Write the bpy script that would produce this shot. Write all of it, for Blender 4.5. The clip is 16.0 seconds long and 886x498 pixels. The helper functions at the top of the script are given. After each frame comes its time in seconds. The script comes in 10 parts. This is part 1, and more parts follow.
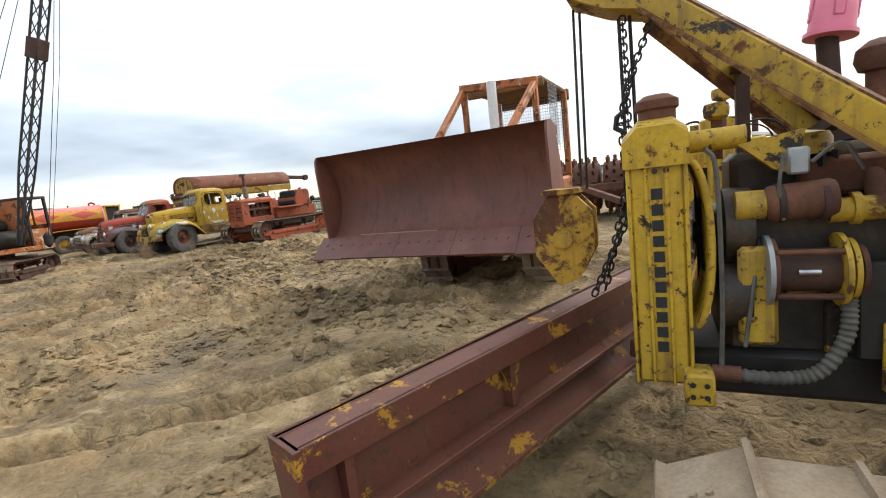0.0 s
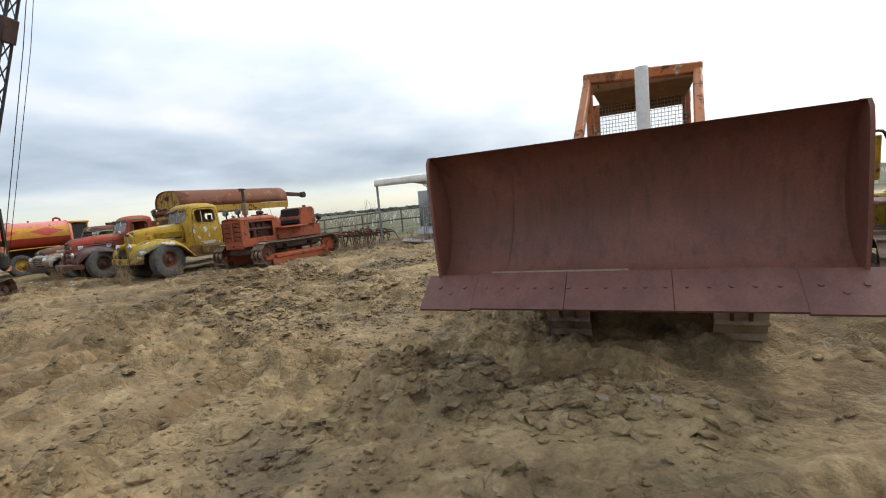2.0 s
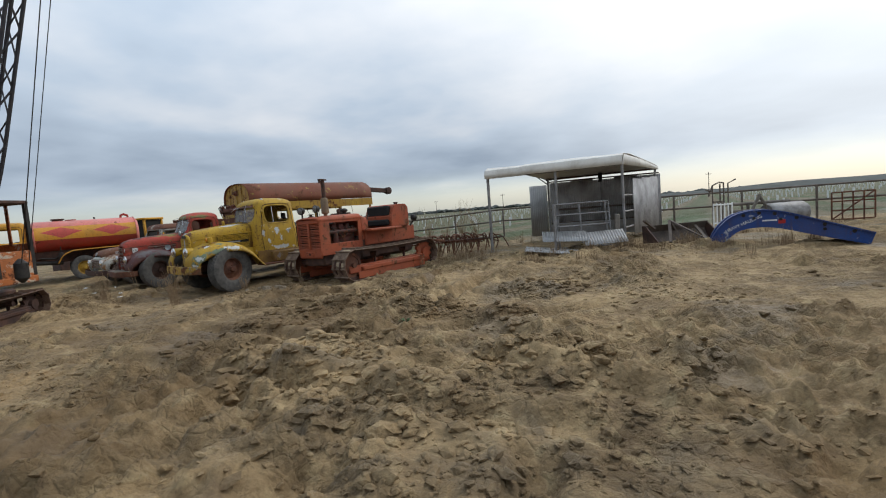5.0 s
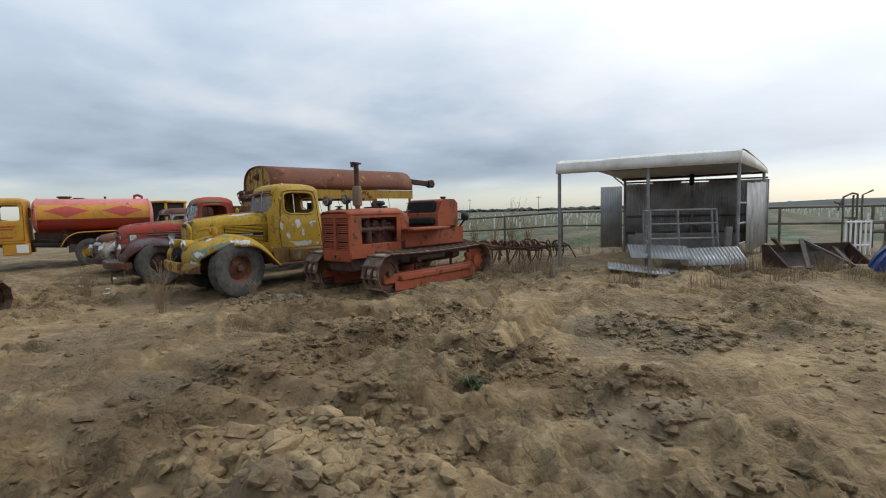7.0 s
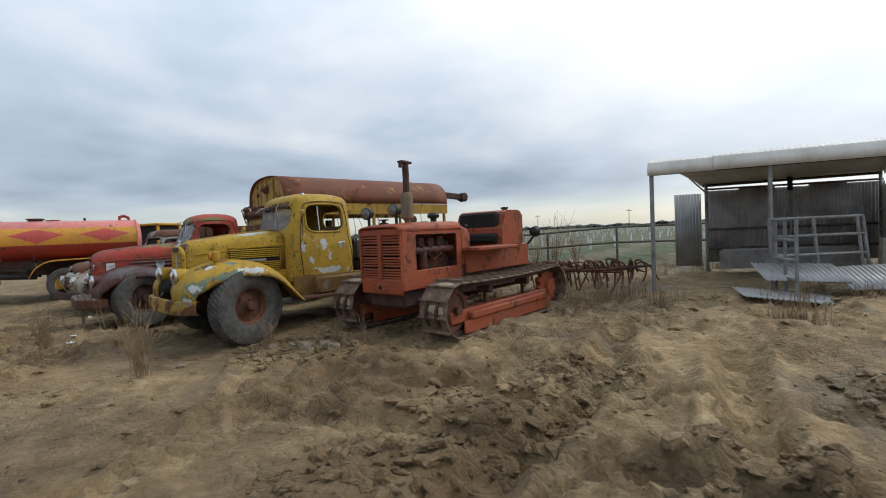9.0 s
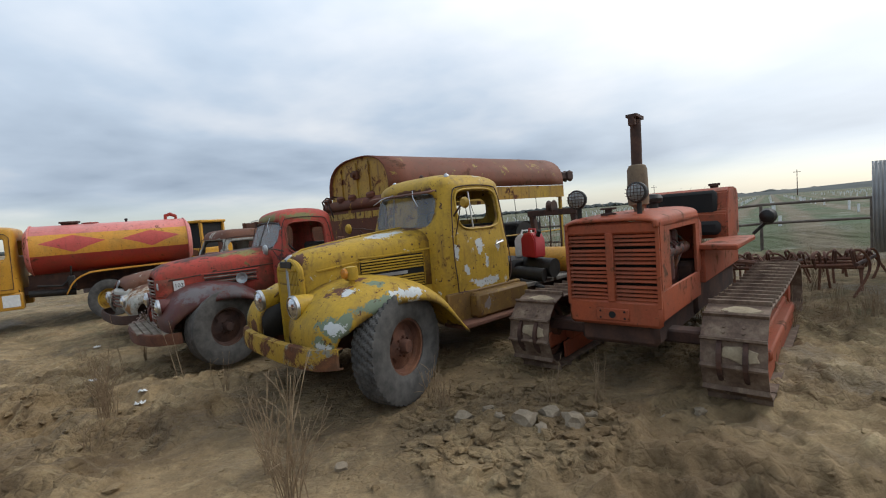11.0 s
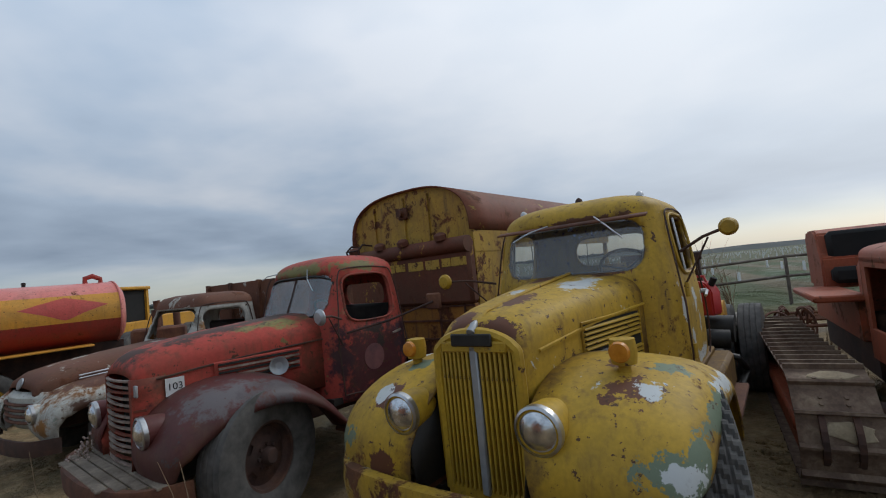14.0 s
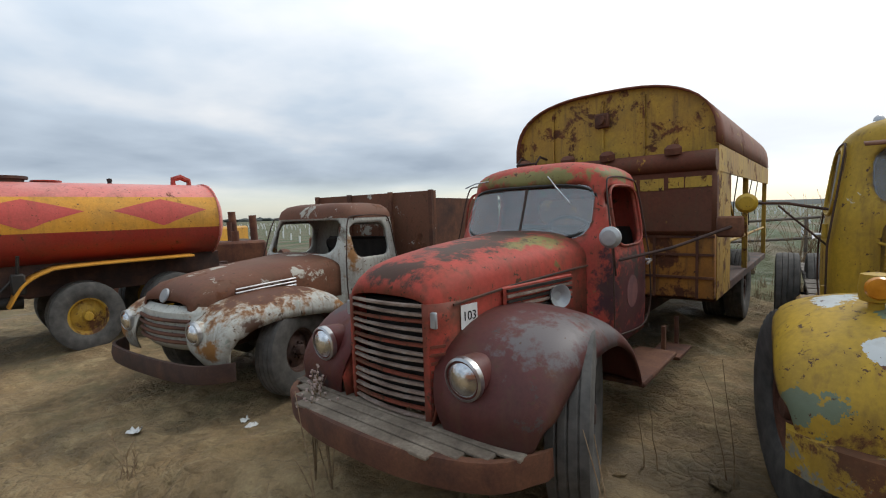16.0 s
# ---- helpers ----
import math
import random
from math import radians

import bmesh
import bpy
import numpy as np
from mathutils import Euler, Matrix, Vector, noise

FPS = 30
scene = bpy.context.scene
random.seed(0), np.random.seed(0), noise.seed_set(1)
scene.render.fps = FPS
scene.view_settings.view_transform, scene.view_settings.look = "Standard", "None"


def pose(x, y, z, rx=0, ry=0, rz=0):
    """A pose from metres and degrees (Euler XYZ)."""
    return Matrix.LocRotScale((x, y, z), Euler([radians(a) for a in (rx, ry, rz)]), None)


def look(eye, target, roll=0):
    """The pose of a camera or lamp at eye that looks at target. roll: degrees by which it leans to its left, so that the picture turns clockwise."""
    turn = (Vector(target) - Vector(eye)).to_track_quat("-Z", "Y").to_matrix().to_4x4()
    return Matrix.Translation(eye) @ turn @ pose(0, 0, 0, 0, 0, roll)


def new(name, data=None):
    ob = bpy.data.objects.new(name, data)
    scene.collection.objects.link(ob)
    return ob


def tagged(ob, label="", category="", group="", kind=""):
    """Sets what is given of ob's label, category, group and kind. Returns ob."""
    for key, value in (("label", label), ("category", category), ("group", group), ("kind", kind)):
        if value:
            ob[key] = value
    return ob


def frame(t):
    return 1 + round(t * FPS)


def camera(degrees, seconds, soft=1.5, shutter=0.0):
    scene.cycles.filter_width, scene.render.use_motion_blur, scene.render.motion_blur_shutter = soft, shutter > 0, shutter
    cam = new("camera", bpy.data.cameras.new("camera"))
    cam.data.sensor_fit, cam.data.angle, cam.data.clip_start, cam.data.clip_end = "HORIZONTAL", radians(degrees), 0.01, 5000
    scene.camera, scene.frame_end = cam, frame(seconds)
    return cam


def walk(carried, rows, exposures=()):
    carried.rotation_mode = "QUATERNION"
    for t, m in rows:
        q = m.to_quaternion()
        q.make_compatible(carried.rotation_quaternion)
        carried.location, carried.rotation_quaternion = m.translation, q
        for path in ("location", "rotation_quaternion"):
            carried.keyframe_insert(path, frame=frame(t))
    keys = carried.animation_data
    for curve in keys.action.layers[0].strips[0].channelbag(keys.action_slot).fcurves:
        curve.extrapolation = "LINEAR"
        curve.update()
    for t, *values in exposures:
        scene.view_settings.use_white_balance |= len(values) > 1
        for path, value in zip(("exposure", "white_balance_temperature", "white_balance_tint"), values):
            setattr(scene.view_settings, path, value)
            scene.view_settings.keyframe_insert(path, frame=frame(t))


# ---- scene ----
cam = camera(88.0, 16.0, soft=1.1)
PATH = [
    (0, (0.072, 0.447, 1.493), (0.158, 2.426, 1.217), -6.41),
    (0.5, (-0.472, 0.785, 1.569), (-0.322, 2.769, 1.364), -5.54),
    (1, (-0.879, 1.426, 1.586), (-0.687, 3.406, 1.380), -4.00),
    (1.5, (-1.306, 2.041, 1.647), (-1.093, 4.015, 1.414), -4.53),
    (2, (-1.667, 2.650, 1.614), (-1.458, 4.630, 1.421), -5.17),
    (2.5, (-2.086, 3.628, 1.609), (-1.840, 5.606, 1.445), -3.52),
    (3, (-2.450, 4.391, 1.692), (-2.353, 6.383, 1.544), -3.64),
    (3.5, (-2.533, 5.123, 1.704), (-2.518, 7.119, 1.590), -4.66),
    (4, (-2.934, 5.881, 1.573), (-2.971, 7.877, 1.459), -5.65),
    (4.2, (-3.018, 6.005, 1.639), (-3.049, 7.997, 1.466), -7.00),
    (6.3, (-3.187, 8.952, 1.668), (-3.358, 10.940, 1.523), 0.72),
    (6.5, (-3.327, 9.129, 1.661), (-3.521, 11.114, 1.510), -0.18),
    (7, (-3.818, 9.560, 1.685), (-4.025, 11.543, 1.524), -1.40),
    (7.5, (-4.282, 10.123, 1.667), (-4.523, 12.105, 1.545), -1.11),
    (8, (-4.679, 10.567, 1.576), (-4.923, 12.553, 1.564), -1.71),
    (8.2, (-4.787, 10.764, 1.583), (-4.996, 12.753, 1.585), -1.81),
    (10.3, (-6.946, 13.390, 1.853), (-7.133, 15.369, 1.632), -3.56),
    (10.5, (-7.270, 13.509, 1.916), (-7.439, 15.490, 1.703), -4.88),
    (11, (-7.955, 14.057, 1.882), (-8.218, 16.035, 1.749), -4.60),
    (11.5, (-8.518, 14.449, 1.873), (-8.787, 16.428, 1.768), -4.84),
    (12, (-8.849, 14.776, 1.934), (-9.056, 16.763, 1.835), -3.22),
    (12.5, (-9.255, 15.170, 1.956), (-9.387, 17.164, 1.875), -5.69),
    (13, (-9.659, 15.422, 1.950), (-9.689, 17.421, 1.908), -6.48),
    (13.5, (-10.031, 15.754, 1.935), (-9.977, 17.753, 1.985), -6.80),
    (14, (-10.547, 16.120, 1.879), (-10.415, 18.111, 2.004), -5.72),
    (14.5, (-11.115, 16.382, 1.842), (-10.922, 18.368, 1.981), -4.09),
    (15, (-11.663, 16.723, 1.822), (-11.540, 18.717, 1.916), -4.24),
    (15.5, (-12.232, 17.185, 1.743), (-12.159, 19.183, 1.678), -0.81),
    (16, (-12.816, 17.339, 1.830), (-12.697, 19.330, 1.677), -1.89),
]
walk(cam, [(t, look(eye, target, roll)) for t, eye, target, roll in PATH], exposures=[(0, 0.68, 6600, 10), (0.6, 0.44, 6550, 10), (1.2, 0.29, 6500, 10), (2.5, 0.34, 6450, 10), (3.2, 0.06, 6330, 10), (4, -0.12, 6230, 10), (7, -0.10, 6200, 10), (10, -0.04, 6200, 10), (12, -0.03, 6120, 10), (13.2, -0.22, 6040, 10), (14.4, -0.62, 5900, 10), (15.2, -0.28, 6050, 10), (16, 0.08, 6400, 10)])

# ---- sky: Nishita under a broken cloud layer ----
world = bpy.data.worlds.new("overcast_sky")
scene.world = world
world.use_nodes = True
SUN_EL, SUN_AZ = radians(42), radians(62)


def build_sky():
    nt = world.node_tree
    n, l = nt.nodes, nt.links
    bg = n["Background"]
    sky = n.new("ShaderNodeTexSky")
    sky.sky_type, sky.sun_disc = "NISHITA", False
    sky.sun_elevation, sky.sun_rotation = SUN_EL, SUN_AZ
    sky.air_density, sky.dust_density = 1.0, 1.5
    gain = n.new("ShaderNodeMixRGB")
    gain.blend_type = "MULTIPLY"
    gain.inputs[0].default_value = 1.0
    gain.inputs[2].default_value = (0.11, 0.11, 0.115, 1)
    l.new(sky.outputs[0], gain.inputs[1])
    tc = n.new("ShaderNodeTexCoord")
    sep = n.new("ShaderNodeSeparateXYZ")
    l.new(tc.outputs["Generated"], sep.inputs[0])
    # flatten the direction onto a cloud deck
    den = n.new("ShaderNodeMath")
    den.operation = "ADD"
    den.inputs[1].default_value = 0.16
    l.new(sep.outputs[2], den.inputs[0])
    div = n.new("ShaderNodeVectorMath")
    div.operation = "DIVIDE"
    comb = n.new("ShaderNodeCombineXYZ")
    for i in range(3):
        l.new(den.outputs[0], comb.inputs[i])
    l.new(tc.outputs["Generated"], div.inputs[0])
    l.new(comb.outputs[0], div.inputs[1])
    big = n.new("ShaderNodeTexNoise")
    big.inputs["Scale"].default_value, big.inputs["Detail"].default_value, big.inputs["Roughness"].default_value = 0.55, 5, 0.46
    big.inputs["Distortion"].default_value = 0.2
    l.new(div.outputs[0], big.inputs["Vector"])
    ramp = n.new("ShaderNodeValToRGB")
    e = ramp.color_ramp.elements
    e[0].position, e[0].color = 0.36, (0.46, 0.55, 0.66, 1)
    e[1].position, e[1].color = 0.64, (0.98, 1.0, 1.02, 1)
    m = ramp.color_ramp.elements.new(0.5)
    m.color = (0.66, 0.76, 0.87, 1)
    puff = n.new("ShaderNodeTexNoise")
    puff.inputs["Scale"].default_value, puff.inputs["Detail"].default_value, puff.inputs["Roughness"].default_value = 2.1, 4, 0.5
    l.new(div.outputs[0], puff.inputs["Vector"])
    both = n.new("ShaderNodeMixRGB")
    both.inputs[0].default_value = 0.22
    l.new(big.outputs[0], both.inputs[1])
    l.new(puff.outputs[0], both.inputs[2])
    l.new(both.outputs[0], ramp.inputs[0])
    # the deck is thinner, and so brighter and whiter, overhead and towards the veiled sun
    up = n.new("ShaderNodeMapRange")
    up.inputs[1].default_value, up.inputs[2].default_value, up.inputs[3].default_value, up.inputs[4].default_value = 0.05, 0.5, 0.70, 1.12
    l.new(sep.outputs[2], up.inputs[0])
    lift = n.new("ShaderNodeVectorMath")
    lift.operation = "SCALE"
    l.new(ramp.outputs[0], lift.inputs[0])
    l.new(up.outputs[0], lift.inputs["Scale"])
    dot = n.new("ShaderNodeVectorMath")
    dot.operation = "DOT_PRODUCT"
    dot.inputs[1].default_value = (math.sin(SUN_AZ) * math.cos(SUN_EL), math.cos(SUN_AZ) * math.cos(SUN_EL), math.sin(SUN_EL))
    l.new(tc.outputs["Generated"], dot.inputs[0])
    veil = n.new("ShaderNodeMapRange")
    veil.interpolation_type = "SMOOTHSTEP"
    veil.inputs[1].default_value, veil.inputs[2].default_value, veil.inputs[3].default_value, veil.inputs[4].default_value = 0.40, 1.0, 0.0, 0.66
    l.new(dot.outputs["Value"], veil.inputs[0])
    glow = n.new("ShaderNodeMixRGB")
    l.new(veil.outputs[0], glow.inputs[0])
    l.new(lift.outputs[0], glow.inputs[1])
    glow.inputs[2].default_value = (1.46, 1.46, 1.42, 1)
    # clear strip along the horizon where the sky shows under the deck
    strip = n.new("ShaderNodeMapRange")
    strip.inputs[1].default_value, strip.inputs[2].default_value, strip.inputs[3].default_value, strip.inputs[4].default_value = 0.015, 0.10, 0.72, 0.0
    strip.interpolation_type = "SMOOTHSTEP"
    l.new(sep.outputs[2], strip.inputs[0])
    warm = n.new("ShaderNodeMixRGB")
    warm.blend_type = "ADD"
    warm.inputs[0].default_value = 1.0
    warm.inputs[2].default_value = (0.40, 0.39, 0.29, 1)
    l.new(gain.outputs[0], warm.inputs[1])
    mix = n.new("ShaderNodeMixRGB")
    l.new(strip.outputs[0], mix.inputs[0])
    l.new(glow.outputs[0], mix.inputs[1])
    l.new(warm.outputs[0], mix.inputs[2])
    l.new(mix.outputs[0], bg.inputs["Color"])
    bg.inputs["Strength"].default_value = 1.0


build_sky()
sun = new("sun", bpy.data.lights.new("sun", "SUN"))
sun.data.energy, sun.data.angle, sun.data.color = 1.25, radians(16), (1.0, 0.96, 0.9)
sun.matrix_world = look((60 * math.sin(SUN_AZ) * math.cos(SUN_EL), 60 * math.cos(SUN_AZ) * math.cos(SUN_EL), 60 * math.sin(SUN_EL)), (0, 0, 0))

# ---- mesh helpers ----
V = Vector


def link_mesh(name, bm, material, smooth=38):
    me = bpy.data.meshes.new(name)
    bmesh.ops.recalc_face_normals(bm, faces=bm.faces)
    bm.to_mesh(me)
    bm.free()
    me.materials.append(material)
    me.shade_smooth()
    me.set_sharp_from_angle(angle=radians(smooth))
    return me


def part(name, bm, material, parent, label="", at=None, smooth=38):
    """One mesh under a thing or a part."""
    me = bm if isinstance(bm, bpy.types.Mesh) else link_mesh(name, bm, material, smooth)
    ob = new(name, me)
    ob.parent = parent
    if at is not None:
        ob.matrix_local = at
    if label:
        ob["label"] = label
    return ob


def thing(name, m, label, category, group=""):
    ob = new(name)
    ob.empty_display_size = 0.2
    ob.matrix_world = m
    return tagged(ob, label, category, group)


def solo(name, bm, material, label, category, m=None, group="", kind="", smooth=38):
    ob = new(name, bm if isinstance(bm, bpy.types.Mesh) else link_mesh(name, bm, material, smooth))
    if m is not None:
        ob.matrix_world = m
    return tagged(ob, label, category, group, kind)


def B():
    return bmesh.new()


def box(bm, x0, x1, y0, y1, z0, z1, bevel=0.0, m=None):
    vs = [bm.verts.new((x, y, z)) for x in (x0, x1) for y in (y0, y1) for z in (z0, z1)]
    fs = [bm.faces.new([vs[i] for i in q]) for q in ((0, 1, 3, 2), (4, 6, 7, 5), (0, 4, 5, 1), (2, 3, 7, 6), (0, 2, 6, 4), (1, 5, 7, 3))]
    if m is not None:
        for v in vs:
            v.co = m @ v.co
    if bevel:
        es = list({e for f in fs for e in f.edges})
        bmesh.ops.bevel(bm, geom=es, offset=bevel, segments=1, affect="EDGES")
    return bm


def beam(bm, p, q, a, b, up=(0, 0, 1), bevel=0.0):
    """A square bar from p to q, a wide and b high."""
    p, q = V(p), V(q)
    d = (q - p)
    x = d.normalized()
    y = V(up).cross(x)
    if y.length < 1e-4:
        y = V((0, 1, 0)).cross(x)
    y.normalize()
    z = x.cross(y)
    m = Matrix((x, y, z)).transposed().to_4x4()
    m.translation = p
    return box(bm, 0, d.length, -a / 2, a / 2, -b / 2, b / 2, bevel, m)


def loft(bm, loops, closed=True, cap=False):
    rows = [[bm.verts.new(p) for p in lp] for lp in loops]
    n = len(rows[0])
    for r, s in zip(rows, rows[1:]):
        for i in range(n if closed else n - 1):
            j = (i + 1) % n
            bm.faces.new((r[i], r[j], s[j], s[i]))
    if cap:
        bm.faces.new(rows[0][::-1])
        bm.faces.new(rows[-1])
    return rows


def frame_of(d):
    d = V(d).normalized()
    a = V((0, 0, 1)) if abs(d.z) < 0.9 else V((1, 0, 0))
    x = a.cross(d).normalized()
    return x, d.cross(x)


def cyl(bm, p, q, r, r2=None, seg=14, cap=True):
    p, q = V(p), V(q)
    x, y = frame_of(q - p)
    r2 = r if r2 is None else r2
    lp = [[c + x * (k * math.cos(a)) + y * (k * math.sin(a)) for a in np.linspace(0, 2 * math.pi, seg, endpoint=False)] for c, k in ((p, r), (q, r2))]
    loft(bm, lp, True, cap)
    return bm


def tube(bm, pts, r, seg=8, cap=True):
    pts = [V(p) for p in pts]
    loops, x = [], None
    for i, p in enumerate(pts):
        d = (pts[min(i + 1, len(pts) - 1)] - pts[max(i - 1, 0)]).normalized()
        if x is None:
            x, y = frame_of(d)
        else:
            x = (x - d * x.dot(d)).normalized()
            y = d.cross(x)
        k = r[i] if isinstance(r, (list, tuple)) else r
        loops.append([p + x * (k * math.cos(a)) + y * (k * math.sin(a)) for a in np.linspace(0, 2 * math.pi, seg, endpoint=False)])
    loft(bm, loops, True, cap)
    return bm


def lathe(bm, prof, at=(0, 0, 0), axis=(0, 1, 0), seg=32, closed=False):
    """Revolve (radius, height) points round an axis."""
    x, y = frame_of(axis)
    d, at = V(axis).normalized(), V(at)
    loops = [[at + d * h + x * (r * math.cos(a)) + y * (r * math.sin(a)) for a in np.linspace(0, 2 * math.pi, seg, endpoint=False)] for r, h in prof]
    if closed:
        loops.append(loops[0])
    rows = loft(bm, loops, True)
    if not closed:
        for row, (r, h) in ((rows[0], prof[0]), (rows[-1], prof[-1])):
            if r > 1e-3:
                bm.faces.new(row)
    bmesh.ops.remove_doubles(bm, verts=bm.verts, dist=1e-5)
    return bm


def prism(bm, poly, axis, a, b):
    """A flat outline swept along an axis ('x', 'y' or 'z') from a to b."""
    def put(u, v, w):
        return {"x": (w, u, v), "y": (u, w, v), "z": (u, v, w)}[axis]
    loft(bm, [[put(u, v, a) for u, v in poly], [put(u, v, b) for u, v in poly]], True, True)
    return bm


def sq(t, n):
    return math.copysign(abs(t) ** (2.0 / n), t)


def arch(x, w, zb, zs, zt, n=3.0, k=18):
    """A hood section at x: sides from zb up to the shoulder zs, crown at zt."""
    pts = [(x, -w, zb), (x, -w, (zb + zs) / 2)]
    for a in np.linspace(0, math.pi, k):
        pts.append((x, -w * sq(math.cos(a), n), zs + (zt - zs) * sq(math.sin(a), n)))
    return pts + [(x, w, (zb + zs) / 2), (x, w, zb)]


def even(loop, n):
    p = np.array(loop + [loop[0]])
    s = np.r_[0, np.cumsum(np.linalg.norm(np.diff(p, axis=0), axis=1))]
    t = np.linspace(0, s[-1], n, endpoint=False)
    return np.stack([np.interp(t, s, p[:, i]) for i in range(p.shape[1])], 1)


def rsdf(u, v, win):
    u0, u1, v0, v1, r = win
    a, b = abs(u - (u0 + u1) / 2) - (u1 - u0) / 2 + r, abs(v - (v0 + v1) / 2) - (v1 - v0) / 2 + r
    return math.hypot(max(a, 0), max(b, 0)) + min(max(a, b), 0) - r


def cab_shell(xf, xb, w, z0, z1, z2, wins, n=6.0, N=132, rows=30, dome=3.2, roof=9):
    """A cab skin: xf, xb, w give front, back and half width at a height; wins are openings (side, u0, u1, v0, v1, radius). Returns skin, panes by side."""
    levels = [(z, 1.0) for z in np.linspace(z0, z1, rows)]
    for a in np.linspace(0, math.pi / 2, roof + 1)[1:]:
        levels.append((z1 + (z2 - z1) * sq(math.sin(a), dome), max(sq(math.cos(a), dome), 0.02)))
    grid = []
    for z, s in levels:
        zz = min(z, z1)
        f, b, h = xf(zz), xb(zz), w(zz)
        c, a = (f + b) / 2, (f - b) / 2
        lp = [(c + a * s * sq(math.cos(t), n), h * s * sq(math.sin(t), n)) for t in np.linspace(0, 2 * math.pi, 400, endpoint=False)]
        grid.append([(p[0], p[1], z) for p in even(lp, N)])
    bm = B()
    vr = [[bm.verts.new(p) for p in row] for row in grid]

    def which(p, row):
        f, b, h = xf(min(p.z, z1)), xb(min(p.z, z1)), w(min(p.z, z1))
        if abs(p.y) > h * 0.9 and p.x < f - 0.06 and p.x > b + 0.04:
            return "L" if p.y > 0 else "R"
        if p.x > (f + b) / 2:
            return "F"
        return "B"

    panes = {}
    for i in range(len(vr) - 1):
        for j in range(N):
            q = [vr[i][j], vr[i][(j + 1) % N], vr[i + 1][(j + 1) % N], vr[i + 1][j]]
            c = sum((v.co for v in q), V()) / 4
            side = which(c, i)
            hit = None
            for win in wins:
                if win[0] == side:
                    u = c.x if side in "LR" else c.y
                    if rsdf(u, c.z, win[1:]) < 0:
                        hit = win
            if hit:
                panes.setdefault(hit, []).append(q)
            else:
                bm.faces.new(q)
    bm.faces.new(vr[-1])
    # pull the ragged rims onto the true outline of each opening
    for win, qs in panes.items():
        for v in {v for q in qs for v in q}:
            u = v.co.x if win[0] in "LR" else v.co.y
            d = rsdf(u, v.co.z, win[1:])
            if any(f.is_valid for f in v.link_faces) and abs(d) < 0.06:
                e = 0.004
                gu = (rsdf(u + e, v.co.z, win[1:]) - d) / e
                gv = (rsdf(u, v.co.z + e, win[1:]) - d) / e
                if win[0] in "LR":
                    v.co.x -= d * gu
                else:
                    v.co.y -= d * gu
                v.co.z -= d * gv
    glass = {}
    for win, qs in panes.items():
        g, seen = B(), {}
        for q in qs:
            for v in q:
                if v not in seen:
                    seen[v] = g.verts.new(v.co)
            g.faces.new([seen[v] for v in q])
        glass[win[0]] = g
    loose = [v for v in bm.verts if not v.link_faces]
    bmesh.ops.delete(bm, geom=loose, context="VERTS")
    return bm, glass


def solid(ob, t=0.03, offset=-1.0):
    md = ob.modifiers.new("thickness", "SOLIDIFY")
    md.thickness, md.offset = t, offset
    return ob


def fender(bm, sts, n=3.0, k=10):
    """Stations (x, z, y_in, y_out, drop) along the crown."""
    loops = []
    for i, (x, z, yi, yo, drop) in enumerate(sts):
        a, b = sts[max(i - 1, 0)], sts[min(i + 1, len(sts) - 1)]
        t = V((b[0] - a[0], 0, b[1] - a[1])).normalized()
        nn = V((-t.z, 0, t.x))
        if nn.dot(V((x - FC[0], 0, z - FC[1]))) < 0:
            nn = -nn
        lp = []
        for p in np.linspace(0, math.pi / 2, k):
            y = yi + (yo - yi) * sq(math.sin(p), n)
            lp.append(V((x, y, z)) - nn * (drop * (1 - sq(math.cos(p), n))))
        loops.append(lp)
    loft(bm, loops, closed=False)
    return bm


FC = [0.0, 0.0]


def spline(pts, n):
    """Evenly many points along a Catmull-Rom line."""
    p = [np.array(q, float) for q in pts]
    p = [2 * p[0] - p[1]] + p + [2 * p[-1] - p[-2]]
    out = []
    m = len(pts) - 1
    for u in np.linspace(0, m, n):
        i = min(int(u), m - 1)
        t = u - i
        a, b, c, d = p[i], p[i + 1], p[i + 2], p[i + 3]
        out.append(tuple(0.5 * (2 * b + (c - a) * t + (2 * a - 5 * b + 4 * c - d) * t * t + (3 * b - a - 3 * c + d) * t ** 3)))
    return out


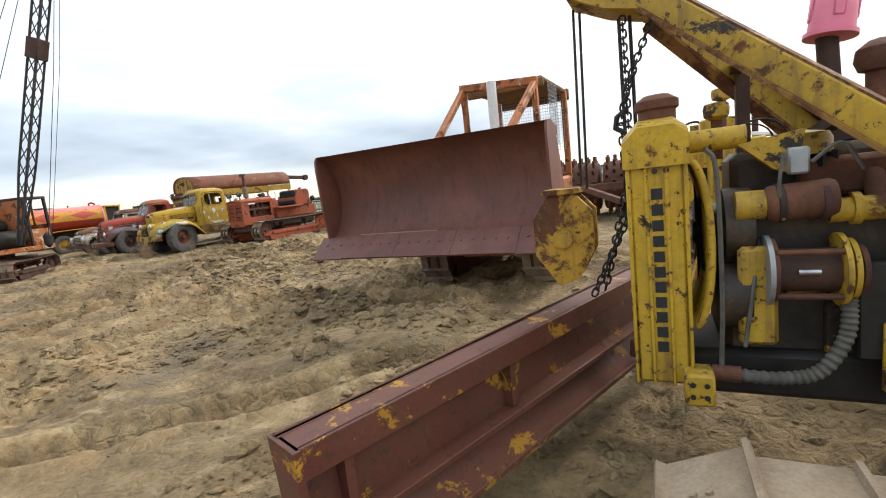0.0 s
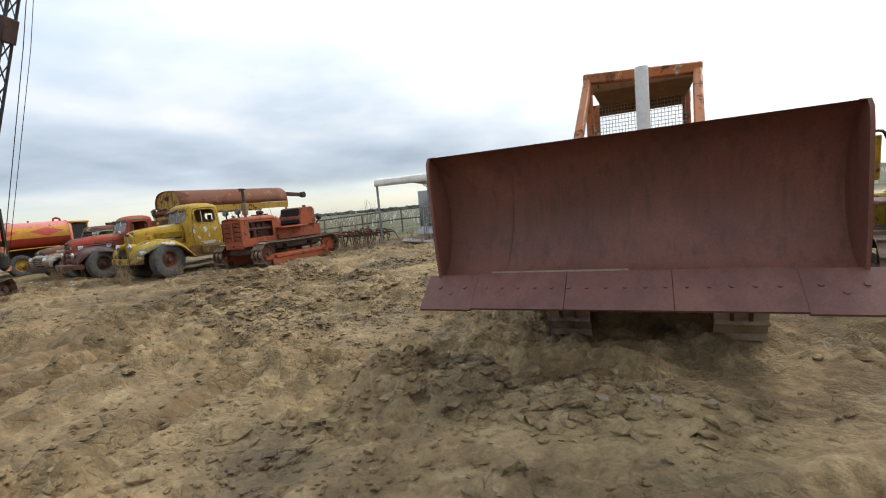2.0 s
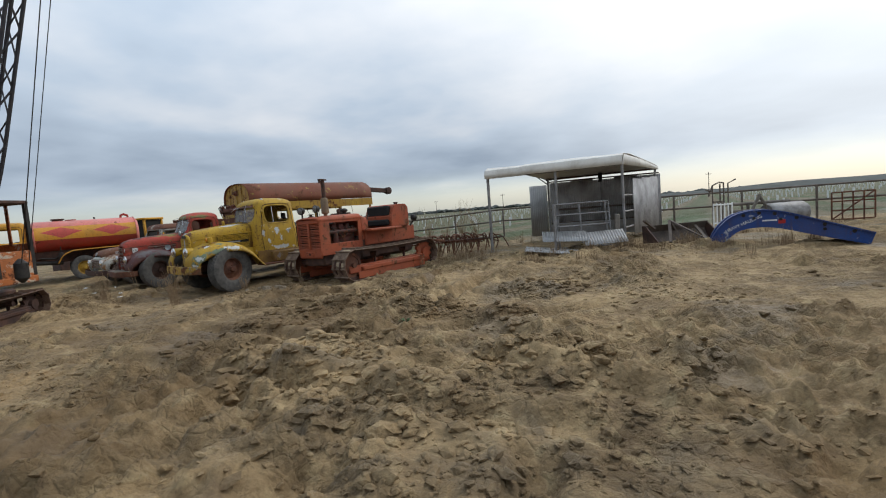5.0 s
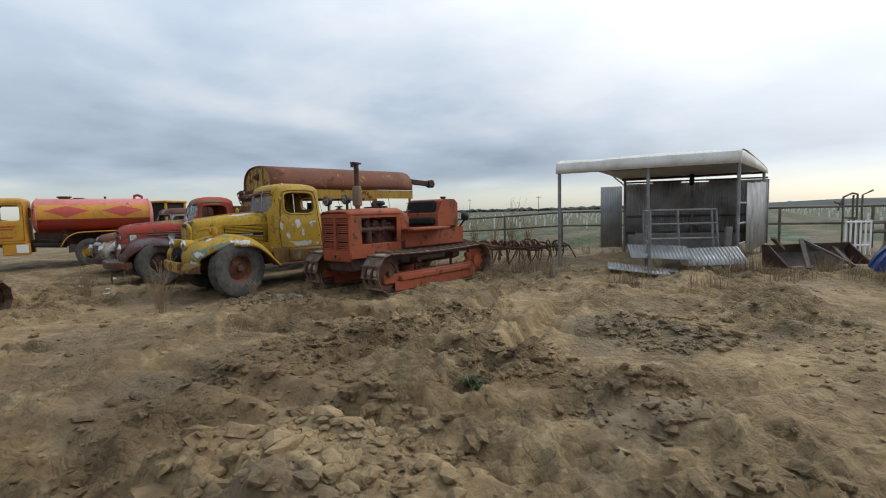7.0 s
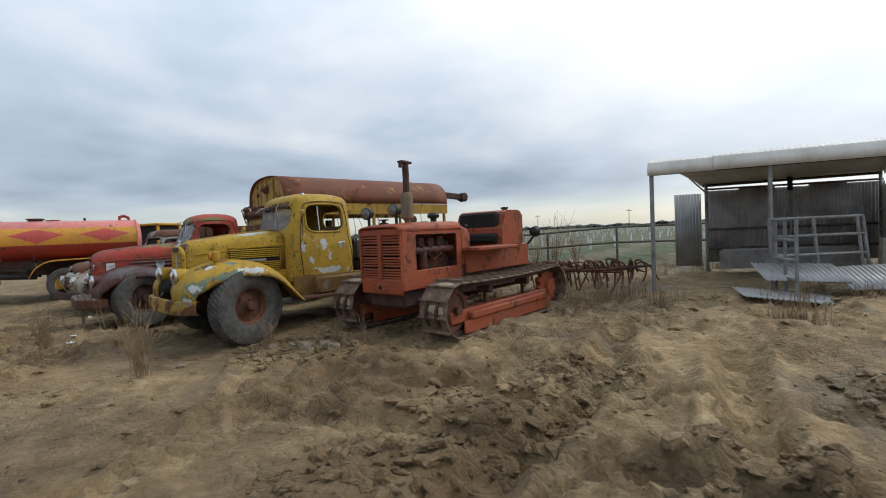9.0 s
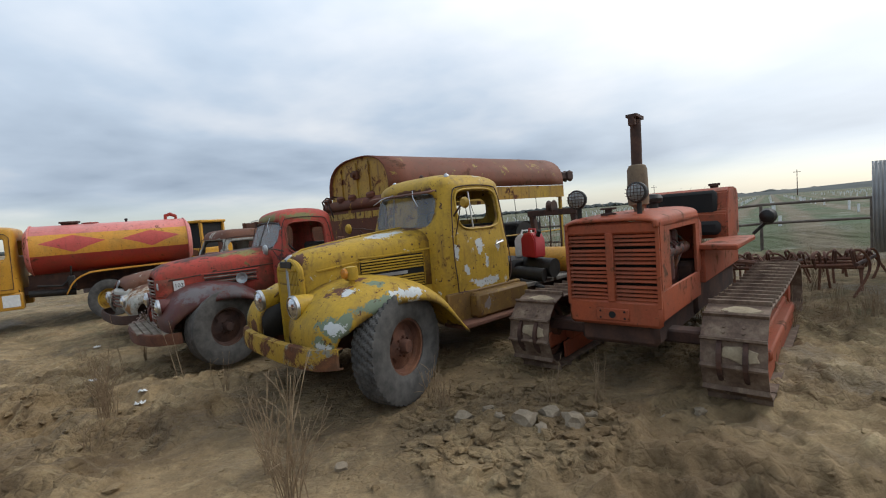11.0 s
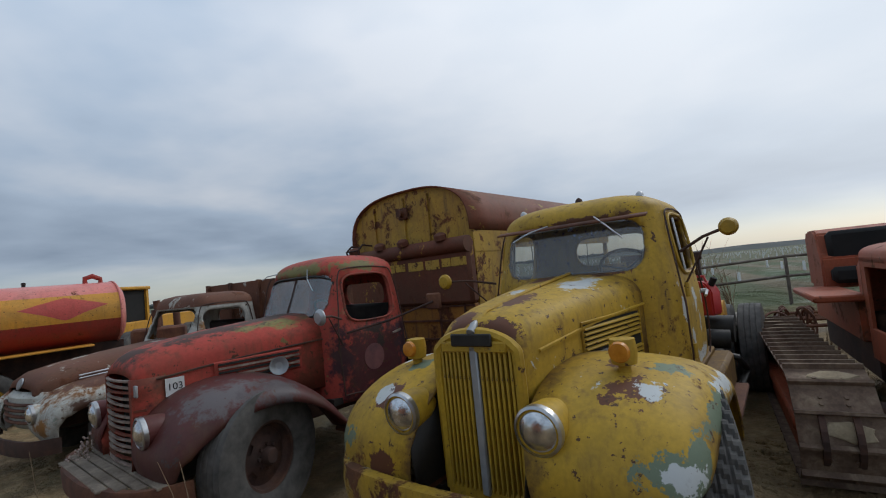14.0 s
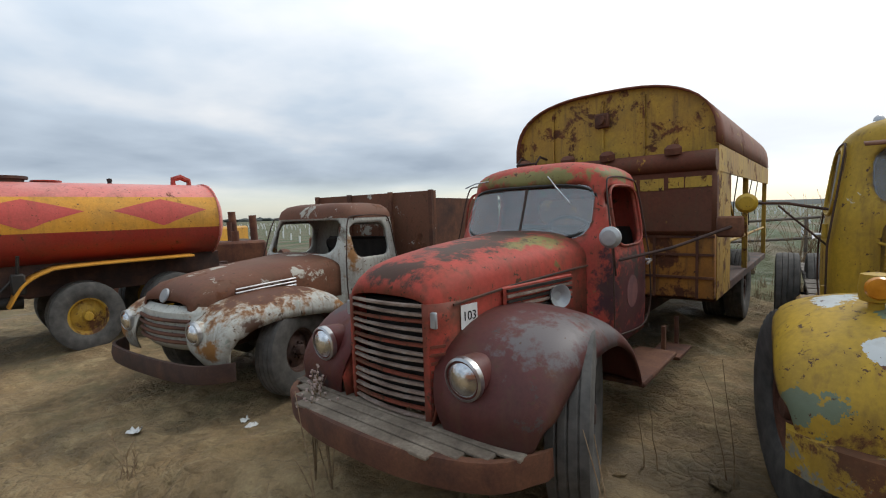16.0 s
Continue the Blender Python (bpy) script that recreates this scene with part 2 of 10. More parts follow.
# ---- materials ----
class Nodes:
    def __init__(self, name):
        self.m = bpy.data.materials.new(name)
        self.m.use_nodes = True
        self.n, self.l = self.m.node_tree.nodes, self.m.node_tree.links
        self.p = self.n["Principled BSDF"]
        self.tc = self.n.new("ShaderNodeTexCoord")

    def noise(self, scale, detail=4, rough=0.55, vec=None, dist=0.0, stretch=None):
        t = self.n.new("ShaderNodeTexNoise")
        t.inputs["Scale"].default_value, t.inputs["Detail"].default_value = scale, detail
        t.inputs["Roughness"].default_value, t.inputs["Distortion"].default_value = rough, dist
        v = vec or self.tc.outputs["Object"]
        if stretch:
            mp = self.n.new("ShaderNodeMapping")
            mp.inputs["Scale"].default_value = stretch
            self.l.new(v, mp.inputs[0])
            v = mp.outputs[0]
        self.l.new(v, t.inputs["Vector"])
        return t.outputs[0]

    def ramp(self, fac, stops):
        r = self.n.new("ShaderNodeValToRGB")
        e = r.color_ramp.elements
        for i, (pos, c) in enumerate(stops):
            el = e[i] if i < 2 else e.new(pos)
            el.position = pos
            el.color = (*c, 1) if isinstance(c, (tuple, list)) else (c, c, c, 1)
        self.l.new(fac, r.inputs[0])
        return r.outputs[0]

    def mix(self, fac, a, b, mode="MIX"):
        m = self.n.new("ShaderNodeMixRGB")
        m.blend_type = mode
        for s, v in zip(m.inputs, (fac, a, b)):
            if isinstance(v, (int, float)):
                s.default_value = v
            elif isinstance(v, tuple):
                s.default_value = (*v, 1)
            else:
                self.l.new(v, s)
        return m.outputs[0]

    def math(self, op, a, b):
        m = self.n.new("ShaderNodeMath")
        m.operation = op
        for s, v in zip(m.inputs, (a, b)):
            if isinstance(v, (int, float)):
                s.default_value = v
            else:
                self.l.new(v, s)
        return m.outputs[0]

    def bump(self, h, strength, dist=0.01):
        b = self.n.new("ShaderNodeBump")
        b.inputs["Strength"].default_value, b.inputs["Distance"].default_value = strength, dist
        self.l.new(h, b.inputs["Height"])
        self.l.new(b.outputs[0], self.p.inputs["Normal"])

    def set(self, **kw):
        for k, v in kw.items():
            s = self.p.inputs[k.replace("_", " ").title() if k != "ior" else "IOR"]
            if isinstance(v, (int, float)):
                s.default_value = v
            elif isinstance(v, tuple):
                s.default_value = (*v, 1)
            else:
                self.l.new(v, s)
        return self.m


RUST = [(0.25, (0.045, 0.018, 0.010)), (0.55, (0.12, 0.042, 0.018)), (0.8, (0.24, 0.095, 0.035))]


def painted(name, base, fade, rust=0.3, rust_scale=3.0, primer=None, primer_amt=0.3, rough=0.55, dirt=0.35, streak=0.4, rust_cols=None, spots=(), speck=0.5, wear=0.0, soft=0.0):
    """Old paint: faded in patches, chipped to primer, rusted through, streaked and dusty."""
    k = Nodes(name)
    tone = k.noise(1.4, 5, 0.6)
    col = k.mix(k.ramp(tone, [(0.35, 0.0), (0.65, 1.0)]), base, fade)
    fine = k.noise(38, 3, 0.6)
    col = k.mix(0.22, col, k.ramp(fine, [(0.3, (0.25, 0.25, 0.25)), (0.7, (0.75, 0.75, 0.75))]), "OVERLAY")
    run = k.noise(5.0, 4, 0.6, stretch=(3.2, 3.2, 0.35))
    col = k.mix(k.math("MULTIPLY", k.ramp(run, [(0.52, 0.0), (0.75, 1.0)]), streak), col, (0.10, 0.055, 0.03))
    if primer:
        pm = k.noise(2.6, 9, 0.72, dist=0.4)
        edge = 0.635 - 0.3 * primer_amt
        col = k.mix(k.ramp(pm, [(edge, 0.0), (edge + 0.02, 1.0)]), col, primer)
    rn = k.noise(rust_scale, 10, 0.72, dist=0.25)
    e = 0.645 - 0.28 * rust
    mask = k.ramp(rn, [(e - 0.03 * soft, 0.0), (e + 0.055 + 0.07 * soft, 1.0)])
    rc = k.ramp(k.noise(9, 6, 0.65), rust_cols or RUST)
    col = k.mix(mask, col, rc)
    # chips, worn patches and a painted fender sheen that have a place of their own on the panel
    if spots:
        wob = k.noise(7.0, 8, 0.7)
        wob2 = k.noise(19.0, 5, 0.65)
        for x, y, z, sx, sy, sz, c in spots:
            mp = k.n.new("ShaderNodeMapping")
            mp.vector_type = "TEXTURE"
            mp.inputs["Location"].default_value = (x, y, z)
            mp.inputs["Scale"].default_value = (sx, sy, sz)
            k.l.new(k.tc.outputs["Object"], mp.inputs[0])
            ln = k.n.new("ShaderNodeVectorMath")
            ln.operation = "LENGTH"
            k.l.new(mp.outputs[0], ln.inputs[0])
            far = k.math("ADD", ln.outputs["Value"], k.math("ADD", k.math("MULTIPLY", wob, 3.4), k.math("MULTIPLY", wob2, 1.2)))
            col = k.mix(k.ramp(k.math("MULTIPLY", far, 0.25), [(0.775 - 0.06 * soft, 1.0), (0.785 + 0.05 * soft, 0.0)]), col, c)
    # bare worn edges and rust creeping from them
    geo = k.n.new("ShaderNodeNewGeometry")
    edge_n = k.math("ADD", geo.outputs["Pointiness"], k.math("MULTIPLY", k.noise(9.0, 6, 0.7), 0.22))
    col = k.mix(k.math("MULTIPLY", k.ramp(edge_n, [(0.66, 0.0), (0.72, 1.0)]), wear), col, (0.085, 0.040, 0.022))
    # grime in broad clouds and thin runs
    gr = k.noise(3.1, 7, 0.68, dist=0.5)
    col = k.mix(k.math("MULTIPLY", k.ramp(gr, [(0.50, 0.0), (0.70, 1.0)]), 0.32), col, (0.085, 0.060, 0.034))
    if speck:
        sp = k.ramp(k.noise(17.0, 6, 0.7), [(0.66 - 0.06 * speck, 0.0), (0.685 - 0.06 * speck, 1.0)])
        col = k.mix(sp, col, (0.075, 0.035, 0.018))
    dn = k.noise(0.9, 4, 0.6)
    col = k.mix(k.math("MULTIPLY", k.ramp(dn, [(0.4, 0.0), (0.7, 1.0)]), dirt), col, (0.17, 0.125, 0.08))
    rg = k.mix(mask, (rough,) * 3, (0.88,) * 3)
    k.bump(k.math("ADD", k.math("MULTIPLY", mask, 0.5), k.math("MULTIPLY", fine, 0.35)), 0.35, 0.006)
    k.p.inputs["Specular IOR Level"].default_value = 0.28
    return k.set(base_color=col, roughness=rg)


def rusty(name, a, b, c, scale=2.2, rough=0.75, streak=0.5, metal=0.0):
    """Bare weathered steel in three tones."""
    k = Nodes(name)
    col = k.ramp(k.noise(scale, 9, 0.62, dist=0.3), [(0.3, a), (0.5, b), (0.72, c)])
    fine = k.noise(55, 4, 0.65)
    col = k.mix(0.3, col, k.ramp(fine, [(0.3, (0.22,) * 3), (0.7, (0.78,) * 3)]), "OVERLAY")
    run = k.noise(4.0, 5, 0.6, stretch=(3.0, 3.0, 0.3))
    col = k.mix(k.math("MULTIPLY", k.ramp(run, [(0.5, 0.0), (0.72, 1.0)]), streak), col, (0.035, 0.018, 0.014))
    k.bump(fine, 0.3, 0.004)
    return k.set(base_color=col, roughness=rough, metallic=metal)


def plain(name, a, b, scale=6.0, rough=0.6, metal=0.0, bump=0.15):
    k = Nodes(name)
    f = k.noise(scale, 5, 0.6)
    col = k.ramp(f, [(0.32, a), (0.68, b)])
    k.bump(k.noise(scale * 6, 4, 0.6), bump, 0.004)
    return k.set(base_color=col, roughness=rough, metallic=metal)


def glass_mat(name, tint, rough=0.05, alpha_dirt=0.5, d0=(0.16, 0.15, 0.13), d1=(0.30, 0.28, 0.25), gloss=0.12):
    """Old dusty glazing: clear pane mixed with a film of dust."""
    k = Nodes(name)
    out = [x for x in k.n if x.type == "OUTPUT_MATERIAL"][0]
    gl = k.n.new("ShaderNodeBsdfGlass")
    gl.inputs["Color"].default_value, gl.inputs["Roughness"].default_value, gl.inputs["IOR"].default_value = (*tint, 1), rough, 1.05
    gs = k.n.new("ShaderNodeBsdfGlossy")
    gs.inputs["Roughness"].default_value = 0.08
    ms = k.n.new("ShaderNodeMixShader")
    ms.inputs[0].default_value = gloss
    k.l.new(gl.outputs[0], ms.inputs[1])
    k.l.new(gs.outputs[0], ms.inputs[2])
    k.set(base_color=k.ramp(k.noise(5, 6, 0.6), [(0.3, d0), (0.7, d1)]), roughness=0.8)
    mx = k.n.new("ShaderNodeMixShader")
    k.l.new(k.ramp(k.noise(2.2, 6, 0.6), [(0.3, 0.12 * alpha_dirt), (0.75, alpha_dirt)]), mx.inputs[0])
    k.l.new(ms.outputs[0], mx.inputs[1])
    k.l.new(k.p.outputs[0], mx.inputs[2])
    k.l.new(mx.outputs[0], out.inputs[0])
    return k.m


YEL, YELF = (0.46, 0.285, 0.020), (0.39, 0.240, 0.025)
WHT, GRN, BRN = (0.52, 0.54, 0.53), (0.15, 0.19, 0.125), (0.12, 0.045, 0.022)
# worn places on the yellow truck: centre, half sizes, what shows there
YSPOTS = [(0.10, 0.98, 0.86, 0.20, 0.20, 0.14, GRN), (0.10, 0.99, 0.85, 0.10, 0.13, 0.07, WHT), (-0.30, 1.05, 1.00, 0.30, 0.07, 0.10, GRN), (-0.72, 1.05, 1.05, 0.25, 0.06, 0.09, WHT),
          (-0.12, 0.74, 1.15, 0.16, 0.12, 0.10, BRN), (-0.16, 0.80, 1.14, 0.10, 0.08, 0.08, WHT), (-0.98, 0.22, 1.58, 0.26, 0.11, 0.12, WHT), (-0.02, 0.16, 1.40, 0.16, 0.13, 0.08, BRN), (-0.08, -0.12, 1.45, 0.14, 0.10, 0.07, BRN),
          (0.05, -0.62, 1.05, 0.12, 0.09, 0.10, BRN), (0.02, -0.68, 1.06, 0.08, 0.06, 0.07, WHT), (-0.25, -0.60, 1.18, 0.14, 0.10, 0.06, GRN), (0.2, -0.55, 0.72, 0.10, 0.12, 0.09, BRN),
          (-1.98, 0.74, 1.36, 0.07, 0.06, 0.13, WHT), (-2.10, 0.74, 1.18, 0.05, 0.06, 0.09, WHT), (-2.30, 0.75, 1.33, 0.05, 0.06, 0.06, WHT), (-1.75, 0.76, 1.10, 0.05, 0.06, 0.07, WHT), (-2.05, 0.77, 0.93, 0.30, 0.06, 0.06, WHT), (-1.62, 0.76, 1.30, 0.04, 0.06, 0.16, WHT),
          (-1.55, 0.1, 2.04, 0.06, 0.4, 0.03, BRN), (-1.38, 0.30, 1.62, 0.10, 0.2, 0.05, BRN), (-1.9, 0.85, 0.70, 0.12, 0.1, 0.08, WHT),
          (0.16, 0.86, 0.72, 0.13, 0.12, 0.10, GRN), (0.17, 0.88, 0.70, 0.06, 0.10, 0.05, WHT), (-0.42, 0.86, 1.17, 0.12, 0.09, 0.07, GRN), (-0.40, 0.60, 1.18, 0.10, 0.08, 0.06, BRN), (-0.5, -0.80, 1.17, 0.16, 0.12, 0.07, WHT),
          (0.10, -0.90, 0.80, 0.12, 0.14, 0.10, GRN), (-0.40, 0.05, 1.53, 0.20, 0.09, 0.06, BRN), (-0.70, -0.10, 1.57, 0.13, 0.08, 0.06, WHT), (-1.25, -0.15, 1.62, 0.20, 0.10, 0.06, BRN)]
RSPOTS = [(-1.98, 0.74, 0.95, 0.66, 0.16, 0.52, (0.075, 0.016, 0.022)), (-1.58, 0.72, 1.05, 0.14, 0.12, 0.34, (0.05, 0.018, 0.026)), (-2.40, 0.70, 1.1, 0.14, 0.2, 0.3, (0.045, 0.018, 0.03)), (-1.62, 0.10, 1.93, 0.18, 0.6, 0.08, (0.19, 0.17, 0.055)), (-1.95, 0.60, 1.93, 0.35, 0.16, 0.07, (0.17, 0.155, 0.055)),
          (-1.15, 0.34, 1.46, 0.28, 0.14, 0.10, (0.22, 0.20, 0.06)), (-0.85, 0.30, 1.44, 0.16, 0.09, 0.08, (0.21, 0.18, 0.06)), (-0.62, 0.10, 1.45, 0.60, 0.26, 0.10, (0.062, 0.030, 0.020)), (-1.20, 0.0, 1.52, 0.45, 0.36, 0.10, (0.058, 0.030, 0.020)), (0.0, 0.0, 1.36, 0.18, 0.32, 0.10, (0.07, 0.034, 0.023)), (-0.15, 0.36, 0.75, 0.20, 0.08, 0.30, (0.10, 0.022, 0.022)),
          (-0.33, 0.34, 1.19, 0.05, 0.06, 0.07, (0.07, 0.035, 0.025)), (-2.0, 0.74, 1.27, 0.16, 0.08, 0.06, (0.03, 0.02, 0.02)), (-2.05, 0.745, 1.15, 0.06, 0.08, 0.07, (0.03, 0.02, 0.02)), (-0.30, 0.35, 0.95, 0.10, 0.06, 0.08, (0.09, 0.04, 0.03))]
ORG = (0.27, 0.12, 0.030)
WSPOTS = [q for s in (1, -1) for q in ((-0.45, s * 0.74, 1.04, 1.05, 0.42, 0.25, ORG), (-0.45, s * 0.72, 1.06, 0.95, 0.40, 0.19, (0.105, 0.040, 0.022)), (0.08, s * 0.78, 0.62, 0.10, 0.16, 0.10, ORG), (-1.30, s * 0.98, 0.72, 0.16, 0.1, 0.2, ORG), (-0.2, s * 0.99, 0.80, 0.10, 0.06, 0.10, (0.07, 0.03, 0.02)), (-2.05, s * 0.76, 0.72, 0.45, 0.1, 0.12, ORG), (-1.75, s * 0.74, 1.30, 0.10, 0.1, 0.25, ORG))]
# grey sheen of the maroon fenders, painted as lighter spots: centre, half sizes, colour
MSHEEN = [(-0.30, 0.85, 1.02, 0.34, 0.24, 0.16, (0.115, 0.098, 0.100)), (-0.75, 0.95, 0.98, 0.30, 0.14, 0.14, (0.085, 0.070, 0.072)), (-0.35, -0.8, 1.04, 0.25, 0.2, 0.12, (0.062, 0.042, 0.042))]
M = dict(
    yellow=painted("old_yellow_paint", YEL, YELF, 0.16, 2.6, (0.16, 0.19, 0.14), 0.04, 0.5, 0.18, 0.3),
    yellow_chip=painted("chipped_yellow_paint", YEL, YELF, 0.16, 2.3, (0.55, 0.56, 0.52), 0.05, 0.58, 0.12, 0.55, None, YSPOTS, 0.9, 0.8),
    cat_yellow=painted("machine_yellow_paint", (0.54, 0.34, 0.025), (0.46, 0.28, 0.03), 0.26, 5.5, (0.02, 0.016, 0.012), 0.18, 0.45, 0.3, 0.7, None, (), 1.1),
    red=painted("faded_red_paint", (0.42, 0.060, 0.038), (0.35, 0.050, 0.036), 0.10, 1.9, (0.16, 0.13, 0.045), 0.05, 0.65, 0.12, 0.55, None, RSPOTS, 0.9, 0.7, 1.0),
    maroon=painted("maroon_paint", (0.105, 0.026, 0.024), (0.066, 0.021, 0.021), 0.14, 2.2, (0.060, 0.044, 0.045), 0.10, 0.5, 0.12, 0.4, None, MSHEEN, 0.5, 0.0, 1.0),
    orange=painted("faded_orange_paint", (0.35, 0.078, 0.030), (0.29, 0.068, 0.034), 0.28, 3.0, None, 0, 0.58, 0.22, 0.35),
    dozer_orange=painted("rusted_orange_paint", (0.42, 0.13, 0.035), (0.36, 0.12, 0.04), 0.42, 4.0, (0.45, 0.40, 0.32), 0.18, 0.55, 0.2),
    white=painted("white_paint_rusted", (0.50, 0.495, 0.44), (0.42, 0.42, 0.38), 0.16, 2.6, (0.30, 0.34, 0.30), 0.12, 0.6, 0.2, 0.6, None, WSPOTS, 0.8, 0.0, 1.0),
    boxyel=painted("service_body_paint", (0.44, 0.27, 0.03), (0.36, 0.20, 0.03), 0.40, 3.4, None, 0, 0.55, 0.2, 0.7),
    boxlow=painted("service_body_lower_paint", (0.40, 0.175, 0.028), (0.29, 0.115, 0.026), 0.52, 2.4, None, 0, 0.6, 0.15, 1.0),
    boxrust=painted("service_body_rust", (0.105, 0.036, 0.022), (0.14, 0.046, 0.023), 0.2, 2.0, (0.40, 0.22, 0.03), 0.14, 0.7, 0.2, 0.6),
    cabyel=painted("cab_orange_yellow", (0.55, 0.27, 0.02), (0.50, 0.25, 0.03), 0.08, 3.0, None, 0, 0.4, 0.15, 0.2),
    blade=rusty("rusted_blade_steel", (0.098, 0.038, 0.028), (0.152, 0.056, 0.038), (0.210, 0.080, 0.053), 0.9, 0.62, 0.45),
    rust=rusty("rusted_steel", (0.05, 0.022, 0.014), (0.11, 0.042, 0.022), (0.20, 0.085, 0.04), 3.0, 0.85, 0.3),
    rustdark=rusty("dark_rusted_steel", (0.025, 0.015, 0.012), (0.055, 0.026, 0.018), (0.10, 0.045, 0.026), 4.0, 0.8, 0.3),
    shoe=rusty("worn_track_steel", (0.075, 0.046, 0.034), (0.175, 0.112, 0.078), (0.31, 0.23, 0.165), 5.0, 0.6, 0.2, 0.2),
    shoedust=rusty("dusty_track_steel", (0.066, 0.040, 0.028), (0.15, 0.098, 0.066), (0.27, 0.20, 0.135), 6.5, 0.85, 0.5),
    shoemud=rusty("mud_caked_track", (0.17, 0.12, 0.075), (0.27, 0.20, 0.13), (0.33, 0.26, 0.18), 4.0, 0.9, 0.15),
    greasy=plain("greasy_black_iron", (0.008, 0.007, 0.006), (0.03, 0.026, 0.022), 7, 0.6, 0.2),
    tyre=plain("weathered_rubber", (0.045, 0.043, 0.040), (0.110, 0.102, 0.092), 9, 0.85),
    # near-black for black parts, and for shade painted in louvre and crank openings
    black=plain("black_parts_and_gap_shade", (0.006, 0.006, 0.006), (0.012, 0.011, 0.010), 5, 0.9),
    galv=plain("galvanised_steel", (0.26, 0.27, 0.28), (0.42, 0.43, 0.43), 5, 0.5, 0.45),
    zinc=plain("weathered_zinc_sheet", (0.24, 0.24, 0.245), (0.38, 0.38, 0.38), 1.7, 0.6, 0.3),
    white_sheet=plain("white_sheet_metal", (0.78, 0.78, 0.76), (0.88, 0.88, 0.86), 2.0, 0.5),
    chrome=plain("dull_chrome", (0.35, 0.35, 0.35), (0.6, 0.6, 0.6), 9, 0.28, 0.9),
    lens=plain("headlamp_glass", (0.38, 0.39, 0.40), (0.85, 0.85, 0.85), 14, 0.14, 0.95, 0.4),
    amber=plain("amber_lens", (0.45, 0.16, 0.01), (0.6, 0.24, 0.02), 20, 0.25),
    pink=plain("pink_plastic", (0.70, 0.16, 0.25), (0.78, 0.22, 0.32), 3, 0.45),
    redplastic=plain("red_plastic", (0.35, 0.02, 0.02), (0.45, 0.03, 0.03), 3, 0.4),
    blue=painted("blue_paint", (0.018, 0.052, 0.21), (0.024, 0.070, 0.25), 0.14, 3.5, (0.4, 0.42, 0.45), 0.16, 0.4, 0.2),
    wood=rusty("grey_weathered_wood", (0.11, 0.095, 0.08), (0.17, 0.15, 0.125), (0.25, 0.22, 0.19), 6.0, 0.85, 0.4),
    plank=rusty("bumper_planking", (0.11, 0.085, 0.06), (0.19, 0.15, 0.11), (0.28, 0.23, 0.17), 5.0, 0.85, 0.4),
    weed=plain("dry_stalks", (0.16, 0.10, 0.055), (0.33, 0.24, 0.14), 14, 0.9),
    paper=plain("white_paper", (0.62, 0.62, 0.60), (0.75, 0.75, 0.73), 20, 0.7),
    ink=plain("black_marker", (0.01, 0.01, 0.01), (0.02, 0.02, 0.02), 20, 0.7),
    hose=plain("ribbed_grey_hose", (0.065, 0.060, 0.050), (0.125, 0.115, 0.095), 12, 0.8),
    tankpink=painted("tank_pink_paint", (0.62, 0.17, 0.14), (0.66, 0.24, 0.20), 0.08, 2.0, None, 0, 0.4, 0.12, 0.25),
    diamond=painted("diamond_red_paint", (0.50, 0.075, 0.06), (0.55, 0.10, 0.08), 0.06, 2.0, None, 0, 0.4, 0.12, 0.25),
    stripe=painted("stripe_yellow_paint", (0.50, 0.32, 0.04), (0.44, 0.28, 0.05), 0.30, 6.0, None, 0, 0.5, 0.2, 0.4, None, (), 1.5),
    tankred=painted("tank_red_paint", (0.36, 0.045, 0.03), (0.30, 0.035, 0.025), 0.1, 2.0, None, 0, 0.4, 0.2, 0.4),
    tankyel=painted("tank_yellow_paint", (0.62, 0.28, 0.03), (0.60, 0.30, 0.05), 0.08, 2.0, None, 0, 0.4, 0.12, 0.25),
    glass=glass_mat("dusty_glass", (0.82, 0.87, 0.86), 0.03, 0.55),
    # the film's lighter grey is dust plus a painted reflection of the sky
    glassgrey=glass_mat("dusty_glass_with_sky_grey", (0.72, 0.76, 0.75), 0.03, 0.62, (0.25, 0.265, 0.265), (0.36, 0.38, 0.38), 0.18),
    glassdark=glass_mat("dark_dusty_glass", (0.45, 0.48, 0.48), 0.03, 0.45),
)

# ---- ground ----
rng = np.random.default_rng(7)
TAB = rng.random((256, 256))


def vnoise(x, y):
    xi, yi = np.floor(x).astype(int), np.floor(y).astype(int)
    fx, fy = x - xi, y - yi
    fx, fy = fx * fx * (3 - 2 * fx), fy * fy * (3 - 2 * fy)
    g = lambda a, b: TAB[a % 256, b % 256]
    return (g(xi, yi) * (1 - fx) + g(xi + 1, yi) * fx) * (1 - fy) + (g(xi, yi + 1) * (1 - fx) + g(xi + 1, yi + 1) * fx) * fy


def fbm(x, y, f, octaves=4, gain=0.5):
    s, a, t = 0, 1.0, 0
    for i in range(octaves):
        s = s + a * (vnoise(x * f + 17.3 * i, y * f + 9.1 * i) - 0.5)
        t += a
        a *= gain
        f *= 2.03
    return s / t


def step(a, b, t):
    t = np.clip((t - a) / (b - a), 0, 1)
    return t * t * (3 - 2 * t)


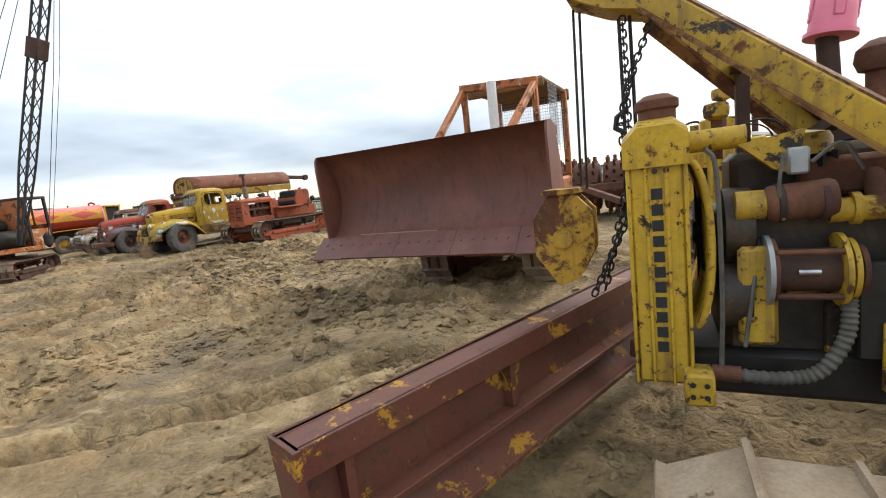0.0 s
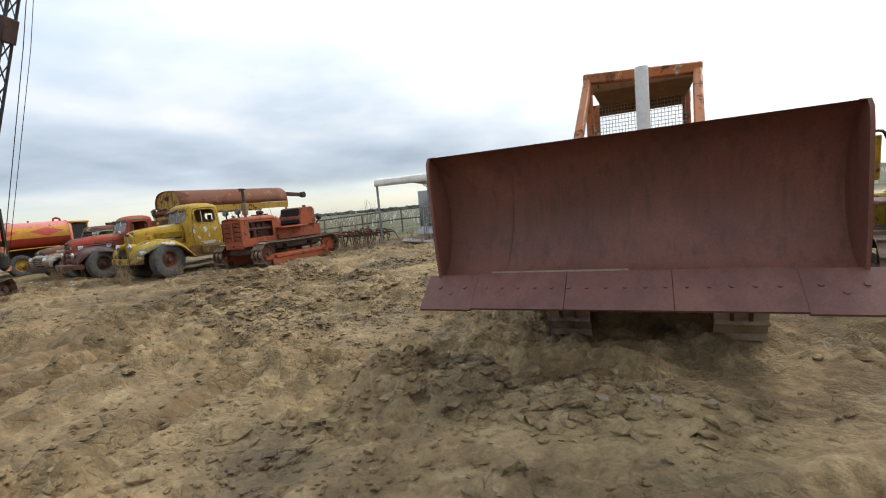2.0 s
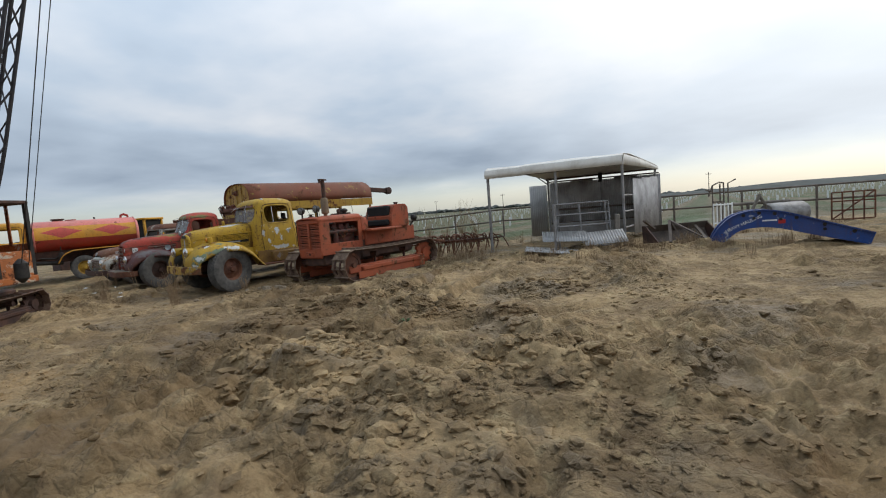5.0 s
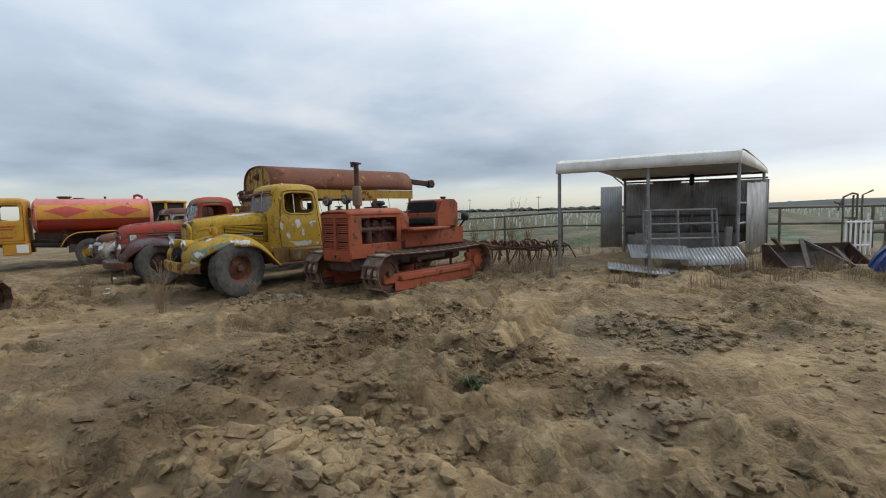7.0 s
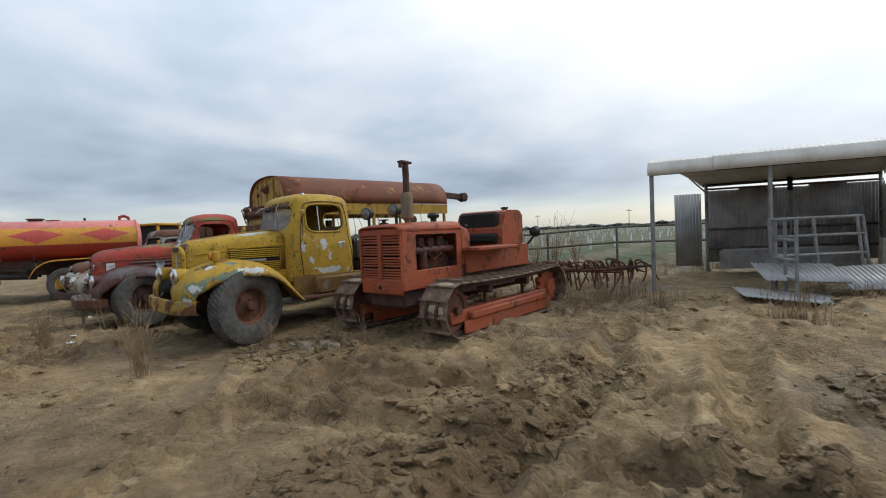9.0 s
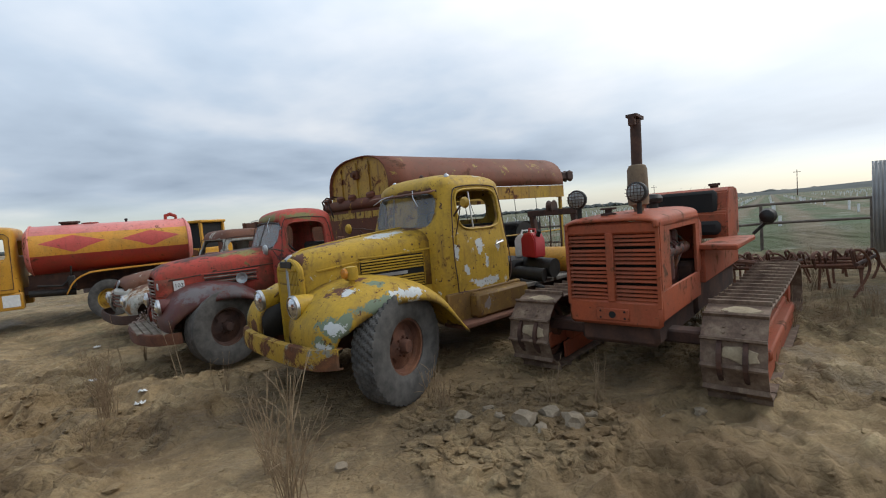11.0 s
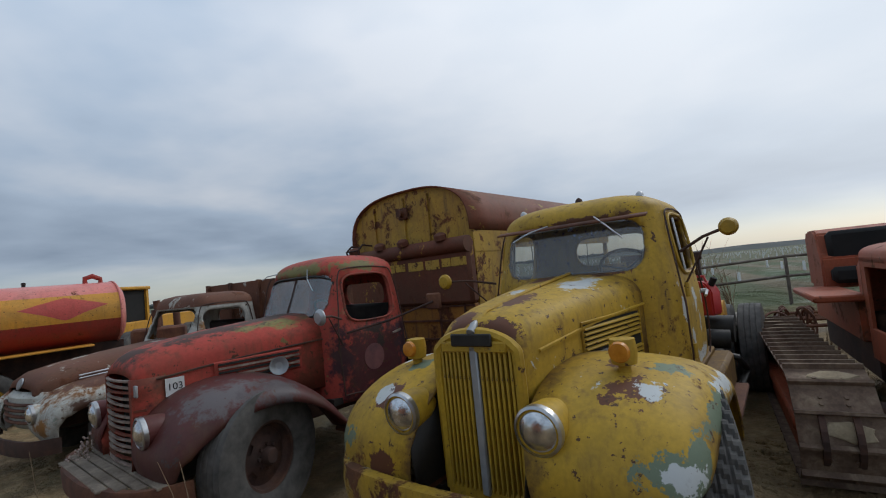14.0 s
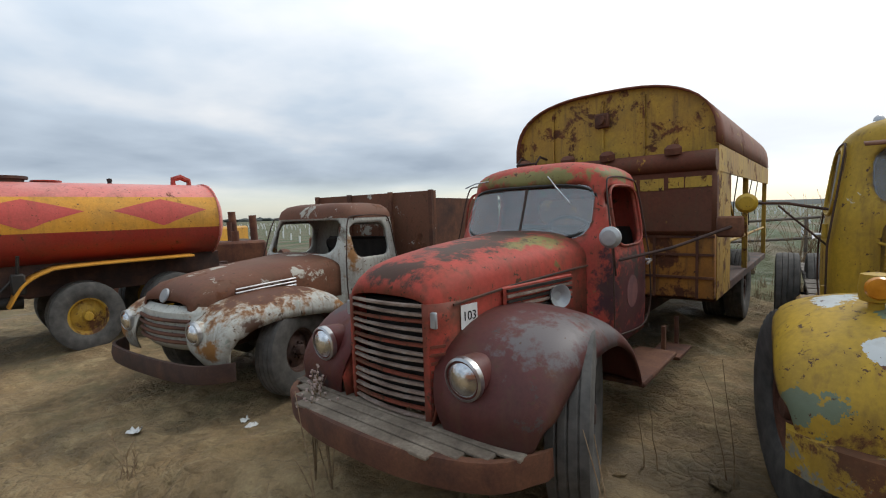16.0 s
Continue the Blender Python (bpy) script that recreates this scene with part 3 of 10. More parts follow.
# mounds: x, y, radius, height
MOUNDS = [(-1.93, 6.9, 0.38, 0.24), (-1.5, 6.95, 0.45, 0.16), (-1.1, 6.6, 0.35, 0.12), (-0.3, 6.15, 0.5, 0.13), (0.35, 5.7, 0.45, 0.12),
          (-1.13, 5.17, 0.22, 0.14), (-1.09, 11.2, 0.22, 0.26), (-3.76, 11.1, 0.7, 0.10), (-2.3, 11.7, 0.6, 0.10), (-4.97, 12.3, 0.8, 0.14),
          (-3.65, 14.6, 0.55, 0.16), (-4.38, 16.7, 0.45, 0.12), (-5.4, 15.6, 0.6, 0.12), (-2.6, 13.6, 0.5, 0.13), (-8.0, 18.0, 0.7, 0.08), (-1.6, 15.6, 0.6, 0.12), (-6.2, 14.4, 0.5, 0.08)]
# wheel ruts: start, end, half gauge (0: single), depth
RUTS = [((-5.87, 14.2), (-3.2, 19.0), 0.0, 0.12), ((-4.6, 13.4), (-2.3, 17.3), 0.0, 0.13), ((-7.2, 7.6), (-6.3, 12.0), 0.0, 0.13), ((-6.3, 7.3), (-5.5, 12.0), 0.0, 0.12),
        ((-7.0, 11.9), (-0.5, 13.4), 0.8, 0.10), ((-8.5, 13.5), (-1.5, 11.0), 0.7, 0.09), ((-4.5, 3.5), (2.5, 4.6), 0.0, 0.13), ((-8.0, 16.4), (-2.0, 15.0), 0.75, 0.10), ((-6.0, 4.5), (-3.0, 10.5), 0.75, 0.10),
        ((-18.5, 21.9), (-12.4, 18.3), 0.8, 0.045), ((-18.2, 20.7), (-12.2, 17.4), 0.7, 0.05), ((-16.5, 18.8), (-11.6, 17.6), 0.0, 0.05)]


def base_height(x, y):
    h = -0.08 + 0.14 * step(9, 15, y) + 0.15 * step(13, 17, -x) * step(20, 25, y) + 0.22 * step(-4.5, -1.8, x) * step(15.5, 19.5, y)
    return h - 0.25 * step(40, 90, y)


def lumps(x, y):
    """Churned mud: warped ridges and slabs pushed up by tracks."""
    wx, wy = x + 0.5 * fbm(x, y + 9, 1.1, 3), y + 0.5 * fbm(x + 13, y, 1.1, 3)
    ridge = (1 - np.abs(2.4 * fbm(wx, wy * 1.25, 0.95, 3, 0.55))) ** 3
    slab = step(0.46, 0.56, fbm(wx + 40, wy * 1.4 - 7, 1.7, 3, 0.5) + 0.5)
    return 0.22 * fbm(x + 5, y, 0.9, 3, 0.55) + 0.11 * ridge + 0.075 * slab - 0.08


def height(x, y):
    x, y = np.asarray(x, float), np.asarray(y, float)
    h = base_height(x, y)
    near = 1 - step(26, 40, np.hypot(x + 5, y - 12))
    rough = 0.25 + 0.85 * step(0.46, 0.58, fbm(x + 31, y - 12, 0.42, 3) + 0.5)
    rough = rough * (1 - 0.25 * step(16.2, 17.5, y) * step(-20, -11, -x))
    h = h + near * (0.17 * fbm(x, y, 0.45, 3) + rough * lumps(x, y))
    # crumbled crust: sharp-topped lumps
    r = 1 - np.abs(2 * (vnoise(x * 3.1 + 3, y * 3.1 + 8) - 0.5)) * 2
    h = h + near * rough * 0.075 * np.clip(r, 0, 1) ** 2
    r2 = 1 - np.abs(2 * (vnoise(x * 8.3 + 40, y * 8.3 + 3) - 0.5)) * 2
    h = h + near * rough * (0.05 * np.clip(r2, 0, 1) ** 2 + 0.06 * np.abs(fbm(x + 3, y + 7, 5.2, 3, 0.6))) + near * (0.018 * fbm(x, y, 11, 2) + 0.085 * fbm(x + 8, y, 5.5, 3, 0.6) * step(10, 12.5, -x))
    for mx, my, mr, mh in MOUNDS:
        d = np.hypot(x - mx, y - my) / mr * (1 + 0.5 * fbm(x + mx, y, 3.0, 3))
        h = h + mh * np.exp(-(d * 1.25) ** 2 * 1.4)
    for (ax, ay), (bx, by), half, depth in RUTS:
        lx, ly = bx - ax, by - ay
        ll = math.hypot(lx, ly)
        s = ((x - ax) * lx + (y - ay) * ly) / ll
        t = ((x - ax) * -ly + (y - ay) * lx) / ll + 0.25 * np.sin(s * 0.6 + ax)
        inside = step(0, 0.6, s) * step(0, 0.6, ll - s)
        for off in ((-half, half) if half else (0,)):
            q = np.abs(t - off)
            if not half:  # crawler print: wide bars pressed across the rut
                bar = np.clip(np.abs(((s + 0.06 * np.sin(3 * s)) / 0.21) % 1 - 0.5) * 6 - 1.0, 0, 1)
                h = h + inside * (0.055 * (bar - 0.5) * (1 - step(0.20, 0.27, q)) - 0.35 * depth * np.exp(-(q / 0.26) ** 6))
            lug = 0.034 * (half > 0) * (np.abs(((s + 0.5 * q * np.sign(t - off)) / 0.11) % 1 - 0.5) * 2 - 0.5) * (q < 0.17)
            h = h + inside * (-depth * np.exp(-(q / 0.17) ** 4) + lug + 0.5 * depth * np.exp(-((q - 0.30) / 0.10) ** 2))
    return h


def gz(x, y):
    return float(base_height(np.float64(x), np.float64(y)))


def axis_lines(lo, hi, d, far):
    mid = np.arange(lo, hi + d / 2, d)
    out, s = [], d
    v = hi
    while v < far:
        s *= 1.22
        v += s
        out.append(v)
    neg, s, v = [], d, lo
    while v > -far:
        s *= 1.22
        v -= s
        neg.append(v)
    return np.r_[neg[::-1], mid, out]


def dirt_material():
    k = Nodes("dry_trampled_dirt")
    pos = k.n.new("ShaderNodeNewGeometry").outputs["Position"]
    big = k.noise(0.32, 5, 0.6, pos)
    col = k.ramp(big, [(0.36, (0.150, 0.099, 0.052)), (0.48, (0.224, 0.153, 0.081)), (0.60, (0.305, 0.213, 0.115))])
    mid = k.noise(1.7, 6, 0.62, pos, dist=0.3)
    col = k.mix(k.ramp(mid, [(0.44, 0.0), (0.60, 0.8)]), col, (0.360, 0.258, 0.144))
    crumb = k.noise(4.2, 5, 0.55, pos, dist=0.5)
    col = k.mix(k.ramp(crumb, [(0.36, 0.55), (0.48, 0.0)]), col, (0.146, 0.100, 0.051))
    col = k.mix(k.ramp(crumb, [(0.55, 0.0), (0.68, 0.6)]), col, (0.465, 0.359, 0.211))
    wet = k.noise(0.62, 4, 0.6, pos, dist=0.5)
    wm = k.ramp(wet, [(0.53, 0.0), (0.63, 1.0)])
    col = k.mix(k.math("MULTIPLY", wm, 0.72), col, (0.133, 0.092, 0.047))
    red = k.noise(0.5, 3, 0.5, pos, stretch=(1, 1.4, 1))
    col = k.mix(k.ramp(red, [(0.58, 0.0), (0.75, 0.5)]), col, (0.314, 0.196, 0.090))
    fine = k.noise(26, 6, 0.7, pos)
    col = k.mix(0.28, col, k.ramp(fine, [(0.33, (0.2,) * 3), (0.67, (0.8,) * 3)]), "OVERLAY")
    pits = k.noise(13, 4, 0.6, pos, stretch=(1.0, 1.5, 1.0))
    col = k.mix(k.ramp(pits, [(0.58, 0.0), (0.65, 0.42)]), col, (0.105, 0.070, 0.038))
    col = k.mix(k.ramp(pits, [(0.33, 0.32), (0.40, 0.0)]), col, (0.40, 0.31, 0.19))
    # moist brown mud where the yard lies open, in broad tongues
    sepm = k.n.new("ShaderNodeSeparateXYZ")
    k.l.new(pos, sepm.inputs[0])
    lie = k.n.new("ShaderNodeMapRange")
    lie.inputs[1].default_value, lie.inputs[2].default_value, lie.inputs[3].default_value, lie.inputs[4].default_value = -3.2, -6.2, -0.09, 0.09
    k.l.new(sepm.outputs[0], lie.inputs[0])
    mud = k.ramp(k.math("ADD", k.noise(0.45, 5, 0.62, pos, dist=0.6), lie.outputs[0]), [(0.47, 0.0), (0.60, 0.62)])
    dry = k.n.new("ShaderNodeMapRange")
    dry.inputs[1].default_value, dry.inputs[2].default_value, dry.inputs[3].default_value, dry.inputs[4].default_value = -7.0, -10.0, 1.0, 0.25
    k.l.new(sepm.outputs[0], dry.inputs[0])
    col = k.mix(k.math("MULTIPLY", mud, dry.outputs[0]), col, (0.122, 0.074, 0.034))
    col = k.mix(1.0, col, (1.01, 1.0, 0.92), "MULTIPLY")
    # green field past the pipe fence
    sep = k.n.new("ShaderNodeSeparateXYZ")
    k.l.new(pos, sep.inputs[0])
    far = k.n.new("ShaderNodeMapRange")
    far.inputs[1].default_value, far.inputs[2].default_value = 25.5, 29.0
    k.l.new(k.math("ADD", k.math("ADD", sep.outputs[1], k.math("MULTIPLY", k.math("MINIMUM", k.math("ADD", sep.outputs[0], 8.0), 0.0), 0.9)), k.math("MULTIPLY", k.noise(0.3, 3, 0.5, pos), 2.5)), far.inputs[0])
    row = k.n.new("ShaderNodeTexWave")
    row.inputs["Scale"].default_value, row.inputs["Distortion"].default_value = 0.09, 1.2
    row.bands_direction = "X"
    rot = k.n.new("ShaderNodeMapping")
    rot.inputs["Rotation"].default_value = (0, 0, radians(28))
    k.l.new(pos, rot.inputs[0])
    k.l.new(rot.outputs[0], row.inputs["Vector"])
    grass = k.ramp(row.outputs[0], [(0.25, (0.055, 0.085, 0.028)), (0.6, (0.075, 0.088, 0.035)), (0.9, (0.15, 0.12, 0.07))])
    grass = k.mix(k.ramp(k.noise(0.09, 4, 0.6, pos), [(0.4, 0.0), (0.65, 0.7)]), grass, (0.12, 0.10, 0.055))
    # thin dry grass about the shed
    tuft = k.ramp(k.noise(2.4, 6, 0.7, pos), [(0.45, 0.0), (0.62, 0.55)])
    sf = k.n.new("ShaderNodeMapRange")
    sf.inputs[1].default_value, sf.inputs[2].default_value = 18.0, 20.5
    k.l.new(k.math("ADD", sep.outputs[1], k.math("MULTIPLY", sep.outputs[0], 0.12)), sf.inputs[0])
    col = k.mix(k.math("MULTIPLY", sf.outputs[0], tuft), col, (0.115, 0.105, 0.05))
    col = k.mix(far.outputs[0], col, grass)
    patch = k.ramp(k.noise(0.8, 4, 0.6, pos), [(0.42, 0.12), (0.58, 1.0)])
    vor = k.n.new("ShaderNodeTexVoronoi")
    vor.feature = "DISTANCE_TO_EDGE"
    vor.inputs["Scale"].default_value = 8.5
    wv = k.n.new("ShaderNodeVectorMath")
    wv.operation = "ADD"
    jit = k.n.new("ShaderNodeTexNoise")
    jit.inputs["Scale"].default_value, jit.inputs["Detail"].default_value = 5.0, 4
    k.l.new(pos, jit.inputs["Vector"])
    sc = k.n.new("ShaderNodeVectorMath")
    sc.operation = "SCALE"
    sc.inputs["Scale"].default_value = 0.16
    k.l.new(jit.outputs["Color"], sc.inputs[0])
    k.l.new(pos, wv.inputs[0])
    k.l.new(sc.outputs[0], wv.inputs[1])
    k.l.new(wv.outputs[0], vor.inputs["Vector"])
    plates = k.math("MULTIPLY", k.ramp(vor.outputs["Distance"], [(0.0, 0.0), (0.16, 1.0)]), 0.26)
    k.bump(k.math("ADD", k.math("MULTIPLY", k.math("ADD", k.noise(8, 9, 0.72, pos, dist=0.3), plates), patch), k.math("MULTIPLY", fine, 0.20)), 0.9, 0.095)
    return k.set(base_color=col, roughness=k.mix(wm, (0.95,) * 3, (0.62,) * 3))


M["dirt"] = dirt_material()
M["clod"] = rusty("dried_mud_clods", (0.15, 0.108, 0.066), (0.22, 0.165, 0.105), (0.31, 0.25, 0.17), 3.0, 0.95, 0.1)


def grid_mesh(name, xs, ys, zf, material):
    X, Y = np.meshgrid(xs, ys)
    Z = zf(X, Y)
    me = bpy.data.meshes.new(name)
    nx, ny = len(xs), len(ys)
    co = np.stack([X, Y, Z], -1).reshape(-1, 3).astype(np.float32)
    i = np.arange(nx * ny).reshape(ny, nx)
    q = np.stack([i[:-1, :-1], i[:-1, 1:], i[1:, 1:], i[1:, :-1]], -1).reshape(-1, 4).astype(np.int32)
    me.vertices.add(len(co))
    me.vertices.foreach_set("co", co.ravel())
    me.loops.add(q.size)
    me.loops.foreach_set("vertex_index", q.ravel())
    me.polygons.add(len(q))
    me.polygons.foreach_set("loop_start", np.arange(0, q.size, 4, dtype=np.int32))
    me.update(calc_edges=True)
    me.materials.append(material)
    me.shade_smooth()
    return me


ground = new("ground", grid_mesh("ground", axis_lines(-16.6, 3.2, 0.038, 2600), axis_lines(1.8, 22.0, 0.038, 2600), height, M["dirt"]))
tagged(ground, "dry trampled dirt yard with ruts, clods and mounds", "ground", kind="structure")


def scatter_clods():
    """Loose clods and crust chips, one joined mesh."""
    r = np.random.default_rng(3)
    bm_v, bm_f = [], []
    ico = bmesh.new()
    bmesh.ops.create_icosphere(ico, subdivisions=1, radius=1.0)
    iv = np.array([v.co[:] for v in ico.verts])
    ico.verts.ensure_lookup_table()
    fi = np.array([[v.index for v in f.verts] for f in ico.faces])
    ico.free()
    n = 90000
    X, Y = r.uniform(-16, 3.5, n), r.uniform(1.0, 20.5, n)
    dense = fbm(X, Y, 0.5, 3) + 0.5
    near = np.full(n, 9.0)
    for m in MOUNDS:
        near = np.minimum(near, np.hypot(X - m[0], Y - m[1]) / m[2])
    want = 0.03 + 2.0 * np.clip(dense - 0.50, 0, 1) + 0.5 * (near < 1.4) + 0.35 * (Y < 4.6) * (X < 0.2) * step(0.45, 0.55, dense)
    keep = np.nonzero(r.random(n) < 1.5 * want)[0][:24000]
    fore = (X > -5) & (X < 1.2) & (Y < 6.6) & (dense > 0.5)
    big = np.zeros(n, bool)
    big[np.nonzero(fore & (r.random(n) < 0.42))[0]] = True
    keep = np.union1d(keep, np.nonzero(big)[0])
    Z = height(X[keep], Y[keep])
    for q, i in enumerate(keep):
        s = min(0.012 * math.exp(r.normal(0.35, 0.62)) * (1.6 if near[i] < 1.4 else 1), 0.085)
        if big[i]:
            s = min(0.019 * math.exp(r.normal(0.0, 0.5)), 0.06)
        flat = r.uniform(0.3, 0.75)
        v = iv * (1 + r.uniform(-0.34, 0.34, (len(iv), 1))) * np.array([r.uniform(0.8, 1.7), r.uniform(0.7, 1.2), flat]) * s
        a, tilt = r.uniform(0, 6.28), r.uniform(-0.45, 0.45)
        c, w = math.cos(a), math.sin(a)
        v = v @ np.array([[1, 0, 0], [0, math.cos(tilt), -math.sin(tilt)], [0, math.sin(tilt), math.cos(tilt)]])
        v = np.stack([v[:, 0] * c - v[:, 1] * w, v[:, 0] * w + v[:, 1] * c, v[:, 2]], 1)
        bm_v.append(v + [X[i], Y[i], Z[q] + s * flat * 0.25])
        bm_f.append(fi + q * len(iv))
    me = bpy.data.meshes.new("dirt_clods")
    me.from_pydata(np.concatenate(bm_v).tolist(), [], np.concatenate(bm_f).tolist())
    me.materials.append(M["dirt"])
    ob = new("dirt_clods", me)
    tagged(ob, "loose tan clods and crumbs of dried mud", "dirt clods", kind="stuff")


scatter_clods()

# ---- running gear shared by the vehicles ----
def tyre_mesh(R, W, rr, lugs=0, name="wheel"):
    """A tyre whose tread, ribs or blocks, is moulded into its one skin."""
    bm = B()
    h = W / 2
    seg = lugs * 4 if lugs else 64
    side = [(rr, 0.72), (rr + 0.03, 0.86), (R * 0.66, 0.95), (R * 0.80, 1.0), (R * 0.90, 0.99), (R * 0.95, 0.95)]
    rows = [(r, -y) for r, y in side]
    tread = np.linspace(-0.88, 0.88, 25)
    for k, y in enumerate(tread):
        rows.append((R * (1 - 0.022 * abs(y) ** 3), y))
    rows += [(r, y) for r, y in side[::-1]]
    n0 = len(side)
    loops = []
    for q, (r, y) in enumerate(rows):
        lp = []
        for i in range(seg):
            k = q - n0
            up = 0.0
            if 0 <= k < 25:
                groove = k % 6 in (0,) and 0 < k < 24
                if lugs:
                    band = k // 6
                    ph = (i / 4 + 0.5 * (band % 2) + 0.10 * (k % 6)) % 1
                    up = 0.0 if groove or ph > 0.62 else 0.015
                else:
                    up = 0.0 if groove else 0.010
            a = 2 * math.pi * i / seg
            lp.append(((r + up) * math.cos(a), y * h, (r + up) * math.sin(a)))
        loops.append(lp)
    loops.append(loops[0])
    loft(bm, loops, True)
    bmesh.ops.remove_doubles(bm, verts=bm.verts, dist=1e-6)
    return link_mesh(name, bm, M["tyre"], 30)


def rim_mesh(rr, W, mat, holes=5, out=1):
    """A dished disc wheel with oval hand holes and a studded hub, outward side +y."""
    bm = B()
    h = W / 2
    lathe(bm, [(rr, -h * 0.75), (rr + 0.012, -h * 0.72), (rr - 0.02, -h * 0.6), (rr - 0.03, 0.1 * h), (rr - 0.02, h * 0.66), (rr + 0.02, h * 0.74), (rr + 0.02, h * 0.68), (rr - 0.005, h * 0.60), (rr - 0.04, h * 0.2), (rr * 0.82, h * 0.05)], seg=40)
    ring = [(rr * 0.82, h * 0.05), (rr * 0.45, h * 0.32)]
    n = holes * 8
    a = np.linspace(0, 2 * math.pi, n, endpoint=False)
    rows = []
    for k, t in enumerate(np.linspace(0, 1, 7)):
        r, y = ring[0][0] * (1 - t) + ring[1][0] * t, ring[0][1] * (1 - t) + ring[1][1] * t
        rows.append([bm.verts.new((r * math.cos(q), y, r * math.sin(q))) for q in a])
    for k in range(6):
        for i in range(n):
            if k in (1, 2, 3) and i % 8 in (2, 3, 4):
                continue
            j = (i + 1) % n
            bm.faces.new((rows[k][i], rows[k][j], rows[k + 1][j], rows[k + 1][i]))
    lathe(bm, [(rr * 0.45, h * 0.32), (rr * 0.42, h * 0.36), (rr * 0.26, h * 0.38), (rr * 0.25, h * 0.8), (rr * 0.20, h * 0.95), (0.0, h * 0.97)], seg=24)
    for i in range(8):
        q = 2 * math.pi * i / 8
        c = V((rr * 0.35 * math.cos(q), h * 0.36, rr * 0.35 * math.sin(q)))
        cyl(bm, c, c + V((0, 0.025, 0)), 0.013, seg=6)
    return link_mesh("rim", bm, mat)


def add_wheel(parent, x, y, R, tyre, rim, mate=None, steer=0.0, dual=0.0, label=""):
    side = 1 if y > 0 else -1
    m = pose(x, y, R - 0.015, 0, 0, steer + (0 if side > 0 else 180))
    w = part("wheel", tyre, None, parent, label, m)
    r = part("rim", rim, None, w)
    if dual:
        w2 = part("wheel", tyre, None, parent, label, pose(x, y - side * dual, R - 0.015, 0, 0, 0 if side > 0 else 180))
        part("rim", rim, None, w2)
    d = B()
    lathe(d, [(0.02, -0.1), (0.19, -0.1), (0.19, -0.02), (0.05, -0.02)], seg=20)
    part("brake_drum", d, M["greasy"], w)
    return w


def headlamp(parent, at, R, shell, depth=0.24, lens="lens", aim=(1, 0, -0.05)):
    b = B()
    p = V(at)
    lathe(b, [(0.015, -depth), (R * 0.55, -depth * 0.85), (R * 0.92, -depth * 0.45), (R * 1.05, -0.02), (R * 1.05, 0.02), (R * 0.93, 0.03)], p, aim, 28)
    h = part("headlight", b, shell, parent)
    g = B()
    lathe(g, [(R * 0.93, 0.02), (R * 0.7, 0.045), (R * 0.35, 0.06), (0.0, 0.065)], p, aim, 24)
    part("lens", g, M[lens], h, "clear ribbed lamp glass")
    r = B()
    lathe(r, [(R * 0.93, 0.02), (R * 0.95, 0.038), (R * 1.07, 0.03), (R * 1.08, 0.0)], p, aim, 28)
    part("trim_ring", r, M["chrome"], h)
    return h


def wiper(parent, p, q):
    b = B()
    tube(b, [p, (V(p) + V(q)) / 2 + V((0.03, 0, 0.01)), q], 0.006, 5)
    part("wiper", b, M["chrome"], parent, "bent bright wiper arm")


def round_mirror(parent, root, head, R=0.085, mat="yellow"):
    b = B()
    tube(b, [root, (V(root) * 0.5 + V(head) * 0.5) + V((0, 0, 0.02)), head], 0.011, 6)
    tube(b, [V(root) + V((0, 0, -0.25)), V(root) * 0.4 + V(head) * 0.6], 0.007, 5)
    mm = part("mirror", b, M["rustdark"], parent)
    g = B()
    lathe(g, [(0.0, -0.035), (R * 0.7, -0.03), (R, -0.005), (R, 0.01), (R * 0.9, 0.014), (0, 0.014)], head, (-1, 0, 0.05), 24)
    part("mirror_head", g, M[mat], mm)


def text_part(name, body, size, mat, parent, m):
    cu = bpy.data.curves.new(name, "FONT")
    cu.body, cu.size, cu.extrude = body, size, 0.0015
    cu.align_x = cu.align_y = "CENTER"
    cu.materials.append(mat)
    ob = new(name, cu)
    ob.parent = parent
    ob.matrix_local = m
    return ob


def steering_wheel(parent, at, R=0.21):
    b = B()
    p, ax = V(at), V((-0.75, 0, 0.66)).normalized()
    x, y = frame_of(ax)
    ring = [p + x * (R * math.cos(a)) + y * (R * math.sin(a)) for a in np.linspace(0, 2 * math.pi, 29)]
    tube(b, ring, 0.013, 6, False)
    for a in (0.3, 2.4, 4.5):
        tube(b, [p, p + x * (R * math.cos(a)) + y * (R * math.sin(a))], 0.009, 5)
    cyl(b, p, p - ax * 0.5, 0.02, seg=8)
    part("steering_wheel", b, M["greasy"], parent)


def seat(parent, x, w, z):
    b = B()
    box(b, x - 0.45, x + 0.05, -w, w, z, z + 0.15, 0.03)
    box(b, x - 0.52, x - 0.38, -w, w, z + 0.1, z + 0.55, 0.04)
    part("seat", b, M["greasy"], parent, "torn dark bench seat")


def chassis(parent, x0, x1, z=0.62, w=0.42):
    for s in (-1, 1):
        b = B()
        box(b, x1, x0, s * w - 0.035, s * w + 0.035, z - 0.11, z + 0.09, 0.01)
        part("chassis_rail", b, M["rustdark"], parent)
    b = B()
    for x in np.arange(x1 + 0.2, x0, 0.9):
        box(b, x - 0.05, x + 0.05, -w, w, z - 0.08, z + 0.05)
    part("crossmember", b, M["rustdark"], parent)


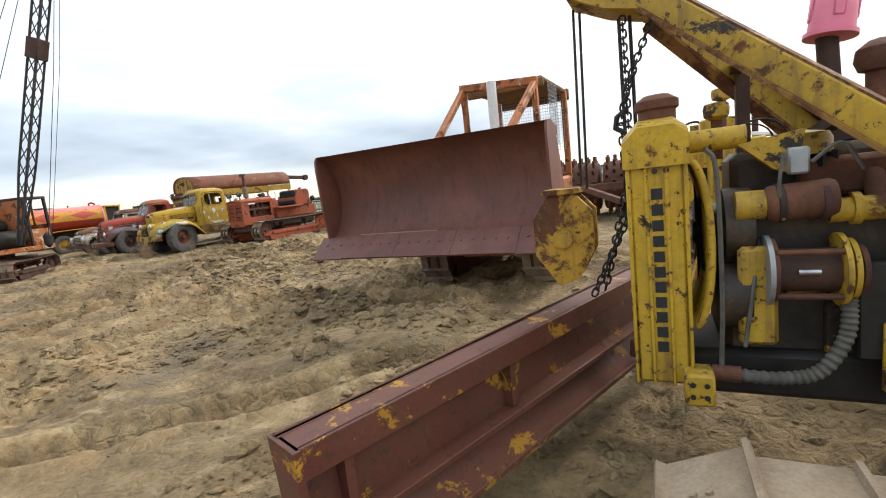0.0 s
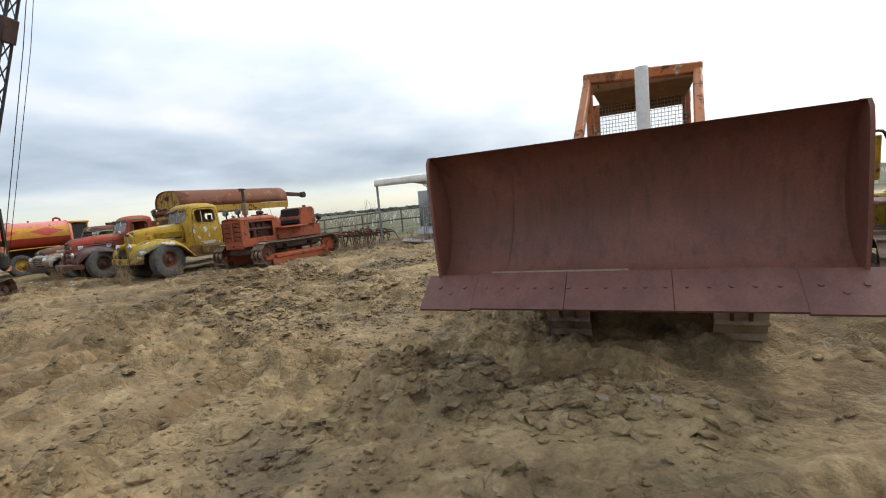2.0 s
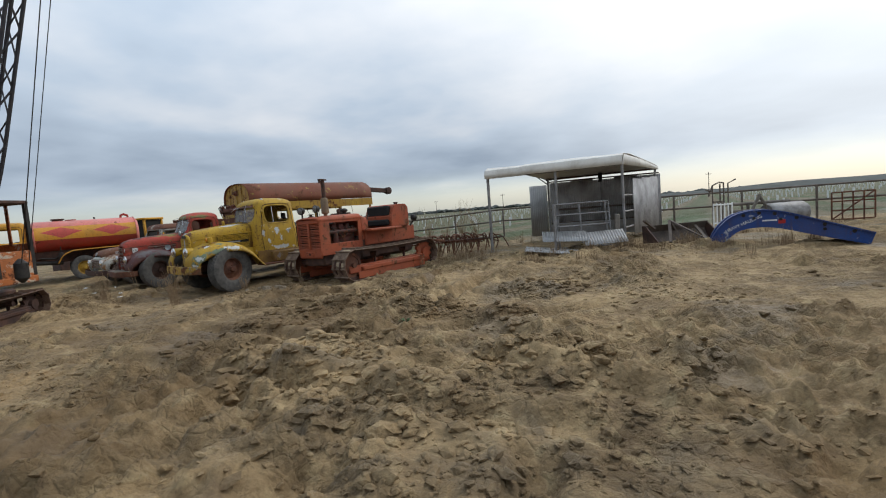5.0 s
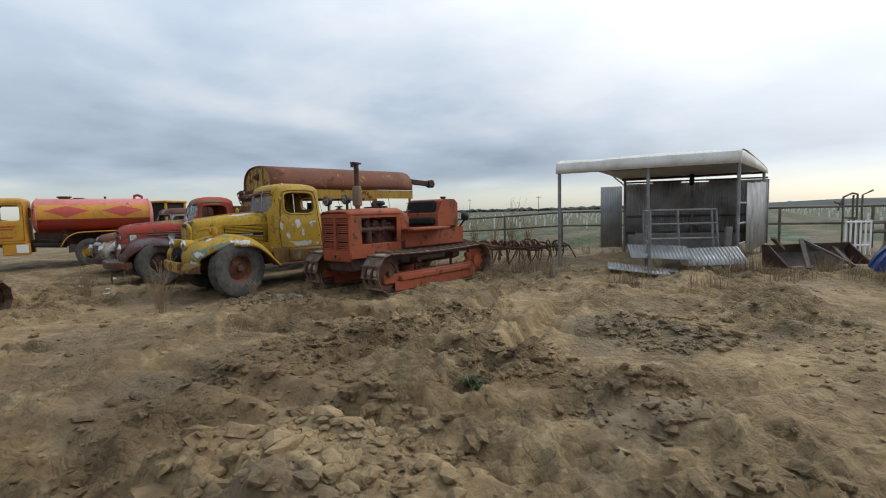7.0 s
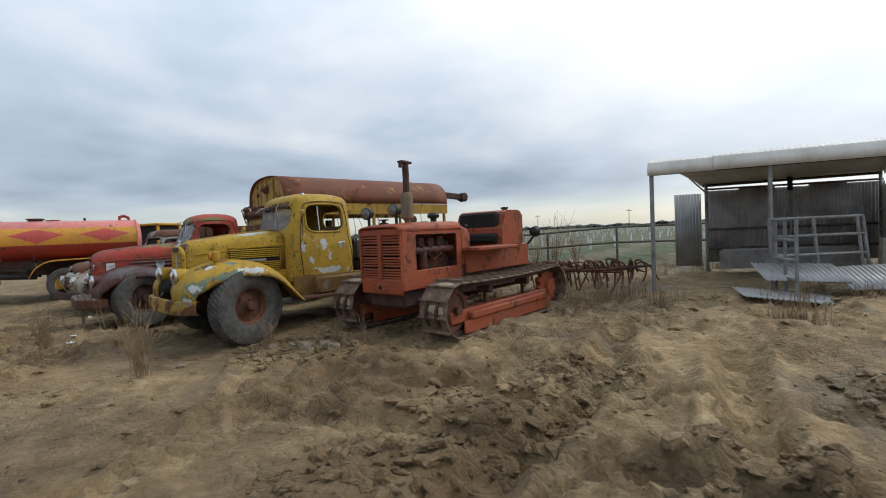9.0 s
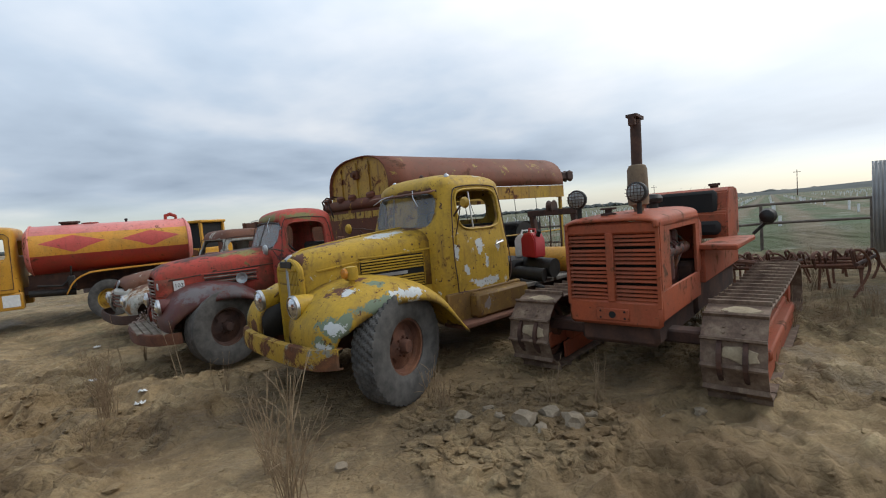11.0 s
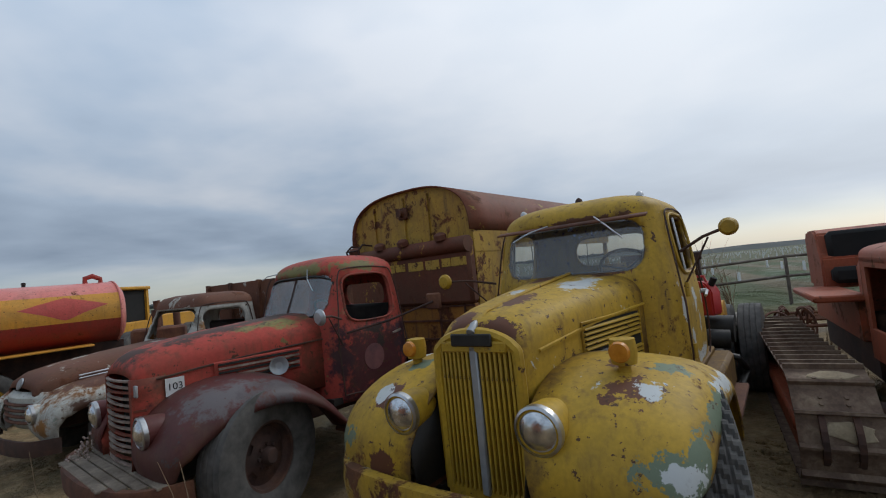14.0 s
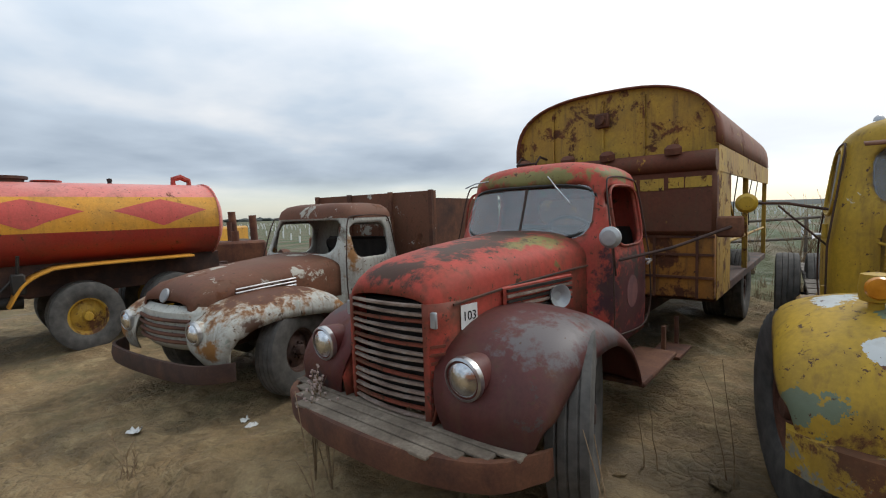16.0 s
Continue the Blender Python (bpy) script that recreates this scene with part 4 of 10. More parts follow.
def axle(parent, x, y, z):
    b = B()
    cyl(b, (x, -y, z), (x, y, z), 0.05, seg=10)
    lathe(b, [(0.05, -0.15), (0.14, -0.08), (0.14, 0.08), (0.05, 0.15)], (x, 0, z), (0, 1, 0), 16)
    part("axle", b, M["greasy"], parent)


def belly(parent, x0, x1, w, z0, z1):
    """Engine and gearbox mass under the hood."""
    b = B()
    box(b, x1, x0, -w, w, z0, z1, 0.04)
    lathe(b, [(0.03, x1 - 0.9), (0.1, x1 - 0.8), (0.14, x1 - 0.2), (0.2, x1)], (0, 0, z0 + 0.2), (1, 0, 0), 14)
    part("engine", b, M["greasy"], parent)


# ---- the yellow truck ----
def yellow_truck(m):
    t = thing("truck", m, "old yellow truck with chipped paint, tall ribbed grille and round headlights", "truck", "old trucks parked in a row")
    pnt, chip = M["yellow"], M["yellow_chip"]
    chassis(t, -0.1, -6.2)
    belly(t, -0.25, -1.5, 0.22, 0.5, 1.2)
    # cab
    xf = lambda z: -1.40 - 0.16 * max(0, (z - 1.55) / 0.6)
    xb = lambda z: -2.68 + 0.05 * max(0, (z - 1.2) / 0.9)
    w = lambda z: 0.76 - 0.10 * max(0, (z - 1.35) / 0.75) - 0.03 * max(0, (1.0 - z) / 0.4)
    skin, glass = cab_shell(xf, xb, w, 0.72, 2.02, 2.24, [("F", -0.55, 0.55, 1.62, 2.0, 0.13), ("L", -2.38, -1.72, 1.58, 2.0, 0.12), ("R", -2.38, -1.72, 1.58, 2.0, 0.12), ("B", -0.34, 0.34, 1.66, 1.93, 0.12)], n=5.0, dome=2.6)
    cab = solid(part("cab", skin, chip, t, "rounded yellow cab with white paint losses"), 0.035)
    g = part("windshield", glass["F"], M["glassdark"], cab, "grey dusty windshield")
    g.visible_shadow = False
    b = B()
    for sgn in (1, -1):
        ring = [(-1.72 - 0.04 + 0.0, 0), ]
    rim = [V((-2.05 + 0.355 * sq(math.cos(a), 4), 0, 1.79 + 0.235 * sq(math.sin(a), 4))) for a in np.linspace(0, 2 * math.pi, 41)]
    for sgn in (1, -1):
        f = B()
        tube(f, [p + V((0, sgn * (w(p.z) + 0.004), 0)) for p in rim], 0.013, 6, False)
        part("window_frame", f, pnt, cab)
        d = B()
        out = [(-1.60, 0.86), (-1.56, 1.30), (-1.60, 1.62), (-1.66, 1.93), (-1.78, 2.05), (-2.3, 2.06), (-2.44, 1.96), (-2.47, 1.5), (-2.46, 0.86), (-1.60, 0.86)]
        tube(d, [(x, sgn * (w(z) + 0.002), z) for x, z in spline(out, 60)], 0.007, 5, False)
        part("door_seam", d, M["rustdark"], cab)
        hd = B()
        cyl(hd, (-2.36, sgn * 0.755, 1.38), (-2.36, sgn * 0.80, 1.38), 0.018, seg=8)
        tube(hd, [(-2.36, sgn * 0.80, 1.38), (-2.22, sgn * 0.805, 1.35)], 0.012, 6)
        part("door_handle", hd, M["chrome"], cab)
        for z in (1.02, 1.45):
            hg = B()
            cyl(hg, (-1.60, sgn * 0.775, z - 0.05), (-1.60, sgn * 0.775, z + 0.05), 0.016, seg=8)
            part("hinge", hg, pnt, cab)
        vw = B()
        tube(vw, [(-1.93, sgn * w(1.6), 1.58), (-1.93, sgn * w(1.95), 1.99)], 0.010, 5)
        part("vent_divider", vw, M["chrome"], cab)
    for y in (-0.5, 0.0, 0.5):
        lb = B()
        lathe(lb, [(0.032, 0), (0.028, 0.02), (0.013, 0.036), (0, 0.04)], (-1.78 - (0.05 if y == 0 else 0), y, 2.185 + (0.04 if y == 0 else 0)), (0.2, 0, 1), 14)
        part("marker_lamp", lb, M["rustdark"] if y == 0 else M["chrome"], cab)
    wiper(cab, (-1.48, -0.16, 2.03), (-1.36, -0.42, 1.93))
    wiper(cab, (-1.48, 0.22, 2.05), (-1.36, 0.44, 1.86))
    vis = B()
    loft(vis, [[(-1.50, y, 2.03), (-1.42, y, 2.005)] for y in np.linspace(-0.6, 0.6, 12)], closed=False)
    solid(part("drip_rail", vis, M["rust"], cab), 0.012)
    seat(t, -2.05, 0.6, 1.05)
    steering_wheel(t, (-1.82, 0.34, 1.62))
    fl = B()
    box(fl, -2.66, -1.45, -0.72, 0.72, 0.72, 0.78)
    box(fl, -1.62, -1.58, -0.52, 0.52, 0.78, 1.50)
    part("cab_floor", fl, M["greasy"], t)
    # hood
    h = B()
    secs = [arch(x, wd, 0.98 if i else 1.0, zs, zt, n) for i, (x, wd, zs, zt, n) in enumerate([(0.0, 0.245, 1.22, 1.40, 2.6), (-0.05, 0.265, 1.26, 1.455, 2.7), (-0.14, 0.29, 1.30, 1.49, 2.8), (-0.35, 0.32, 1.33, 1.525, 2.9), (-0.75, 0.38, 1.36, 1.565, 3.0), (-1.15, 0.45, 1.38, 1.60, 3.0), (-1.46, 0.52, 1.40, 1.63, 3.0)])]
    loft(h, secs, closed=False)
    hood = solid(part("hood", h, chip, t, "long yellow hood with white scuffs"), 0.02)
    r = B()
    tube(r, [(x, 0, z) for x, z in ((0.0, 1.40), (-0.14, 1.497), (-0.75, 1.572), (-1.44, 1.637))], 0.012, 6)
    part("hood_hinge", r, pnt, hood)
    for s in (-1, 1):
        line = B()
        tube(line, [(x, s * (wd + 0.004), zs - 0.015) for x, wd, zs in ((-0.14, 0.29, 1.30), (-0.75, 0.38, 1.36), (-1.46, 0.52, 1.40))], 0.011, 5)
        part("hood_bead", line, pnt, hood)
        xa, xb2, wa, wb = -0.60, -1.32, 0.357, 0.487
        for i in range(12):
            z = 1.005 + 0.029 * i
            lv = B()
            if i in (5, 6):
                if i == 5:
                    beam(lv, (-0.74, s * 0.394, z + 0.006), (-1.12, s * 0.463, z + 0.006), 0.012, 0.034)
                    part("side_badge", lv, M["zinc"], hood, "blank grey badge strip")
                else:
                    lv.free()
                continue
            loft(lv, [[(x, s * (w9 + 0.003), z + 0.006), (x, s * (w9 + 0.020), z - 0.004), (x, s * (w9 + 0.020), z - 0.010), (x, s * (w9 + 0.003), z - 0.014)] for x, w9 in ((xa, wa), (xb2, wb))], True, True)
            part("louvre", lv, pnt, hood)
        # thin black sheet on the hood side paints the shade between louvres
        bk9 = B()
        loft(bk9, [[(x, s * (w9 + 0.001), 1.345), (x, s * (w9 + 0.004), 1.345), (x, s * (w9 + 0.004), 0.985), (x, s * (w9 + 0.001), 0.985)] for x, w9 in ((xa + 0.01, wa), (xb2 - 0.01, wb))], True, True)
        part("louvre_gap_shade", bk9, M["black"], hood)
        rim9 = B()
        tube(rim9, [(x, s * (w9 + 0.006), z) for x, w9, z in ((xa + 0.02, wa, 0.975), (xa + 0.02, wa, 1.36), (xb2 - 0.02, wb, 1.36), (xb2 - 0.02, wb, 0.975), (xa + 0.02, wa, 0.975))], 0.009, 5, False)
        part("louvre_frame", rim9, pnt, hood)
        sk = B()
        loft(sk, [[(x, s * (wd - 0.004), 0.98), (x, s * (wd + 0.01), 0.75)] for x, wd in ((-0.02, 0.26), (-0.35, 0.32), (-0.75, 0.38), (-1.15, 0.45), (-1.46, 0.52))], closed=False)
        solid(part("hood_side", sk, pnt, hood), 0.015)
    orn = B()
    lathe(orn, [(0.0, -0.05), (0.024, -0.04), (0.022, 0.01), (0.010, 0.04), (0, 0.05)], (0.0, 0, 1.43), (-0.75, 0, 0.6), 12)
    part("hood_ornament", orn, M["galv"], hood)
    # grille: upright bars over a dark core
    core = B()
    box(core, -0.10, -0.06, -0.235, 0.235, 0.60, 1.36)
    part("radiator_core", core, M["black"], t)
    shell = B()
    edge = [(-0.235, 0.58), (-0.245, 1.22), (-0.22, 1.33), (-0.12, 1.385), (0.0, 1.40), (0.12, 1.385), (0.22, 1.33), (0.245, 1.22), (0.235, 0.58)]
    tube(shell, [(0.0, y, z) for y, z in spline(edge, 40)], 0.03, 8)
    box(shell, -0.02, 0.035, -0.20, 0.20, 1.30, 1.36, 0.01)
    box(shell, -0.05, 0.02, -0.25, 0.25, 0.54, 0.61, 0.01)
    part("grille_shell", shell, pnt, t)
    bar = B()
    zt = 1.325
    box(bar, -0.02, 0.022, -0.0068, 0.0068, 0.60, zt, 0.004)
    bme = link_mesh("grille_bar", bar, pnt)
    for i in range(16):
        y = -0.207 + 0.0276 * i
        if abs(y) < 0.03:
            continue
        part("grille_bar", bme, None, t, at=pose(0.012 - 0.25 * y * y, y, 0))
    cb = B()
    box(cb, -0.02, 0.035, -0.024, 0.024, 0.58, 1.34, 0.008)
    part("centre_strip", cb, M["galv"], t, "bare metal centre strip")
    bd = B()
    box(bd, 0.03, 0.045, -0.125, 0.125, 1.335, 1.40, 0.006)
    part("badge", bd, M["greasy"], t, "dark blank nameplate")
    # fenders with lamps
    global FC
    for s in (-1, 1):
        FC = (-0.62, 0.52)
        st = spline([(0.20, 0.62, 0.36, 0.93, 0.10), (0.20, 0.84, 0.33, 0.99, 0.20), (0.06, 1.03, 0.30, 1.02, 0.24), (-0.20, 1.15, 0.30, 1.03, 0.25), (-0.55, 1.19, 0.33, 1.04, 0.24), (-0.92, 1.12, 0.38, 1.04, 0.20), (-1.18, 0.93, 0.44, 1.03, 0.14), (-1.36, 0.68, 0.50, 1.02, 0.08), (-1.50, 0.50, 0.5, 1.0, 0.04)], 36)
        fb = B()
        fender(fb, [(x, z, yi * s, yo * s, d) for x, z, yi, yo, d in st], 2.7, 14)
        solid(part("fender", fb, chip, t, "rounded yellow fender flaking to grey primer"), 0.014, 0)
        inn = B()
        loft(inn, [[(x, s * 0.335, max(z, 0.6)), (x, s * 0.30, 0.62)] for x, z, *_ in st[4:-6]], closed=False)
        solid(part("inner_fender", inn, M["greasy"], t), 0.01, 0)
        headlamp(t, (0.16, s * 0.40, 1.0), 0.105, pnt, 0.30)
        tl = B()
        lathe(tl, [(0.03, 0), (0.03, 0.05), (0.06, 0.06), (0.068, 0.12), (0.06, 0.18), (0.0, 0.19)], (-0.30, s * 0.66, 1.14), (0, 0, 1), 14)
        ln = part("turn_lamp", tl, pnt, t)
        g2 = B()
        lathe(g2, [(0.052, 0.0), (0.045, 0.02), (0.0, 0.028)], (-0.235, s * 0.66, 1.265), (1, 0, 0), 16)
        part("lens", g2, M["amber"], ln, "amber lens")
        rb = B()
        box(rb, -2.70, -1.42, *sorted((s * 0.66, s * 0.98)), 0.50, 0.545, 0.01)
        part("running_board", rb, M["rust"], t)
        sp = B()
        box(sp, -2.70, -1.42, *sorted((s * 0.70, s * 0.76)), 0.53, 0.86, 0.012)
        box(sp, -2.68, -1.75, *sorted((s * 0.74, s * 0.90)), 0.55, 0.83, 0.03)
        part("toolbox", sp, chip, t)
        pr = B()
        cyl(pr, (-0.6, s * 0.5, 0.95), (-0.6, s * 0.62, 0.6), 0.03, seg=8)
        part("spring_shackle", pr, M["rustdark"], t)
    bp = B()
    line = [(0.10, -0.98), (0.24, -0.80), (0.30, -0.4), (0.31, 0.0), (0.30, 0.4), (0.24, 0.80), (0.10, 0.98)]
    loops = []
    for x, y in spline(line, 21):
        loops.append([(x - 0.05, y, 0.50), (x, y, 0.50), (x + 0.012, y, 0.59), (x, y, 0.68), (x - 0.06, y, 0.685), (x - 0.06, y, 0.67), (x - 0.016, y, 0.665), (x - 0.016, y, 0.515), (x - 0.05, y, 0.515)])
    loft(bp, loops, True, True)
    part("bumper", bp, M["yellow_worn"], t, "bent yellow steel bumper, rusting")
    for s in (-1, 1):
        br = B()
        beam(br, (-0.3, s * 0.40, 0.60), (0.27, s * 0.38, 0.60), 0.06, 0.10)
        part("bumper_bracket", br, M["rust"], t)
    round_mirror(t, (-1.60, 0.76, 1.72), (-1.46, 1.08, 1.85), 0.058)
    round_mirror(t, (-1.60, -0.76, 1.60), (-1.45, -1.22, 1.66), 0.07)
    tyre = tyre_mesh(0.535, 0.27, 0.27, 46)
    rim = rim_mesh(0.27, 0.25, M["rust"])
    plaint = tyre_mesh(0.52, 0.25, 0.27, 0)
    axle(t, -0.62, 0.9, 0.50)
    add_wheel(t, -0.62, 0.88, 0.535, tyre, rim, steer=16)
    add_wheel(t, -0.62, -0.88, 0.535, tyre, rim, steer=16)
    axle(t, -4.6, 0.85, 0.5)
    for s in (-1, 1):
        add_wheel(t, -4.6, s * 0.95, 0.52, plaint, rim, dual=0.3)
    # what is left of the bed: winch frame, drum and tank
    for x in np.arange(-5.9, -2.8, 0.36):
        dk = B()
        box(dk, x, x + 0.30, -0.8, 0.8, 0.73, 0.78, 0.006)
        part("deck_board", dk, M["wood"], t)
    ax = B()
    cyl(ax, (-4.0, -0.5, 0.95), (-4.0, 0.75, 0.95), 0.19, seg=22)
    part("drum", ax, M["cabyel"], t, "yellow steel drum lying across the chassis")
    ww = B()
    for y in (-0.35, 0.45):
        beam(ww, (-4.7, y, 0.8), (-4.55, y, 1.65), 0.09, 0.09, bevel=0.01)
    beam(ww, (-4.55, -0.42, 1.66), (-4.55, 0.52, 1.66), 0.10, 0.10, bevel=0.01)
    lathe(ww, [(0.05, -0.05), (0.10, -0.05), (0.06, 0), (0.10, 0.05), (0.05, 0.05)], (-4.55, 0.05, 1.76), (0, 1, 0), 16)
    for y in (-0.2, 0.0, 0.2):
        tube(ww, [(-4.55, y, 1.6), (-4.4, y + 0.1, 1.2), (-4.5, y, 0.95)], 0.012, 5)
    part("winch_frame", ww, M["rustdark"], t, "rusty A-frame with hanging cables")
    en = B()
    box(en, -3.6, -2.95, -0.5, 0.45, 0.76, 1.05, 0.04)
    cyl(en, (-3.3, 0.35, 0.95), (-3.3, 0.88, 0.92), 0.13, seg=18)
    cyl(en, (-3.0, 0.2, 0.9), (-3.1, 0.85, 0.85), 0.09, seg=14)
    tube(en, [(-2.9, 0.6, 0.8), (-3.0, 0.9, 0.7), (-3.2, 0.95, 0.55), (-3.0, 0.9, 0.45)], 0.03, 8)
    part("winch", en, M["greasy"], t)
    return t


M["yellow_worn"] = painted("worn_bumper_paint", YEL, YELF, 0.62, 4.5, (0.22, 0.22, 0.18), 0.2, 0.5, 0.2)
YT = pose(-10.25, 18.71, 0.05, 0, 0, -130) @ Matrix.Scale(1.075, 4)
yellow_truck(YT)


def jerrycan(m, mat, label):
    t = thing("jerrycan", m, label, "jerrycan", "cans on the truck bed")
    b = B()
    prism(b, [(-0.17, 0), (0.17, 0), (0.17, 0.24), (0.10, 0.33), (-0.10, 0.33), (-0.17, 0.26)], "y", -0.085, 0.085)
    bmesh.ops.bevel(b, geom=b.edges[:], offset=0.015, segments=2, affect="EDGES")
    part("body", b, mat, t)
    h = B()
    tube(h, [(-0.09, 0, 0.32), (-0.07, 0, 0.38), (0.07, 0, 0.38), (0.09, 0, 0.32)], 0.014, 6)
    part("handle", h, mat, t)
    c = B()
    cyl(c, (0.13, 0, 0.29), (0.17, 0, 0.36), 0.03, seg=10)
    part("cap", c, M["black"], t)


jerrycan(YT @ pose(-3.2, 0.62, 1.08, 0, 0, 70), M["redplastic"], "red plastic fuel can on the yellow truck's bed")
jerrycan(YT @ pose(-3.0, 0.15, 1.05, 0, 0, 40), M["greasy"], "black plastic can on the yellow truck's bed")
jerrycan(YT @ pose(-3.5, 0.30, 1.05, 0, 0, 100), M["paper"], "small white plastic can on the yellow truck's bed")


# ---- the red truck with its service body ----
def red_truck(m):
    t = thing("truck", m, "faded red truck with slatted grille and rusty yellow service body", "truck", "old trucks parked in a row")
    red, mar = M["red"], M["maroon"]
    chassis(t, -0.1, -8.2)
    belly(t, -0.25, -1.5, 0.24, 0.45, 1.1)
    xf = lambda z: -1.42 - 0.20 * max(0, (z - 1.4) / 0.5)
    xb = lambda z: -2.58 + 0.06 * max(0, (z - 1.2) / 0.7)
    w = lambda z: 0.74 - 0.10 * max(0, (z - 1.25) / 0.65) - 0.02 * max(0, (0.9 - z) / 0.4)
    skin, glass = cab_shell(xf, xb, w, 0.62, 1.87, 2.08, [("F", -0.57, 0.57, 1.45, 1.86, 0.12), ("L", -2.28, -1.68, 1.38, 1.84, 0.12), ("R", -2.28, -1.68, 1.38, 1.84, 0.12), ("B", -0.36, 0.36, 1.50, 1.75, 0.1)], n=4.6, dome=2.5)
    cab = solid(part("cab", skin, red, t, "faded red cab with greenish roof"), 0.035)
    g = part("windshield", glass["F"], M["glassgrey"], cab, "split windshield, dusty, with reflected sky painted into its grey film")
    g.visible_shadow = False
    dv = B()
    tube(dv, [(-1.435, 0, 1.44), (-1.53, 0, 1.66), (-1.615, 0, 1.88)], 0.014, 6)
    part("windshield_divider", dv, M["rustdark"], cab)
    ws = B()
    tube(ws, [(xf(1.655 + 0.21 * sq(math.sin(a), 4)) - 0.11 * abs(sq(math.cos(a), 4)) ** 6 + 0.012, 0.58 * sq(math.cos(a), 4), 1.655 + 0.21 * sq(math.sin(a), 4)) for a in np.linspace(0, 2 * math.pi, 49)], 0.012, 6, False)
    part("windshield_gasket", ws, M["greasy"], cab)
    wiper(cab, (-1.62, 0.18, 1.94), (-1.50, 0.42, 1.72))
    wiper(cab, (-1.62, -0.40, 1.94), (-1.54, -0.60, 1.89))
    rim = [V((-1.98 + 0.32 * sq(math.cos(a), 4), 0, 1.61 + 0.24 * sq(math.sin(a), 4))) for a in np.linspace(0, 2 * math.pi, 41)]
    for s in (1, -1):
        f = B()
        tube(f, [p + V((0, s * (w(p.z) + 0.003), 0)) for p in rim], 0.012, 6, False)
        part("window_frame", f, red, cab)
        d = B()
        out = [(-1.56, 0.70), (-1.53, 1.2), (-1.58, 1.5), (-1.64, 1.83), (-1.76, 1.91), (-2.2, 1.91), (-2.36, 1.82), (-2.40, 1.3), (-2.38, 0.70), (-1.56, 0.70)]
        tube(d, [(x, s * (w(z) + 0.002), z) for x, z in spline(out, 60)], 0.007, 5, False)
        part("door_seam", d, M["rustdark"], cab)
        hd = B()
        tube(hd, [(-2.30, s * 0.74, 1.22), (-2.30, s * 0.785, 1.22), (-2.18, s * 0.79, 1.20)], 0.012, 6)
        part("door_handle", hd, M["chrome"], cab)
        em = B()
        lathe(em, [(0.0, 0), (0.13, 0), (0.13, 0.003), (0.0, 0.004)], (-1.95, s * 0.7395, 1.0), (0, s, 0), 28)
        part("faded_emblem", em, M["emblem"], cab, "worn round patch of paint on the door")
    round_mirror(t, (-1.58, 0.74, 1.42), (-1.30, 0.80, 1.47), 0.075, "galv")
    arm = B()
    tube(arm, [(-1.62, 0.75, 1.28), (-1.9, 1.05, 1.36), (-2.2, 1.38, 1.50)], 0.012, 6)
    mo = part("mirror", arm, M["rustdark"], t)
    mh = B()
    box(mh, -2.24, -2.20, 1.28, 1.46, 1.42, 1.58, 0.015)
    part("mirror_head", mh, M["rust"], mo)
    seat(t, -2.05, 0.58, 0.95)
    steering_wheel(t, (-1.80, 0.32, 1.45))
    fl = B()
    box(fl, -2.55, -1.46, -0.68, 0.68, 0.62, 0.68)
    box(fl, -1.66, -1.62, -0.50, 0.50, 0.68, 1.34)
    part("cab_floor", fl, M["greasy"], t)
    # hood with a bull nose
    h = B()
    secs = [arch(x, wd, zb, zs, zt, n) for x, wd, zb, zs, zt, n in [(0.05, 0.30, 1.17, 1.18, 1.22, 2.4), (0.03, 0.33, 1.15, 1.17, 1.29, 2.6), (-0.02, 0.355, 1.10, 1.17, 1.345, 2.7), (-0.10, 0.375, 0.95, 1.18, 1.385, 2.8), (-0.25, 0.395, 0.80, 1.20, 1.415, 2.9), (-0.6, 0.44, 0.80, 1.22, 1.455, 2.9), (-1.05, 0.50, 0.80, 1.24, 1.485, 2.9), (-1.50, 0.57, 0.80, 1.26, 1.51, 2.9)]]
    loft(h, secs, closed=False)
    hood = solid(part("hood", h, red, t, "red rounded hood with bare patches"), 0.02)
    for s in (-1, 1):
        line = B()
        tube(line, [(x, s * (wd + 0.004), zs - 0.01) for x, wd, zs in ((-0.10, 0.375, 1.18), (-0.6, 0.44, 1.22), (-1.05, 0.50, 1.24), (-1.50, 0.57, 1.26))], 0.009, 5)
        part("hood_seam", line, M["rustdark"], hood)
        pn = B()
        xa, xb2, wa, wb = -0.50, -1.24, 0.427, 0.529
        loft(pn, [[(x, s * (wd + 0.008), 1.215), (x, s * (wd + 0.018), 1.205), (x, s * (wd + 0.018), 1.035), (x, s * (wd + 0.008), 1.025)] for x, wd in ((xa, wa), (xb2, wb))], closed=False)
        pnl = part("vent_panel", pn, red, hood)
        for i in range(5):
            sl = B()
            z = 1.055 + 0.033 * i
            beam(sl, (xa - 0.03, s * (wa + 0.026), z), (xb2 + 0.03, s * (wb + 0.026), z), 0.022, 0.017)
            part("vent_slat", sl, M["slat"] if i % 2 else M["greasy"], pnl)
    mk = B()
    lathe(mk, [(0.0, -0.02), (0.055, -0.01), (0.075, 0.05), (0.080, 0.06), (0.070, 0.058), (0.03, 0.02), (0.0, 0.018)], (-1.02, 0.53, 1.09), (0.55, 1, 0.1), 20)
    part("horn", mk, M["galv"], t, "small grey round horn")
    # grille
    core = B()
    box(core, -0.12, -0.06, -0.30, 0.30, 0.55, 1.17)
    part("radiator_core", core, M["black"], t)
